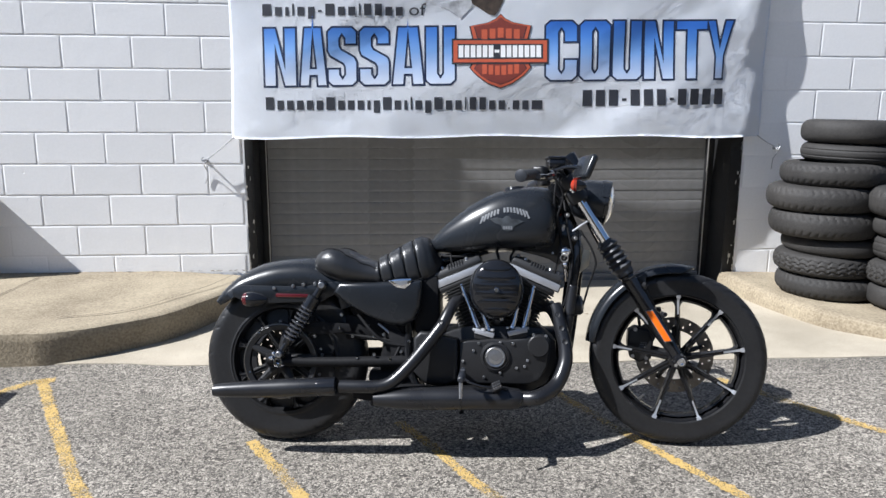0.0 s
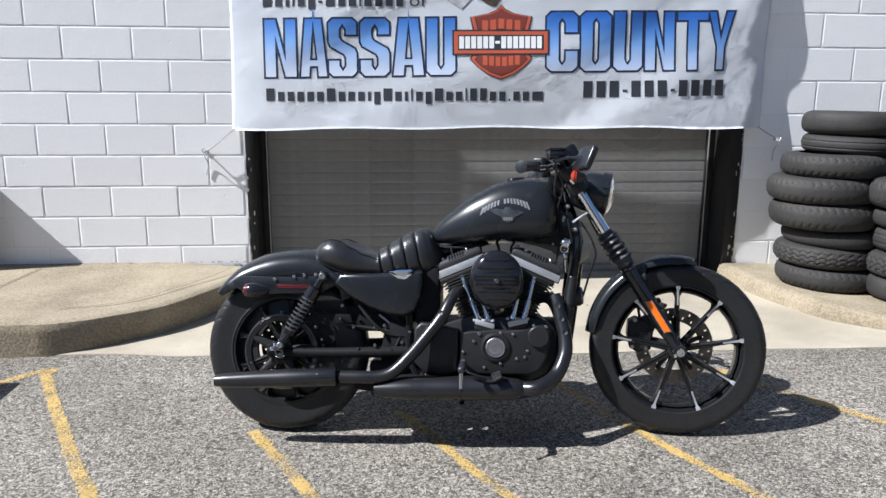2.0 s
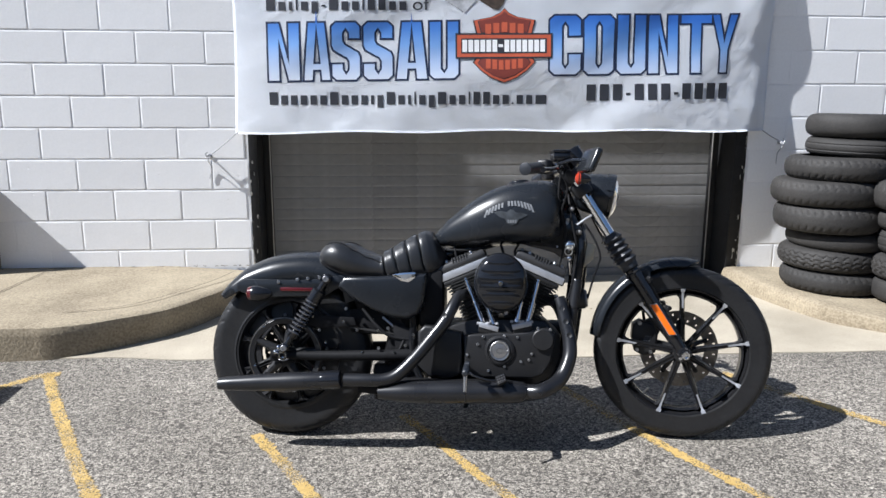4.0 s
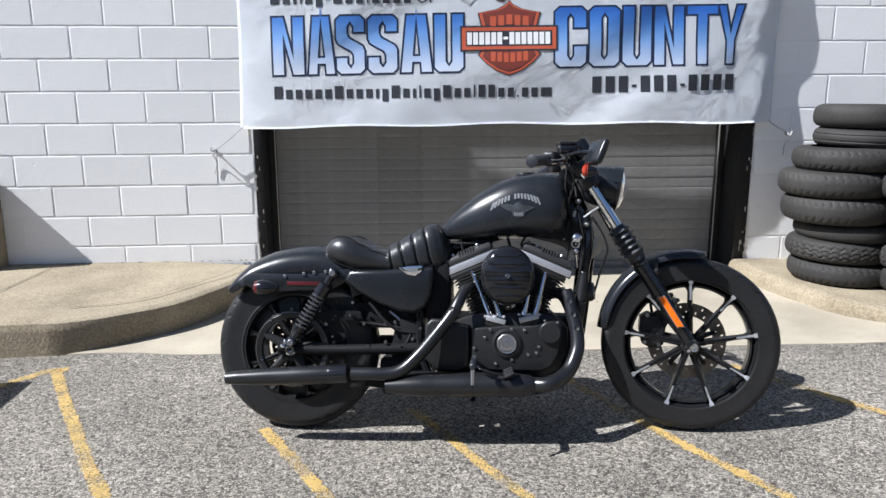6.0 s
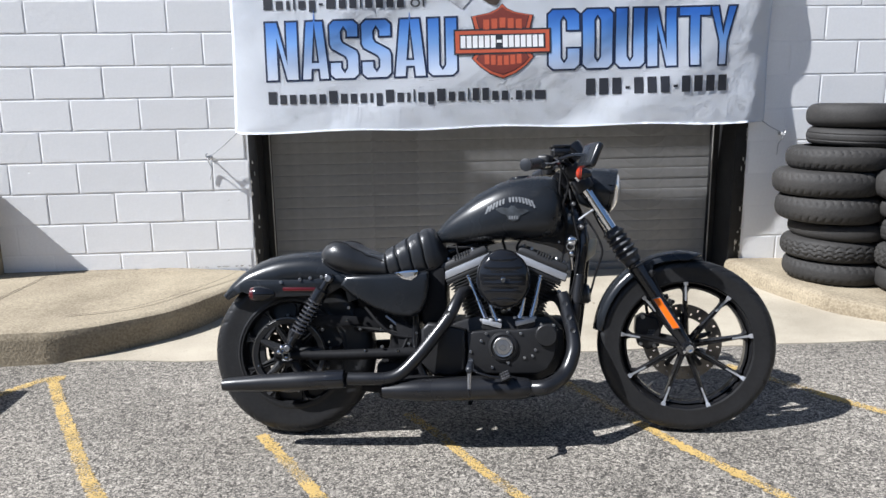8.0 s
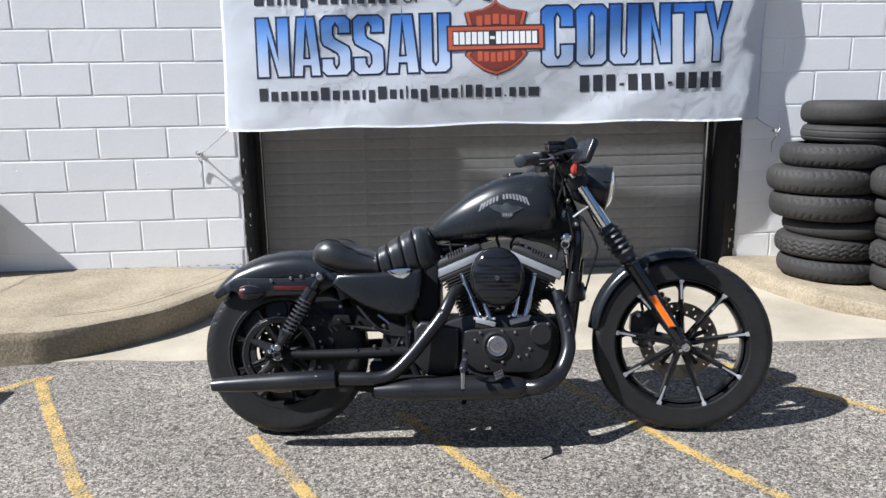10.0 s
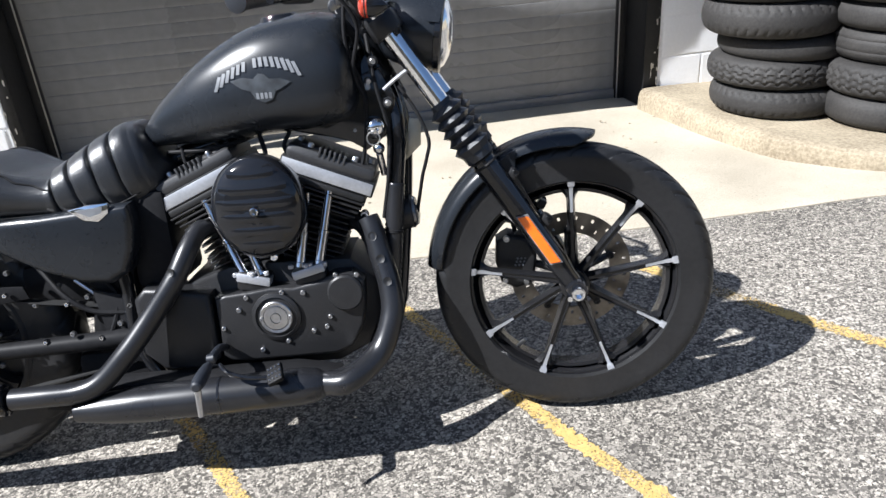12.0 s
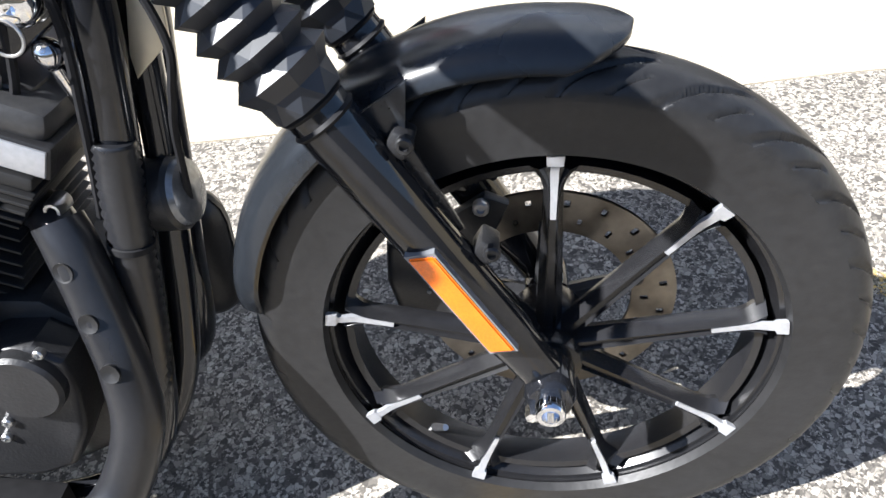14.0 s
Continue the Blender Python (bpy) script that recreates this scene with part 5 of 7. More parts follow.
tyre_mesh(bm, RC, RR, 0.152, 0.204, grooves=18, depth=0.0035, skew=1.0, seg=540, n=44)
bpart("tyre", bm, RUBBER, rwheel, "wide black rear tyre", sharp=50)
bm = bmesh.new()
lathe(bm, [(0.122, -0.086), (0.140, -0.090), (0.143, -0.088), (0.143, -0.112), (0.140, -0.114), (0.122, -0.110)], RC, (0, 1, 0), 72, closed=True)
for k in range(5):
    a = radians(10 + 72 * k)
    u = Vector((math.cos(a), 0, math.sin(a)))
    tube(bm, [RC + u * 0.035 + Vector((0, -0.095, 0)), RC + u * 0.128 + Vector((0, -0.098, 0))], [0.020, 0.013], 10)
lathe(bm, [(0.018, -0.085), (0.046, -0.088), (0.046, -0.105), (0.018, -0.112)], RC, (0, 1, 0), 28)
pul = bpart("drive_pulley", bm, CASE, rwheel, "black belt pulley")
bm = bmesh.new()
lathe(bm, [(0.1405, -0.1142), (0.1435, -0.1135), (0.1435, -0.1120), (0.1405, -0.1125)], RC, (0, 1, 0), 72, closed=True)
bpart("pulley_edge", bm, DISC, pul, "worn bright pulley edge")
for k in range(12):
    a = radians(30 * k + 8)
    bm = bmesh.new()
    bolt(bm, RC + Vector((0.150 * math.cos(a), -0.050, 0.150 * math.sin(a))), (0, -1, 0), 0.0062, 0.006)
    bpart("rim_bolt", bm, MACHINED, rwheel)
bm = bmesh.new()
lathe(bm, [(0.021, 0.0), (0.021, 0.016), (0.018, 0.020), (0.011, 0.020), (0.010, 0.010), (0.0, 0.010)], (0, -0.128, 0.323), (0, -1, 0), 6)
lathe(bm, [(0.026, -0.002), (0.026, 0.003), (0.020, 0.004)], (0, -0.128, 0.323), (0, -1, 0), 24)
bpart("axle_nut", bm, CHROME, rwheel, "bright rear axle nut")
for x, z in ((-0.018, 0.352), (0.015, 0.356), (-0.030, 0.334)):
    bm = bmesh.new()
    lathe(bm, [(0.0105, 0.0), (0.0105, 0.007), (0.0085, 0.013), (0.004, 0.017), (0.0, 0.018)], (x, -0.129, z), (0, -1, 0), 16)
    bpart("acorn_nut", bm, CHROME, rwheel, "small bright domed nut")
bm = bmesh.new()
disc_with_holes(bm, RC, 0.088, 0.146, 0.085, 0.005)
rdisc = bpart("rear_brake_disc", bm, DISC, rwheel, "drilled rear brake disc")
bm = bmesh.new()
lathe(bm, [(0.03, 0.078), (0.092, 0.080), (0.092, 0.084), (0.03, 0.086)], RC, (0, 1, 0), 40)
lathe(bm, [(0.122, -0.030), (0.196, -0.020), (0.196, 0.0), (0.122, -0.012)], RC, (0, 1, 0), 60, closed=True)
bpart("wheel_web", bm, CASE, rwheel)
bm = bmesh.new()
plate(bm, [(0.06, 0.44), (0.10, 0.475), (0.27, 0.468), (0.28, 0.44), (0.16, 0.425)], -0.118, -0.112, 0.002)
bpart("belt_guard", bm, PLASTIC, label="black belt guard")
bm = bmesh.new()
plate(bm, [(0.42, 0.45), (0.50, 0.43), (0.56, 0.40), (0.56, 0.30), (0.50, 0.27), (0.44, 0.29)], -0.118, -0.112, 0.002)
bpart("belt_guard", bm, PLASTIC, label="black belt guard")
bm = bmesh.new()
box(bm, (0.455, 0.0, 0.43), (0.11, 0.20, 0.32), (0, 10, 0), 0.03, 2)
bpart("inner_fender", bm, PLASTIC)
# plain box added low down to keep sun off the ground under the bike
bm = bmesh.new()
box(bm, (0.440, 0.0, 0.222), (0.20, 0.20, 0.145), (0, 0, 0), 0.02, 2)
bpart("low_sun_block", bm, PLASTIC)
# plain dark filler added to hide the lit gap between side cover and pipe
bm = bmesh.new()
box(bm, (0.565, -0.01, 0.545), (0.10, 0.19, 0.22), (0, 0, 0), 0.02, 2)
bpart("dark_gap_filler", bm, PLASTIC)
bm = bmesh.new()
NB = 60
belt = []
for k in range(NB):
    f = k / NB
    if f < 0.3:
        a = radians(90 + 180 * f / 0.3)
        q = RC + Vector((0.146 * math.cos(a), 0, 0.146 * math.sin(a)))
    elif f < 0.5:
        s = (f - 0.3) / 0.2
        q = Vector((0.0, 0, 0.172)).lerp(Vector((0.56, 0, 0.285)), s)
    elif f < 0.7:
        a = radians(-90 + 180 * (f - 0.5) / 0.2)
        q = Vector((0.56, 0, 0.34)) + Vector((0.055 * math.cos(a), 0, 0.055 * math.sin(a)))
    else:
        s = (f - 0.7) / 0.3
        q = Vector((0.56, 0, 0.395)).lerp(Vector((0.0, 0, 0.464)), s)
    belt.append(q)
loops = []
for k, q in enumerate(belt):
    d = (belt[(k + 1) % NB] - belt[k - 1]).normalized()
    nrm = Vector((-d.z, 0, d.x))
    loops.append([q + Vector((0, -0.112, 0)), q + Vector((0, -0.088, 0)), q + Vector((0, -0.088, 0)) + nrm * 0.004, q + Vector((0, -0.112, 0)) + nrm * 0.004])
rings(bm, loops, around=True)
bpart("drive_belt", bm, BELT)

# ---------------------------------------------------------------- rear frame: swingarm, shocks, struts, fender
for side in (-1, 1):
    bm = bmesh.new()
    tube(bm, [(0.56, 0.105 * side, 0.335), (0.40, 0.125 * side, 0.332), (0.15, 0.122 * side, 0.322), (-0.045, 0.122 * side, 0.323)], [0.024, 0.021, 0.019, 0.017], 14)
    box(bm, (-0.005, 0.122 * side, 0.323), (0.10, 0.012, 0.055), (0, 0, 0), 0.005)
    bpart("swingarm", bm, PLASTIC)
    top, low = Vector((0.172, 0.137 * side, 0.612)), Vector((0.008, 0.142 * side, 0.352))
    d = (low - top).normalized()
    L = (low - top).length
    bm = bmesh.new()
    lathe(bm, [(0.012, -0.016), (0.018, -0.012), (0.018, 0.012), (0.012, 0.016)], top, (0, 1, 0), 20)
    lathe(bm, [(0.012, -0.016), (0.018, -0.012), (0.018, 0.012), (0.012, 0.016)], low, (0, 1, 0), 20)
    tube(bm, [top, top + d * 0.05, top + d * 0.055, top + d * 0.10, top + d * 0.105, top + d * (L - 0.02), low], [0.012, 0.014, 0.027, 0.028, 0.014, 0.012, 0.012], 18, straight=True)
    tube(bm, [top + d * (L - 0.075), top + d * (L - 0.05)], [0.027, 0.024], 18)
    shock = bpart("shock_absorber", bm, GLOSS, label="black coil-over rear shock")
    bm = bmesh.new()
    u = d.orthogonal().normalized()
    v = d.cross(u)
    turns = 9
    tube(bm, [top + d * (0.09 + (L - 0.16) * k / (turns * 12)) + 0.0255 * (math.cos(k * math.pi / 6) * u + math.sin(k * math.pi / 6) * v) for k in range(turns * 12 + 1)], 0.0042, 7, straight=True)
    bpart("coil_spring", bm, SPRING, shock, "dark glossy coil spring")
    for q in (top, low):
        bm = bmesh.new()
        bolt(bm, q + Vector((0, 0.016 * side, 0)), (0, side, 0), 0.012, 0.010)
        bpart("shock_bolt", bm, MACHINED, shock, "bright shock bolt")
    bm = bmesh.new()
    plate(bm, [(-0.185, 0.588), (-0.15, 0.603), (0.10, 0.605), (0.235, 0.628), (0.32, 0.63), (0.33, 0.60), (0.21, 0.575), (0.16, 0.548), (-0.12, 0.535), (-0.185, 0.562)], 0.114 * side, 0.124 * side, 0.003)
    strut = bpart("fender_strut", bm, SATIN, label="black fender strut")
    for x, z in ((-0.02, 0.595), (0.055, 0.605), (0.095, 0.611), (0.14, 0.615)):
        bm = bmesh.new()
        bolt(bm, (x, 0.124 * side, z), (0, side, 0), 0.0065, 0.006)
        bpart("strut_bolt", bm, MACHINED, strut)
    bm = bmesh.new()
    box(bm, (0.055, 0.126 * side, 0.569), (0.135, 0.006, 0.014), (0, 0, 0), 0.0025)
    bpart("side_reflector", bm, RED_LENS, strut, "thin red side reflector")
    bm = bmesh.new()
    lathe(bm, [(0.008, 0.060), (0.020, 0.045), (0.029, 0.012), (0.030, -0.012), (0.026, -0.020)], (-0.095, 0.160 * side, 0.553), (1, 0, 0.02), 24)
    tube(bm, [(-0.07, 0.12 * side, 0.56), (-0.07, 0.16 * side, 0.555)], 0.009, 10)
    rs = bpart("rear_signal", bm, GLOSS, strut, "black rear signal pod")
    bm = bmesh.new()
    lathe(bm, [(0.028, -0.016), (0.024, -0.030), (0.010, -0.038), (0.0, -0.039)], (-0.095, 0.160 * side, 0.553), (1, 0, 0.02), 24)
    bpart("rear_signal_lens", bm, RED_LENS, strut, "dark red signal lens")
bm = bmesh.new()
loops = []
FX = [(-0.276, 0.545), (-0.258, 0.568), (-0.228, 0.600), (-0.185, 0.636), (-0.14, 0.660), (-0.088, 0.681), (-0.03, 0.695), (0.025, 0.702), (0.075, 0.705), (0.13, 0.702), (0.19, 0.690), (0.25, 0.67), (0.31, 0.62), (0.335, 0.55)]
fl = smooth_line([(x, 0, z) for x, z in FX], 4)
for i, p in enumerate(fl):
    d = (fl[min(i + 1, len(fl) - 1)] - fl[max(i - 1, 0)]).normalized()
    nrm = Vector((-d.z, 0, d.x))
    s = i / (len(fl) - 1)
    hw = 0.106 * min(1.0, 0.80 + s * 1.6)
    drop = 0.034 + 0.066 * min(1, s * 2.6)
    ring = []
    for inner in (0, 1):
        js = range(15) if not inner else range(14, -1, -1)
        for j in js:
            b = math.pi * j / 14 - math.pi / 2
            w = hw - 0.003 * inner
            ring.append(p + nrm * (-0.003 * inner - drop * (1 - max(math.cos(b), 0.0) ** 0.55) + 0.0035 * math.exp(-(math.sin(b) / 0.22) ** 2) * (1 - inner)) + Vector((0, w * math.sin(b), 0)))
    loops.append(ring)
rings(bm, loops)
bpart("rear_fender", bm, SATIN, label="chopped satin black rear fender", sharp=50)

# ---------------------------------------------------------------- frame tubes
for side in (-1, 1):
    bm = bmesh.new()
    tube(bm, [(1.115, 0.03 * side, 0.845), (1.135, 0.055 * side, 0.76), (1.115, 0.062 * side, 0.60), (1.088, 0.068 * side, 0.42), (1.05, 0.09 * side, 0.245), (0.94, 0.11 * side, 0.19), (0.70, 0.115 * side, 0.185), (0.56, 0.115 * side, 0.21), (0.50, 0.115 * side, 0.33), (0.49, 0.11 * side, 0.50), (0.40, 0.11 * side, 0.60), (0.25, 0.112 * side, 0.61)], [0.022, 0.0225, 0.020, 0.019, 0.018, 0.017, 0.0155, 0.0155, 0.0155, 0.0155, 0.0155, 0.0155], 16)
    bpart("frame_tube", bm, GLOSS, label="gloss black frame tube")
bm = bmesh.new()
tube(bm, [(1.09, 0, 0.90), (0.90, 0, 0.79), (0.65, 0, 0.715), (0.45, 0, 0.64)], 0.021, 14)
bpart("backbone", bm, GLOSS)
bm = bmesh.new()
plate(bm, [(1.085, 0.90), (1.14, 0.80), (1.10, 0.73), (1.02, 0.735), (0.93, 0.76), (0.96, 0.80)], -0.05, 0.05, 0.006)
bpart("neck_gusset", bm, GLOSS)
bm = bmesh.new()
plate(bm, [(0.90, 0.755), (0.957, 0.741), (0.992, 0.734), (1.033, 0.721), (1.066, 0.700), (1.100, 0.722), (1.132, 0.742), (1.140, 0.81), (1.112, 0.872), (1.04, 0.85), (0.95, 0.80)], -0.074, -0.045, 0.006, 3)
coil = bpart("coil_cover", bm, GLOSS, label="black coil cover under the tank")
for x, z in ((1.082, 0.834), (0.945, 0.765), (1.045, 0.745)):
    bm = bmesh.new()
    bolt(bm, (x, -0.074, z), (0, -1, 0), 0.008 if z > 0.8 else 0.004, 0.006)
    bpart("cover_bolt", bm, MACHINED, coil)
# wrapped loom on the near down tube, regulator with its plate and lamp
bm = bmesh.new()
SL = smooth_line([(1.120, -0.070, 0.625), (1.110, -0.074, 0.56), (1.098, -0.078, 0.48), (1.085, -0.080, 0.40), (1.066, -0.086, 0.32), (1.04, -0.09, 0.25)], 14)
tube(bm, SL, [0.0190 + 0.0024 * (k % 2) for k in range(len(SL))], 16, straight=True)
sleeve = bpart("loom_sleeve", bm, JET, label="ribbed black loom sleeve", sharp=60)
for f in (0.30, 0.86):
    bm = bmesh.new()
    q = SL[int(f * (len(SL) - 1))]
    lathe(bm, [(0.0205, -0.004), (0.0222, -0.003), (0.0222, 0.003), (0.0205, 0.004)], q, (0.16, 0.05, 1), 20, cap=False)
    bpart("sleeve_tie", bm, PLASTIC, sleeve)
bm = bmesh.new()
tube(bm, [(1.135, -0.010, 0.83), (1.150, -0.016, 0.74), (1.140, -0.020, 0.62), (1.118, -0.030, 0.46), (1.09, -0.045, 0.32), (1.05, -0.07, 0.24)], 0.016, 14)
bpart("breather_line", bm, GLOSS, label="second slim black tube")
HORN = Vector((1.100, -0.032, 0.548))
aim = Vector((0.985, -0.10, 0.10))
bm = bmesh.new()
lathe(bm, [(0.012, -0.006), (0.030, -0.002), (0.036, 0.008), (0.0375, 0.030), (0.0375, 0.050), (0.034, 0.054)], HORN, aim, 32)
horn = bpart("horn", bm, CASE, label="round black horn with a ribbed clear face")
bm = bmesh.new()
lathe(bm, [(0.034, 0.053), (0.031, 0.060), (0.018, 0.064), (0.0, 0.065)], HORN, aim, 32)
bpart("horn_face", bm, LAMP_LENS, horn, "clear ribbed round face")
bm = bmesh.new()
plate(bm, [(1.164, 0.760), (1.190, 0.756), (1.184, 0.700), (1.146, 0.668), (1.146, 0.69)], -0.043, -0.038, 0.0015)
bpart("bracket_plate", bm, TAN_PLATE, label="dusty plain bracket plate")
bm = bmesh.new()
ball(bm, (1.091, -0.066, 0.702), 0.013, 20)
lathe(bm, [(0.008, 0.0), (0.008, 0.05)], (1.091, -0.062, 0.69), (0.1, 0.3, -1), 12)
bpart("mount_cap", bm, PUSHROD, label="domed chrome mount cap")
for pts, r in (([(1.09, -0.05, 0.94), (1.10, -0.080, 0.84), (1.118, -0.083, 0.74), (1.108, -0.084, 0.65), (1.085, -0.075, 0.55)], 0.0045),
               ([(1.06, -0.10, 1.03), (1.05, -0.10, 0.92), (1.075, -0.085, 0.82), (1.06, -0.07, 0.70), (1.02, -0.075, 0.60)], 0.0045),
               ([(1.03, -0.15, 1.04), (1.08, -0.13, 0.96), (1.06, -0.10, 0.87), (1.08, -0.09, 0.80)], 0.004),
               ([(1.15, -0.07, 0.83), (1.185, -0.088, 0.77), (1.203, -0.094, 0.715), (1.194, -0.09, 0.675), (1.182, -0.08, 0.640), (1.172, -0.065, 0.60), (1.160, -0.045, 0.55)], 0.004)):
    bm = bmesh.new()
    tube(bm, pts, r, 8)
    bpart("cable", bm, PLASTIC, label="black control cable")
for pts, r in (([(0.655, -0.05, 0.735), (0.662, -0.06, 0.700), (0.690, -0.06, 0.675)], 0.004), ([(0.735, -0.055, 0.745), (0.742, -0.065, 0.712), (0.725, -0.06, 0.680)], 0.0035),
               ([(0.832, -0.06, 0.750), (0.842, -0.072, 0.715), (0.838, -0.07, 0.680)], 0.0055), ([(0.900, -0.06, 0.752), (0.885, -0.070, 0.722), (0.900, -0.07, 0.690)], 0.0045), ([(0.62, -0.04, 0.725), (0.72, -0.06, 0.728), (0.80, -0.05, 0.742)], 0.005)):
    bm = bmesh.new()
    tube(bm, pts, r, 8)
    bpart("cable", bm, PLASTIC)
bm = bmesh.new()
tube(bm, [(1.118, -0.094, 0.826), (1.146, -0.100, 0.846), (1.172, -0.098, 0.862)], 0.004, 8)
bpart("choke_rod", bm, BAND, label="short bright rod")
# ignition switch with its key ring
bm = bmesh.new()
lathe(bm, [(0.019, 0.0), (0.021, 0.004), (0.021, 0.020), (0.017, 0.028), (0.010, 0.033), (0.004, 0.0335), (0.0, 0.030)], (1.087, -0.070, 0.752), (0.25, -1, -0.15), 20)
key = bpart("ignition_switch", bm, CHROME, label="chrome ignition switch with a key ring")
bm = bmesh.new()
tube(bm, [(1.085 + 0.014 * math.cos(a), -0.106, 0.728 + 0.014 * math.sin(a)) for a in [2 * math.pi * k / 20 for k in range(21)]], 0.0014, 6, straight=True)
bpart("key_ring", bm, STEEL, key)
for x, y, z, r in ((1.05, -0.075, 0.81, 0.009), (1.085, -0.075, 0.845, 0.008), (1.10, -0.085, 0.885, 0.009), (1.045, -0.07, 0.86, 0.006), (1.02, -0.085, 0.905, 0.006), (1.07, -0.08, 0.915, 0.006), (1.125, -0.12, 0.80, 0.009)):
    bm = bmesh.new()
    bolt(bm, (x, y, z), (0.35, -1, -0.2), r * 0.75, 0.006)
    bpart("neck_bolt", bm, MACHINED)
    bm = bmesh.new()
    tube(bm, [(x, y + 0.07, z), (x, y, z)], r * 1.2, 8)
    bpart("neck_boss", bm, CASE)

# ---------------------------------------------------------------- engine
CR = Vector((0.832, 0, 0.315))
bm = bmesh.new()
plate(bm, [(0.60, 0.25), (0.58, 0.36), (0.62, 0.44), (0.72, 0.47), (0.78, 0.475), (0.90, 0.475), (1.00, 0.47), (1.055, 0.42), (1.06, 0.33), (1.02, 0.26), (0.95, 0.225), (0.70, 0.225)], -0.095, 0.11, 0.012)
engine = bpart("crankcase", bm, CASE, label="black V-twin engine crankcase")
bm = bmesh.new()
plate(bm, [(0.693, 0.280), (0.694, 0.414), (0.72, 0.420), (0.775, 0.424), (0.82, 0.430), (0.87, 0.426), (0.93, 0.436), (0.965, 0.450), (1.005, 0.450), (1.03, 0.430), (1.028, 0.385), (1.018, 0.330), (0.99, 0.280), (0.95, 0.264), (0.76, 0.262), (0.71, 0.266)], -0.142, -0.085, 0.008, 3)
cam_cover = bpart("cam_cover", bm, CASE, engine, "wrinkle-black cam cover")
for x, z in ((0.705, 0.345), (0.765, 0.412), (0.785, 0.288), (0.745, 0.385), (0.845, 0.418), (0.892, 0.414), (0.905, 0.325), (0.845, 0.305), (0.935, 0.332), (0.968, 0.448), (1.014, 0.445), (1.012, 0.40), (0.985, 0.375), (0.945, 0.355), (0.70, 0.30)):
    bm = bmesh.new()
    bolt(bm, (x, -0.142, z), (0, -1, 0), 0.0056, 0.006)
    bpart("cover_bolt", bm, MACHINED, engine, "bright cover bolt")
bm = bmesh.new()
lathe(bm, [(0.056, 0.0), (0.054, 0.008), (0.046, 0.011), (0.044, 0.007), (0.040, 0.008)], (0.826, -0.140, 0.364), (0, -1, 0), 40)
bpart("timing_boss", bm, CASE, engine)
bm = bmesh.new()
lathe(bm, [(0.0365, 0.0), (0.0365, 0.010), (0.0345, 0.012), (0.029, 0.011), (0.028, 0.008), (0.0265, 0.008), (0.026, 0.013), (0.0125, 0.014), (0.012, 0.010), (0.0105, 0.010), (0.010, 0.013), (0.0, 0.013)], (0.826, -0.142, 0.364), (0, -1, 0), 40)
for a in (0, 180):
    bolt(bm, (0.826 + 0.032 * math.cos(radians(a)), -0.152, 0.364 + 0.032 * math.sin(radians(a))), (0, -1, 0), 0.005, 0.005)
bpart("timing_cover", bm, MACHINED, engine, "round bright timing cover")
bm = bmesh.new()
lathe(bm, [(0.040, 0.0), (0.040, 0.014), (0.036, 0.018), (0.0, 0.019)], (0.986, -0.138, 0.408), (0, -1, 0), 32)
bpart("oil_pump_boss", bm, CASE, engine)
bm = bmesh.new()
plate(bm, [(0.520, 0.30), (0.520, 0.425), (0.545, 0.450), (0.60, 0.446), (0.685, 0.425), (0.687, 0.275), (0.64, 0.252), (0.56, 0.26)], -0.150, -0.06, 0.012, 3)
bpart("sprocket_cover", bm, CASE, engine, "black sprocket cover")
bm = bmesh.new()
box(bm, (0.85, 0.155, 0.35), (0.52, 0.09, 0.20), (0, 0, 0), 0.05, 4)
bpart("primary_cover", bm, CASE, engine)

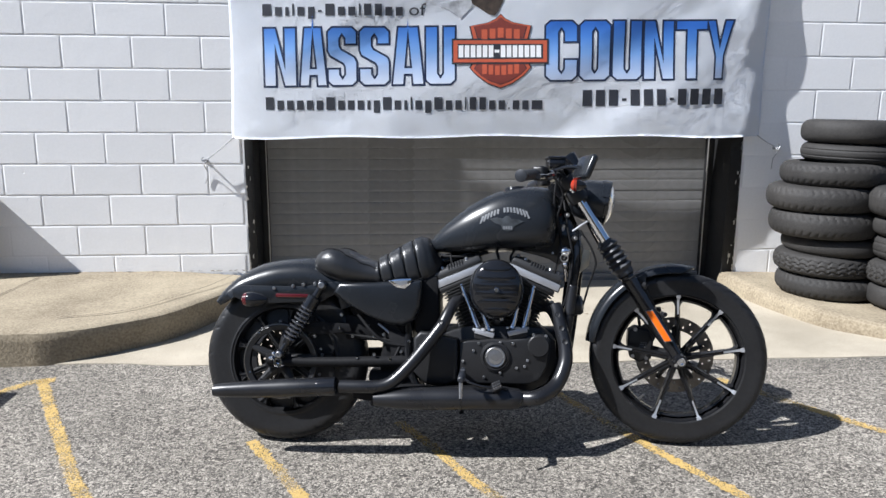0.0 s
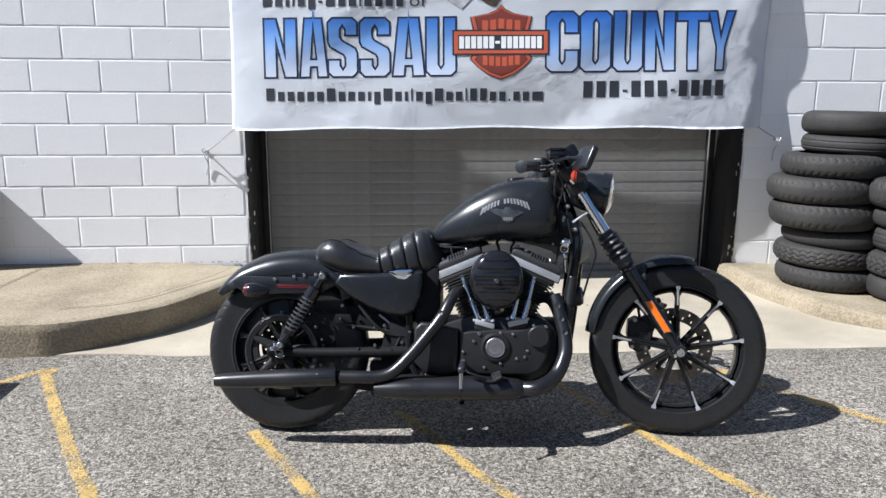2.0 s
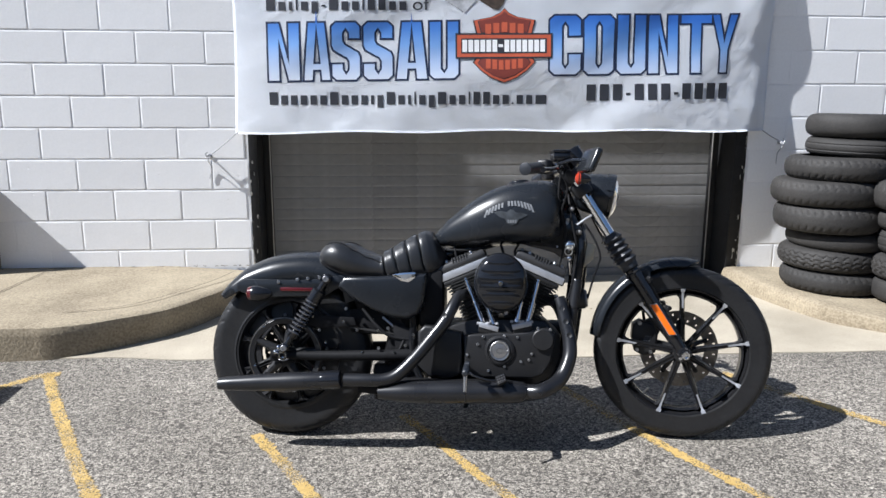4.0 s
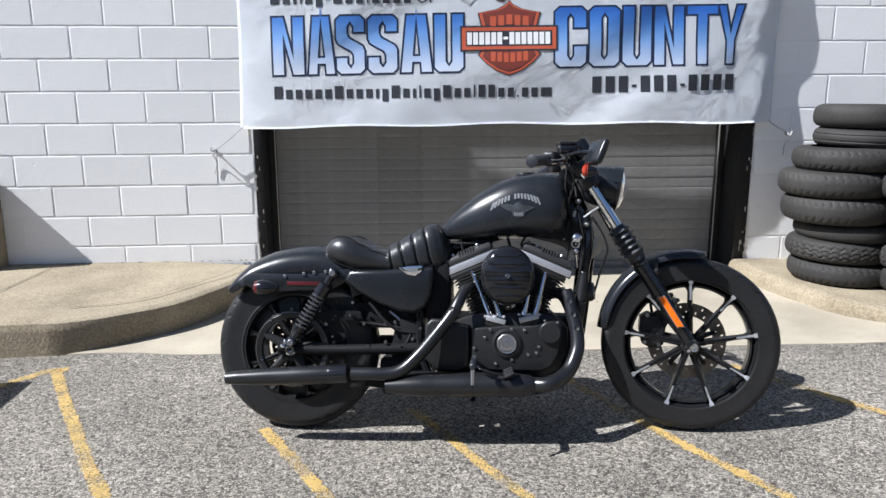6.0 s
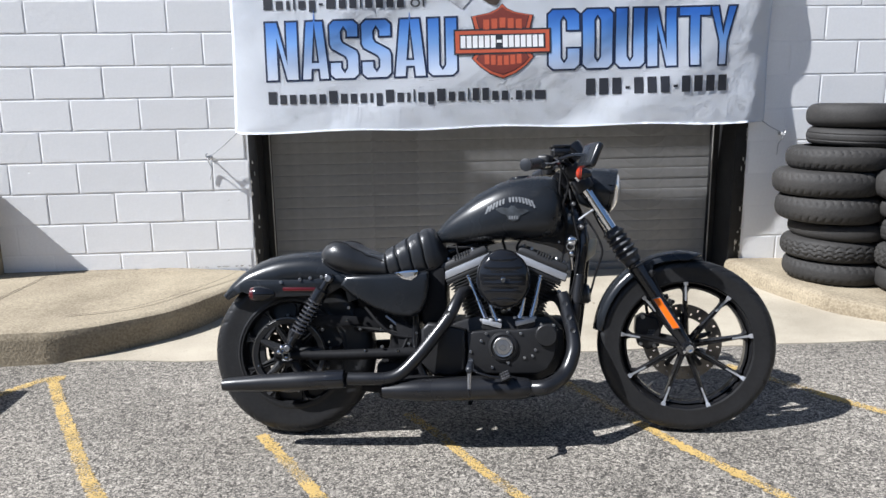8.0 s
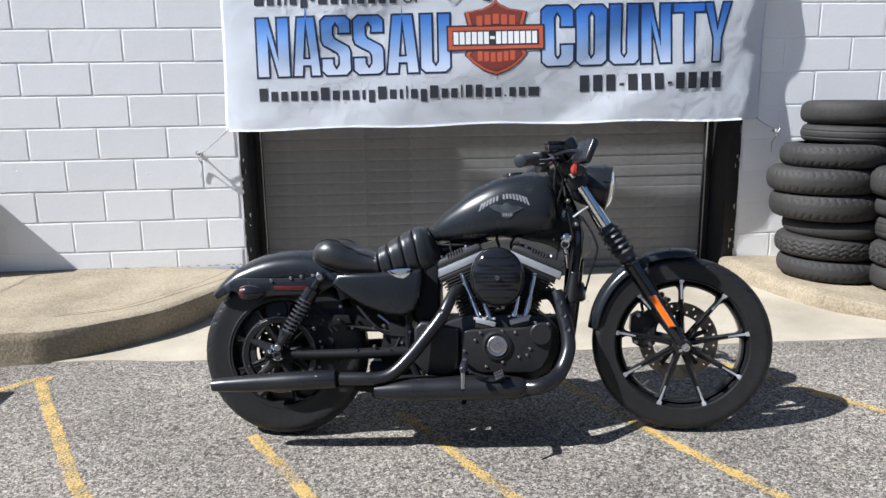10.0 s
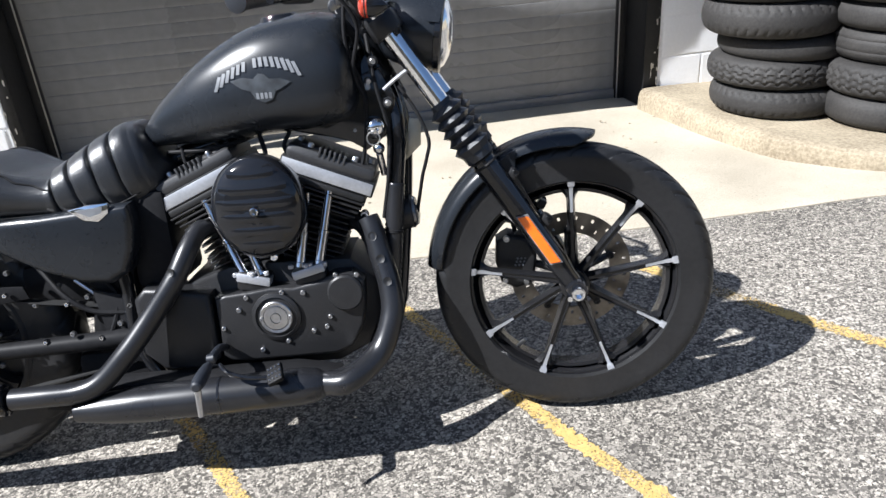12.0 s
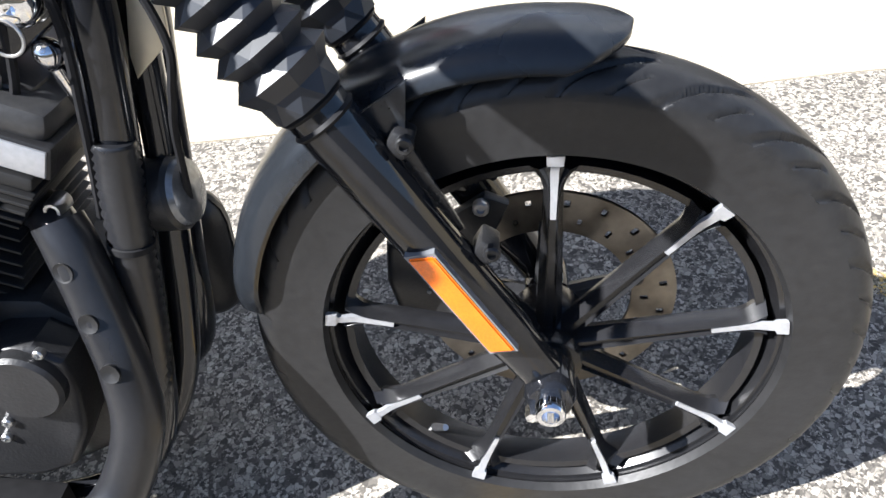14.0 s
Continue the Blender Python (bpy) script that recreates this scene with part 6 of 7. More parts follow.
for lean, nm in ((-22.5, "rear"), (22.5, "front")):
    t = radians(lean)
    up = Vector((math.sin(t), 0, math.cos(t)))
    fw = Vector((math.cos(t), 0, -math.sin(t)))

    def block(bm, s0, s1, hf, hy, y=0.0, shift=0.0, bev=0.0):
        c = CR + up * ((s0 + s1) / 2) + fw * shift + Vector((0, y, 0))
        box(bm, c, (2 * hf, 2 * hy, s1 - s0), (0, lean, 0), bev, 2)

    bm = bmesh.new()
    block(bm, 0.13, 0.335, 0.052, 0.055)
    cyl = bpart("cylinder", bm, FINS, label="finned black cylinder")
    for k in range(13):
        s = 0.165 + 0.0135 * k
        grow = 0.004 * math.sin(k * 0.5)
        bm = bmesh.new()
        block(bm, s, s + 0.0036, 0.074 + grow, 0.080 + grow, bev=0.0015)
        bpart("fin", bm, FINS, cyl)
    bm = bmesh.new()
    block(bm, 0.335, 0.350, 0.092, 0.098, bev=0.004)
    bpart("cylinder_head", bm, FINS, cyl)
    for k in range(4):
        s = 0.329 - 0.011 * k
        bm = bmesh.new()
        block(bm, s, s + 0.0045, 0.094 - 0.004 * k, 0.101 - 0.002 * k, bev=0.0015)
        bpart("fin", bm, FINS, cyl)
    if nm == "rear":
        for k in range(12):
            s = 0.168 + 0.0135 * k
            bm = bmesh.new()
            block(bm, s + 0.0003, s + 0.0033, 0.0015, 0.075 if k % 2 else 0.07, shift=-0.0755)
            bpart("fin_edge", bm, BAND, cyl, "machined fin edge")
    bm = bmesh.new()
    block(bm, 0.350, 0.384, 0.106, 0.094, bev=0.004)
    bpart("rocker_base", bm, CASE, cyl)
    for s in (-1, 1):
        bm = bmesh.new()
        block(bm, 0.354, 0.380, 0.102, 0.002, y=0.0945 * s, bev=0.001)
        bpart("rocker_band", bm, BAND, cyl, "bright machined rocker box band")
    bm = bmesh.new()
    block(bm, 0.378, 0.413, 0.101, 0.091, bev=0.014)
    block(bm, 0.385, 0.420, 0.080, 0.070, bev=0.015)
    bpart("rocker_cover", bm, ROCKER, cyl, "satin black ribbed rocker cover")
    for k in range(6):
        c = CR + up * 0.411 + fw * (-0.028 + 0.011 * k) + Vector((0, -0.066, 0))
        bm = bmesh.new()
        box(bm, c, (0.005, 0.05, 0.022), (0, lean, 0), 0.001)
        bpart("rocker_rib", bm, ROCKER, cyl)
    for f, y in ((-0.052, -0.070), (0.048, -0.070), (-0.082, -0.02), (0.082, -0.02)):
        bm = bmesh.new()
        bolt(bm, CR + up * 0.413 + fw * f + Vector((0, y, 0)), up, 0.007, 0.010)
        bpart("rocker_bolt", bm, MACHINED, cyl, "bright rocker bolt")
    bm = bmesh.new()
    bolt(bm, CR + up * 0.305 + fw * 0.100 + Vector((0, -0.055, 0)), (0, -1, 0), 0.010, 0.022)
    bpart("head_bolt", bm, MACHINED, cyl, "bright head bolt")
    feet = ((0.765, -0.118), (0.803, -0.122)) if nm == "rear" else ((0.890, -0.122), (0.932, -0.118))
    heads = ((0.697, -0.090), (0.748, -0.092)) if nm == "rear" else ((0.922, -0.092), (0.972, -0.090))
    for (fx, fy), (hx, hy) in zip(feet, heads):
        low = 0.456 if nm == "rear" else 0.466
        a, b = Vector((fx, fy, low)), Vector((hx, hy, 0.622))
        d = b - a
        bm = bmesh.new()
        tube(bm, [a, a + d * 0.06, a + d * 0.07, a + d * 0.42, a + d * 0.43, a + d * 0.47, a + d * 0.48, b], [0.0125, 0.0125, 0.0112, 0.0112, 0.0128, 0.0128, 0.0100, 0.0100], 16, straight=True)
        bpart("pushrod_tube", bm, PUSHROD, cyl, "chrome pushrod tube")
    mx = sum(f for f, _ in feet) / 2
    bm = bmesh.new()
    box(bm, (mx + (0.002 if nm == "rear" else -0.002), -0.118, 0.448 if nm == "rear" else 0.457), (0.074, 0.040, 0.019), (0, 14 if nm == "rear" else -14, 0), 0.003)
    for fx, fy in feet:
        bolt(bm, (fx - 0.018, fy - 0.012, low + 0.003), (0, 0, 1), 0.006, 0.006)
        bolt(bm, (fx + 0.014, fy - 0.012, low + 0.003), (0, 0, 1), 0.006, 0.006)
    bpart("tappet_flange", bm, BAND, cyl, "chrome tappet flange")
    bm = bmesh.new()
    box(bm, (mx, -0.108, 0.442), (0.072, 0.050, 0.042), (0, 10 if nm == "rear" else -10, 0), 0.006)
    bpart("tappet_block", bm, CASE, cyl)

# air cleaner: a deep oval cover with horizontal ribs
bm = bmesh.new()
AC = Vector((0.832, -0.125, 0.612))
lathe(bm, [(0.094, 0.0), (0.099, 0.008), (0.099, 0.045), (0.094, 0.060), (0.082, 0.071), (0.06, 0.077), (0.03, 0.080), (0.0, 0.081)], AC, (0, -1, 0), 64)
for v in bm.verts:
    v.co.z = AC.z + (v.co.z - AC.z) * 1.09
air = bpart("air_cleaner", bm, GLOSS, label="gloss black ribbed oval air cleaner", sharp=60)
for k in range(6):
    z = AC.z + 0.070 - 0.028 * k
    half = math.sqrt(max(0.0, 0.080 ** 2 - ((z - AC.z) / 1.09) ** 2))
    if half < 0.02:
        continue
    bm = bmesh.new()
    loops = []
    for j in range(17):
        u = -1 + 2 * j / 16
        x = AC.x + half * u
        rr = math.hypot(half * u, (z - AC.z) / 1.09)
        y = AC.y - float(np.interp(rr, [0, 0.03, 0.06, 0.082, 0.094, 0.099], [0.081, 0.080, 0.077, 0.071, 0.060, 0.045]))
        hgt = 0.0022 * (1 - u * u)
        loops.append([(x, y + 0.0015, z - 0.013), (x, y - hgt * 0.30, z - 0.0095), (x, y - hgt * 0.8, z - 0.0045), (x, y - hgt, z), (x, y - hgt * 0.8, z + 0.0045), (x, y - hgt * 0.30, z + 0.0095), (x, y + 0.0015, z + 0.013)])
    rings(bm, loops)
    bpart("air_cleaner_rib", bm, GLOSS, air, sharp=60)
bm = bmesh.new()
bolt(bm, AC + Vector((0, -0.086, 0)), (0, -1, 0), 0.009, 0.009)
bpart("air_cleaner_bolt", bm, CHROME, air, "chrome centre bolt")
bm = bmesh.new()
bolt(bm, AC + Vector((0.018, -0.05, -0.105)), (0, -1, 0), 0.008, 0.008)
bpart("air_cleaner_bolt", bm, CHROME, air)
bm = bmesh.new()
lathe(bm, [(0.05, 0.0), (0.05, 0.05)], AC + Vector((0, 0.055, 0)), (0, -1, 0), 24)
box(bm, (0.83, -0.05, 0.60), (0.09, 0.10, 0.09), (0, 0, 0), 0.012)
bpart("intake", bm, CASE, engine)

# ---------------------------------------------------------------- exhaust
bm = bmesh.new()
tube(bm, [(0.975, -0.02, 0.535), (1.016, -0.05, 0.545), (1.043, -0.078, 0.530), (1.065, -0.104, 0.48), (1.081, -0.130, 0.41), (1.081, -0.150, 0.345), (1.045, -0.178, 0.275), (0.985, -0.205, 0.240), (0.92, -0.218, 0.230), (0.86, -0.222, 0.228)], 0.0215, 22, 8)
front_pipe = bpart("front_exhaust_pipe", bm, JET, label="satin black front exhaust pipe")
bm = bmesh.new()
tube(bm, [(1.049, -0.086, 0.555), (1.057, -0.094, 0.532), (1.069, -0.110, 0.48), (1.084, -0.134, 0.41), (1.082, -0.154, 0.345), (1.048, -0.182, 0.273), (0.985, -0.233, 0.238), (0.93, -0.220, 0.229)], [0.0245, 0.0255, 0.0255, 0.0255, 0.026, 0.027, 0.0275, 0.027], 22, 8)
bpart("heat_shield", bm, JET, front_pipe, "curved black heat shield")
# shallow discs, coloured near-black for the shade inside the shield's holes
for x, y, z in ((1.058, -0.1235, 0.522), (1.071, -0.1395, 0.475), (1.082, -0.1565, 0.428)):
    bm = bmesh.new()
    lathe(bm, [(0.0096, -0.003), (0.0098, 0.0004), (0.0080, -0.0002), (0.0, -0.0016)], (x, y, z), (-0.1, -1, 0.25), 14)
    bpart("shield_hole", bm, HOLE_SHADE, front_pipe, "near-black disc standing for a round shield hole")
bm = bmesh.new()
lathe(bm, [(0.026, 0.0), (0.036, 0.015), (0.0405, 0.05), (0.0405, 0.40), (0.035, 0.47), (0.024, 0.545), (0.019, 0.545), (0.016, 0.50)], (0.930, -0.222, 0.229), (-1, 0.0, -0.035), 30)
low_muf = bpart("lower_muffler", bm, JET, label="satin black lower muffler")
bm = bmesh.new()
lathe(bm, [(0.0406, -0.003), (0.0417, -0.002), (0.0417, 0.002), (0.0406, 0.003)], (0.705, -0.222, 0.2212), (-1, 0, -0.035), 30)
bpart("muffler_clamp", bm, GLOSS, low_muf, "gloss black clamp band")
bm = bmesh.new()
tube(bm, [(0.70, -0.06, 0.565), (0.675, -0.10, 0.558), (0.655, -0.140, 0.525), (0.625, -0.165, 0.470), (0.570, -0.185, 0.400), (0.510, -0.212, 0.330), (0.455, -0.226, 0.277), (0.405, -0.231, 0.258), (0.33, -0.233, 0.255), (0.26, -0.233, 0.254)], [0.021, 0.021, 0.0215, 0.0225, 0.023, 0.0235, 0.0235, 0.0235, 0.0235, 0.0235], 22, 8)
rear_pipe = bpart("rear_exhaust_pipe", bm, JET, label="satin black rear exhaust pipe")
# the rear pipe's holes, likewise discs with their shade in the colour
for x, z, y in ((0.635, 0.487, -0.178), (0.605, 0.442, -0.188), (0.580, 0.412, -0.196)):
    bm = bmesh.new()
    lathe(bm, [(0.0090, -0.003), (0.0092, 0.0004), (0.0076, -0.0002), (0.0, -0.0016)], (x - 0.010, y - 0.004, z + 0.004), (-0.3, -1, 0.3), 14)
    bpart("shield_hole", bm, HOLE_SHADE, rear_pipe, "near-black disc standing for a round shield hole")
bm = bmesh.new()
lathe(bm, [(0.026, 0.0), (0.0350, 0.006), (0.0350, 0.070), (0.0340, 0.074)], (0.252, -0.233, 0.2545), (-1, 0, -0.07), 30)
bpart("muffler_collar", bm, GLOSS, rear_pipe, "gloss black muffler collar")
bm = bmesh.new()
lathe(bm, [(0.026, 0.0), (0.0340, 0.004), (0.0340, 0.10), (0.0312, 0.25), (0.0265, 0.34), (0.0255, 0.36), (0.0215, 0.395), (0.0195, 0.397), (0.018, 0.38), (0.016, 0.30)], (0.182, -0.233, 0.2495), (-1, 0.0, -0.065), 30)
bpart("upper_muffler", bm, JET, label="satin black tapered upper muffler")

# hidden plate between the mufflers and the lower frame, added to block stray sun
bm = bmesh.new()
plate(bm, [(0.30, 0.20), (0.30, 0.235), (0.40, 0.250), (0.86, 0.255), (0.96, 0.235), (0.96, 0.20), (0.86, 0.190), (0.40, 0.190)], -0.192, -0.125, 0.008)
bpart("shadow_filler_plate", bm, PLASTIC, label="black hidden plate added to fill the ground shadow")

# ---------------------------------------------------------------- side cover, oil tank, pegs, stand
bm = bmesh.new()
plate(bm, [(0.238, 0.622), (0.216, 0.585), (0.262, 0.548), (0.342, 0.502), (0.42, 0.475), (0.482, 0.468), (0.525, 0.49), (0.546, 0.54), (0.556, 0.60), (0.552, 0.638), (0.48, 0.634), (0.36, 0.625)], -0.156, -0.09, 0.018, 4)
cover = bpart("side_cover", bm, SATIN, label="satin black oil tank side cover")
bm = bmesh.new()
plate(bm, [(0.425, 0.634), (0.47, 0.642), (0.515, 0.644), (0.512, 0.622), (0.488, 0.605), (0.458, 0.610)], -0.158, -0.148, 0.003)
bpart("cover_badge", bm, CHROME, cover, "small polished badge")
bm = bmesh.new()
plate(bm, [(0.442, 0.632), (0.503, 0.637), (0.498, 0.624), (0.472, 0.617)], -0.1595, -0.1578)
bpart("badge_field", bm, DECAL, cover)
bm = bmesh.new()
box(bm, (0.40, 0.03, 0.56), (0.28, 0.22, 0.14), (0, 0, 0), 0.03, 3)
box(bm, (0.34, 0.0, 0.45), (0.20, 0.14, 0.10), (0, 0, 0), 0.02, 2)
box(bm, (0.45, -0.05, 0.42), (0.10, 0.08, 0.12), (0, 0, 0), 0.015, 2)
bpart("battery_tray", bm, PLASTIC)
for x, z, y in ((0.34, 0.46, -0.10), (0.40, 0.43, -0.10), (0.44, 0.40, -0.09), (0.50, 0.41, -0.12), (0.37, 0.36, -0.14), (0.28, 0.42, -0.10), (0.47, 0.37, -0.12), (0.24, 0.50, -0.11)):
    bm = bmesh.new()
    bolt(bm, (x, y, z), (0, -1, 0), 0.006, 0.008)
    bpart("frame_bolt", bm, MACHINED)
bm = bmesh.new()
tube(bm, [(0.38, -0.10, 0.47), (0.43, -0.11, 0.43), (0.46, -0.11, 0.38), (0.52, -0.10, 0.36)], 0.005, 8)
bpart("oil_line", bm, MACHINED)
for x, z, y in ((0.115, 0.47, -0.125), (0.235, 0.455, -0.125), (0.365, 0.425, -0.125), (0.165, 0.375, -0.13), (0.305, 0.345, -0.135), (0.43, 0.345, -0.135), (-0.075, 0.43, -0.13), (-0.11, 0.28, -0.13), (0.10, 0.255, -0.13)):
    bm = bmesh.new()
    bolt(bm, (x, y, z), (0, -1, 0), 0.0055, 0.010)
    bpart("frame_bolt", bm, CHROME)
for pts in ([(0.40, -0.10, 0.30), (0.44, -0.12, 0.34), (0.47, -0.11, 0.42), (0.44, -0.10, 0.48)], [(0.30, -0.09, 0.50), (0.36, -0.12, 0.44), (0.42, -0.12, 0.40), (0.52, -0.11, 0.39)]):
    bm = bmesh.new()
    tube(bm, pts, 0.006, 8)
    bpart("oil_hose", bm, PLASTIC)
for side in (-1, 1):
    bm = bmesh.new()
    tube(bm, [(0.700, 0.14 * side, 0.300), (0.708, 0.21 * side, 0.325), (0.713, 0.280 * side, 0.332)], [0.009, 0.008, 0.009], 12)
    lathe(bm, [(0.006, -0.010), (0.010, -0.007), (0.010, 0.007), (0.006, 0.010)], (0.713, 0.280 * side, 0.332), (1, 0, 0.1), 14)
    lathe(bm, [(0.007, 0.0), (0.010, 0.008), (0.0125, 0.030), (0.0135, 0.066), (0.011, 0.086), (0.007, 0.089)], (0.713, 0.303 * side, 0.328), (-0.02, side, -0.10), 20)
    peg = bpart("foot_peg", bm, GAITER, label="black rubber foot peg")
    bm = bmesh.new()
    tube(bm, [(0.711, 0.380 * side, 0.312), (0.711, 0.386 * side, 0.256)], [0.0070, 0.0055], 10)
    bpart("peg_feeler", bm, MACHINED, peg, "bright peg feeler stud")
bm = bmesh.new()
tube(bm, [(0.715, -0.24, 0.300), (0.735, -0.262, 0.290), (0.775, -0.268, 0.278), (0.815, -0.262, 0.272)], 0.005, 10)
bpart("brake_pedal", bm, GLOSS, label="black brake lever arm")
bm = bmesh.new()
box(bm, (0.834, -0.262, 0.278), (0.036, 0.045, 0.012), (30, -25, 0), 0.003)
pad = bpart("pedal_pad", bm, PLASTIC, label="studded black pedal pad")
bm = bmesh.new()
for i in range(4):
    for j in range(3):
        q = pose(0.834, -0.262, 0.278, 30, -25, 0) @ Vector((-0.0125 + 0.0085 * i, -0.014 + 0.014 * j, 0.006))
        lathe(bm, [(0.0026, 0.0), (0.0024, 0.003), (0.0, 0.0035)], q, (0.35, -0.45, 0.8), 6)
bpart("pad_studs", bm, MACHINED, pad, "bright pad studs")
bm = bmesh.new()
tube(bm, [(0.74, 0.12, 0.20), (0.70, 0.20, 0.12), (0.68, 0.262, 0.048)], [0.013, 0.011, 0.010], 12)
box(bm, (0.675, 0.262, 0.046), (0.05, 0.045, 0.010), (-7, 0, 0), 0.003)
bpart("side_stand", bm, GLOSS, label="lowered black side stand")

# ---------------------------------------------------------------- stacked old tyres on the sidewalk
def old_tyre(radius, width, bead, pattern, seg=240, n=30):
    """A worn tyre lying flat, open in the middle, with its tread grooves."""
    bm = bmesh.new()
    hw = width / 2
    prof = []
    for k in range(n):
        a = math.pi * k / (n - 1) - math.pi / 2
        side, out = math.sin(a), max(math.cos(a), 0.0)
        prof.append((bead + (radius - bead) * out ** 0.58, hw * math.copysign(abs(side) ** 0.85, side)))
    prof += [(bead + 0.01, hw * 0.86), (bead + 0.03, hw * 0.7), (radius - 0.02, hw * 0.5), (radius - 0.014, 0), (radius - 0.02, -hw * 0.5), (bead + 0.03, -hw * 0.7), (bead + 0.01, -hw * 0.86)]
    loops = []
    for r, h in prof:
        loop = []
        for s in range(seg):
            a = 2 * math.pi * s / seg
            rr = r
            lat = h / hw
            if r > bead + (radius - bead) * 0.72 and abs(lat) < 0.82:
                if pattern == "diagonal":
                    rr -= 0.0055 if (a * 44 / (2 * math.pi) + abs(lat) * 0.9) % 1 < 0.22 and abs(lat) > 0.42 else 0
                elif pattern == "zigzag":
                    zig = 0.14 * (abs((a * 34 / (2 * math.pi)) % 1 - 0.5) * 4 - 1)
                    rr -= 0.006 if min(abs(lat + zig), abs(lat - 0.42 + zig), abs(lat + 0.42 + zig)) < 0.09 else 0
                elif pattern == "rib":
                    rr -= 0.004 if abs(abs(lat) - 0.3) < 0.07 else 0
            loop.append(Vector((rr * math.cos(a), rr * math.sin(a), h)))
        loops.append(loop)
    on = [k for k, (r, h) in enumerate(prof[:n]) if r > bead + (radius - bead) * 0.72]
    i0, i1 = on[0], on[-1]
    rings(bm, loops[i0:i1 + 1], cap=False)
    casing = rings(bmesh.new(), loops[i1:] + loops[:i0 + 1], cap=False)
    return bm, casing


def tyre_stack(cx, cy, floor, rows, note):
    z = floor
    for dx, dy, radius, width, pattern, tilt, turn in rows:
        ob = base("old_tyre", pose(cx + dx, cy + dy, z + width / 2, tilt, tilt * 0.6, turn), note, "tyre", "stacked old tyres")
        tread, casing = old_tyre(radius, width, radius * 0.68, pattern)
        part("tread", tread, OLD_RUBBER, ob, sharp=40)
        part("casing", casing, OLD_RUBBER, ob, sharp=40)
        z += width * 0.965


tyre_stack(4.432, -0.60, 0.112, [
    (0.00, 0.00, 0.315, 0.140, "diagonal", 0.4, 10), (-0.02, 0.01, 0.315, 0.140, "zigzag", 1.0, 70), (0.005, 0.0, 0.305, 0.115, "smooth", 0.8, 30),
    (-0.07, 0.0, 0.325, 0.168, "diagonal", 0.0, 130), (-0.09, 0.01, 0.330, 0.160, "diagonal", 0.0, 200), (-0.035, 0.0, 0.315, 0.145, "diagonal", -0.4, 300),
    (0.085, 0.02, 0.300, 0.120, "rib", 0.8, 15), (0.075, 0.02, 0.300, 0.145, "smooth", 1.2, 90)], "worn black motorcycle tyre lying in a leaning stack")
tyre_stack(4.777, -1.00, 0.112, [
    (0.01, 0.0, 0.315, 0.145, "smooth", 0.3, 40), (0.0, 0.0, 0.320, 0.150, "zigzag", -0.6, 10), (0.02, 0.01, 0.315, 0.150, "rib", 0.8, 100),
    (0.0, 0.0, 0.315, 0.125, "smooth", 0.3, 160), (-0.03, 0.0, 0.330, 0.175, "diagonal", 0.0, 20)], "dusty grey-black tyre stacked beside the first pile")

# ---------------------------------------------------------------- just beyond the picture: stand-in boxes that shade the wall and the lot
# unseen box, sized so that its edge casts the slanting wall shadow
bm = bmesh.new()
box(bm, (-1.40, -0.09, 0.45), (0.80, 0.17, 0.58), (0, 0, 0), 0.01)
thing("wall_shade_box", bm, KERB_CONCRETE, "plain unseen box added to shade the block wall", "box")
# second unseen box, its corner placed to drop the pointed shadow on the lot
bm = bmesh.new()
box(bm, (-1.15, -2.15, 0.235), (1.0, 0.9, 0.52), (0, 0, 0), 0.015)
thing("lot_shade_box", bm, OLD_RUBBER, "plain dark unseen box added to shade the asphalt", "crate")

# loose grit and leaves on the apron
bm = bmesh.new()
rng = random.Random(4)
for k in range(90):
    x = rng.uniform(0.8, 4.0)
    y = rng.uniform(-1.3, -0.15) if k % 3 else edge_y(x) + rng.uniform(-0.03, 0.06)
    s = rng.uniform(0.003, 0.008)
    ball(bm, (x, y, rise(x, y) * 0.3 + 0.004), s, 6, (1, rng.uniform(0.6, 1.2), 0.5))
thing("grit", bm, KERB_CONCRETE, "scattered grit along the apron edge", "grit", kind="stuff")

# soil and flakes caught along the foot of the wall
bm = bmesh.new()
rng = random.Random(9)
for k in range(150):
    x = rng.uniform(-2.0, 0.62) if k < 120 else rng.uniform(4.15, 4.45)
    z = 0.171 if k < 120 else 0.099
    s = rng.uniform(0.0015, 0.0045)
    ball(bm, (x, -0.006 - abs(rng.gauss(0, 0.012)), z + s * 0.2), s, 6, (rng.uniform(1, 3), 1.2, 0.5))
thing("soil", bm, BROWN_SOIL, "brown soil and paint flakes along the wall foot", "soil", kind="stuff")
for pts in ([(-0.80, -1.10), (-0.733, -0.603), (-0.672, -0.116)], [(-0.2, -1.02), (0.1, -0.92), (0.343, -0.624), (0.48, -0.38), (0.573, -0.133)]):
    bm = bmesh.new()
    line = smooth_line([(x, y, 0) for x, y in pts], 8)
    loops = []
    for i, p in enumerate(line):
        d = (line[min(i + 1, len(line) - 1)] - line[max(i - 1, 0)]).normalized()
        s = Vector((-d.y, d.x, 0)) * 0.0035
        z = 0.147 + 0.026 * (p.y + 1.2) / 1.2 + 0.004
        loops.append([p + s + Vector((0, 0, z)), p - s + Vector((0, 0, z))])
    rings(bm, loops, closed=False)
    thing("slab_joint", bm, BROWN_SOIL, "dirt-filled tooled joint in the sidewalk", "joint", "sidewalk joints", "structure")

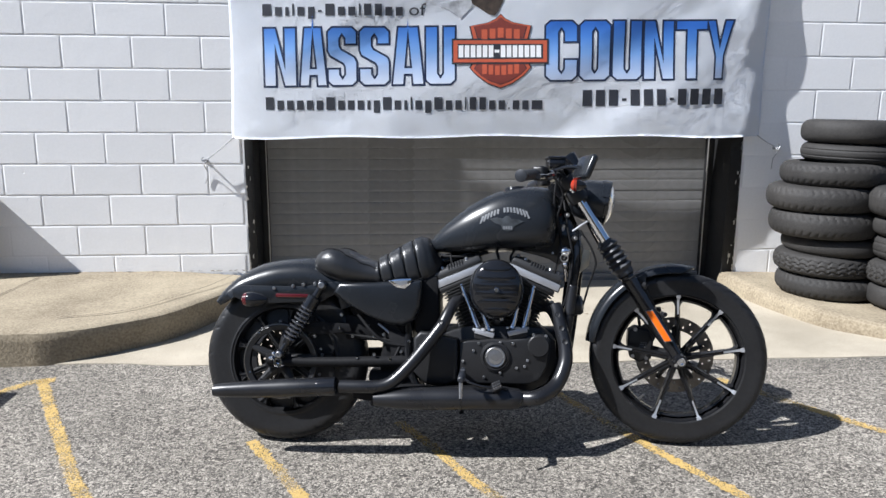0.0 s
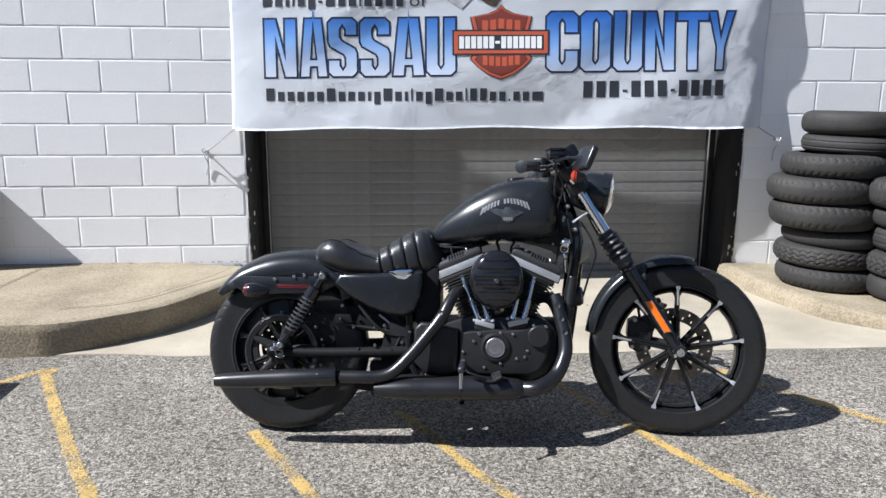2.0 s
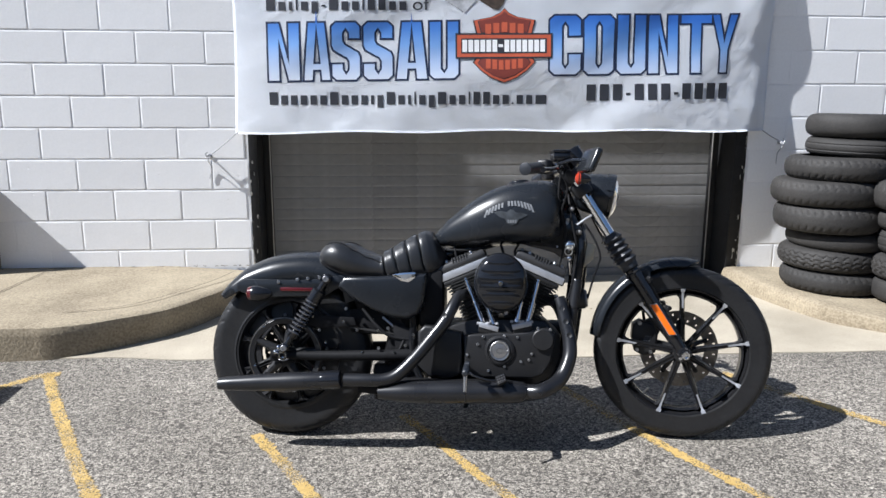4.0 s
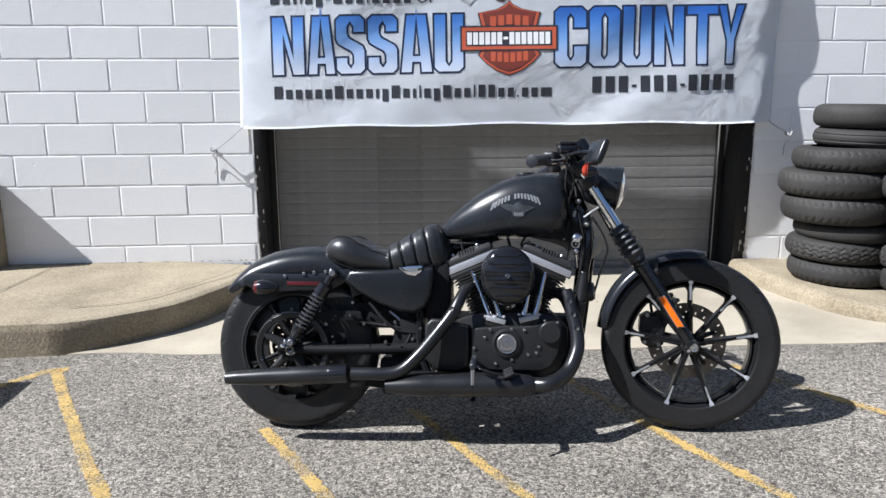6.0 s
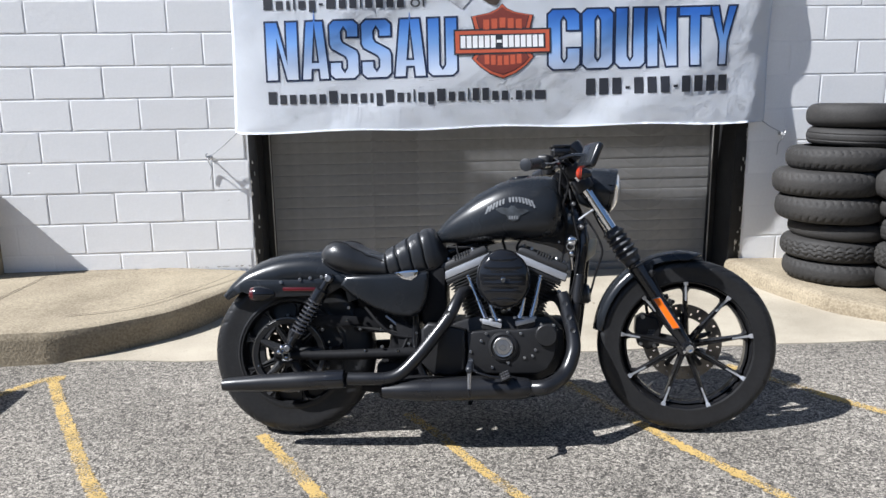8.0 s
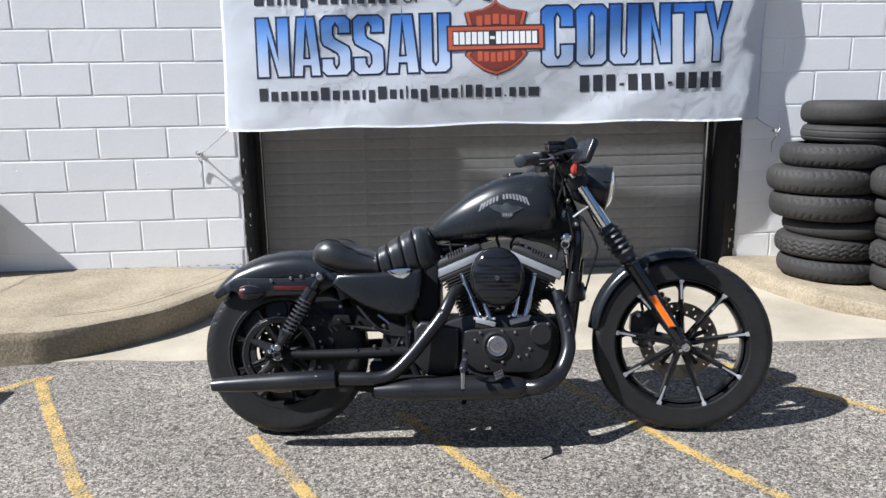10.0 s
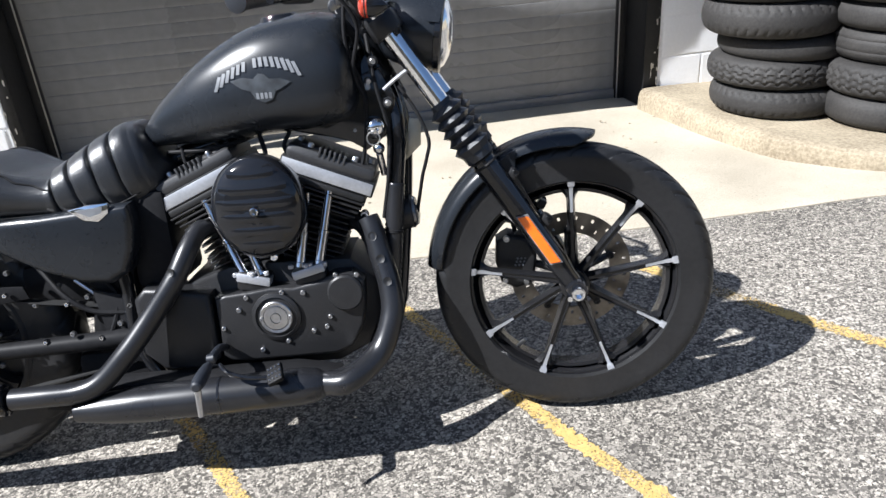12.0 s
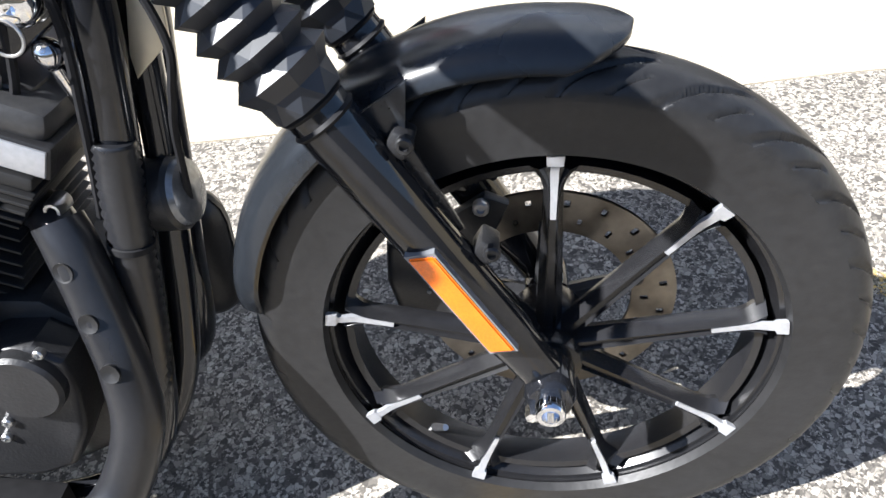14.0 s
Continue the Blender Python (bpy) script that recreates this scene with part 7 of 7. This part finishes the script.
# ---------------------------------------------------------------- the wall's blocks, each on its own
def block_mesh(length, height, seed):
    """A painted block face with uneven, softly rounded edges."""
    bm = bmesh.new()
    hx, hz = length / 2, height / 2
    nx = max(3, round(length / 0.04))
    outline = [(-1 + 2 * k / nx, -1) for k in range(nx)] + [(1, -1 + 2 * k / 5) for k in range(5)] + [(1 - 2 * k / nx, 1) for k in range(nx)] + [(-1, 1 - 2 * k / 5) for k in range(5)]
    loops = []
    for inset, depth, wild in ((0.0, 0.0019, 0.0), (0.0022, 0.0017, 0.0012), (0.0048, 0.0004, 0.0020), (0.0080, 0.0, 0.0020), (0.0095, 0.0, 0.0020)):
        row = []
        for u, v in outline:
            q = Vector((u * 7, v * 7, seed * 3.1))
            row.append((u * (hx - inset - wild * (1 + noise.noise(q))), depth, v * (hz - inset - wild * (1 + noise.noise(q + Vector((0, 0, 40)))))))
        loops.append(row)
    rings(bm, loops, cap=False)
    bm.faces.new([v for v in bm.verts[-len(outline):]])
    bmesh.ops.recalc_face_normals(bm, faces=bm.faces[:])
    if max(bm.faces, key=lambda f: f.calc_area()).normal.y > 0:
        bmesh.ops.reverse_faces(bm, faces=bm.faces[:])
    return finish(bm, "block", WHITE_BLOCK, 60)


meshes = {}
rng = random.Random(11)
# each side of the opening: its stretch, the foot of its first course, course height, block length, and where its odd and even joints fall
for lo, hi, foot, course, length, odd, even in ((-2.0, X0, 0.0784, 0.2037, 0.434, 0.408, 0.195), (X1, 6.0, 0.044, 0.226, 0.480, 4.590, 4.836)):
    for row in range(12):
        z0 = foot + course * row
        shift = odd if row % 2 else even
        k = math.floor((lo - shift) / length)
        while shift + length * k < hi:
            a, b = max(lo, shift + length * k), min(hi, shift + length * (k + 1))
            k += 1
            if b - a < 0.04:
                continue
            key = (round(b - a, 3), course, (k + row) % 4)
            if key not in meshes:
                meshes[key] = block_mesh(b - a, course, len(meshes))
            ob = new("block", meshes[key])
            ob.parent = wall
            ob.location = ((a + b) / 2, rng.uniform(-0.0008, 0.0008), z0 + course / 2)
            ob.rotation_euler = (radians(rng.uniform(-0.12, 0.12)), 0, radians(rng.uniform(-0.1, 0.1)))
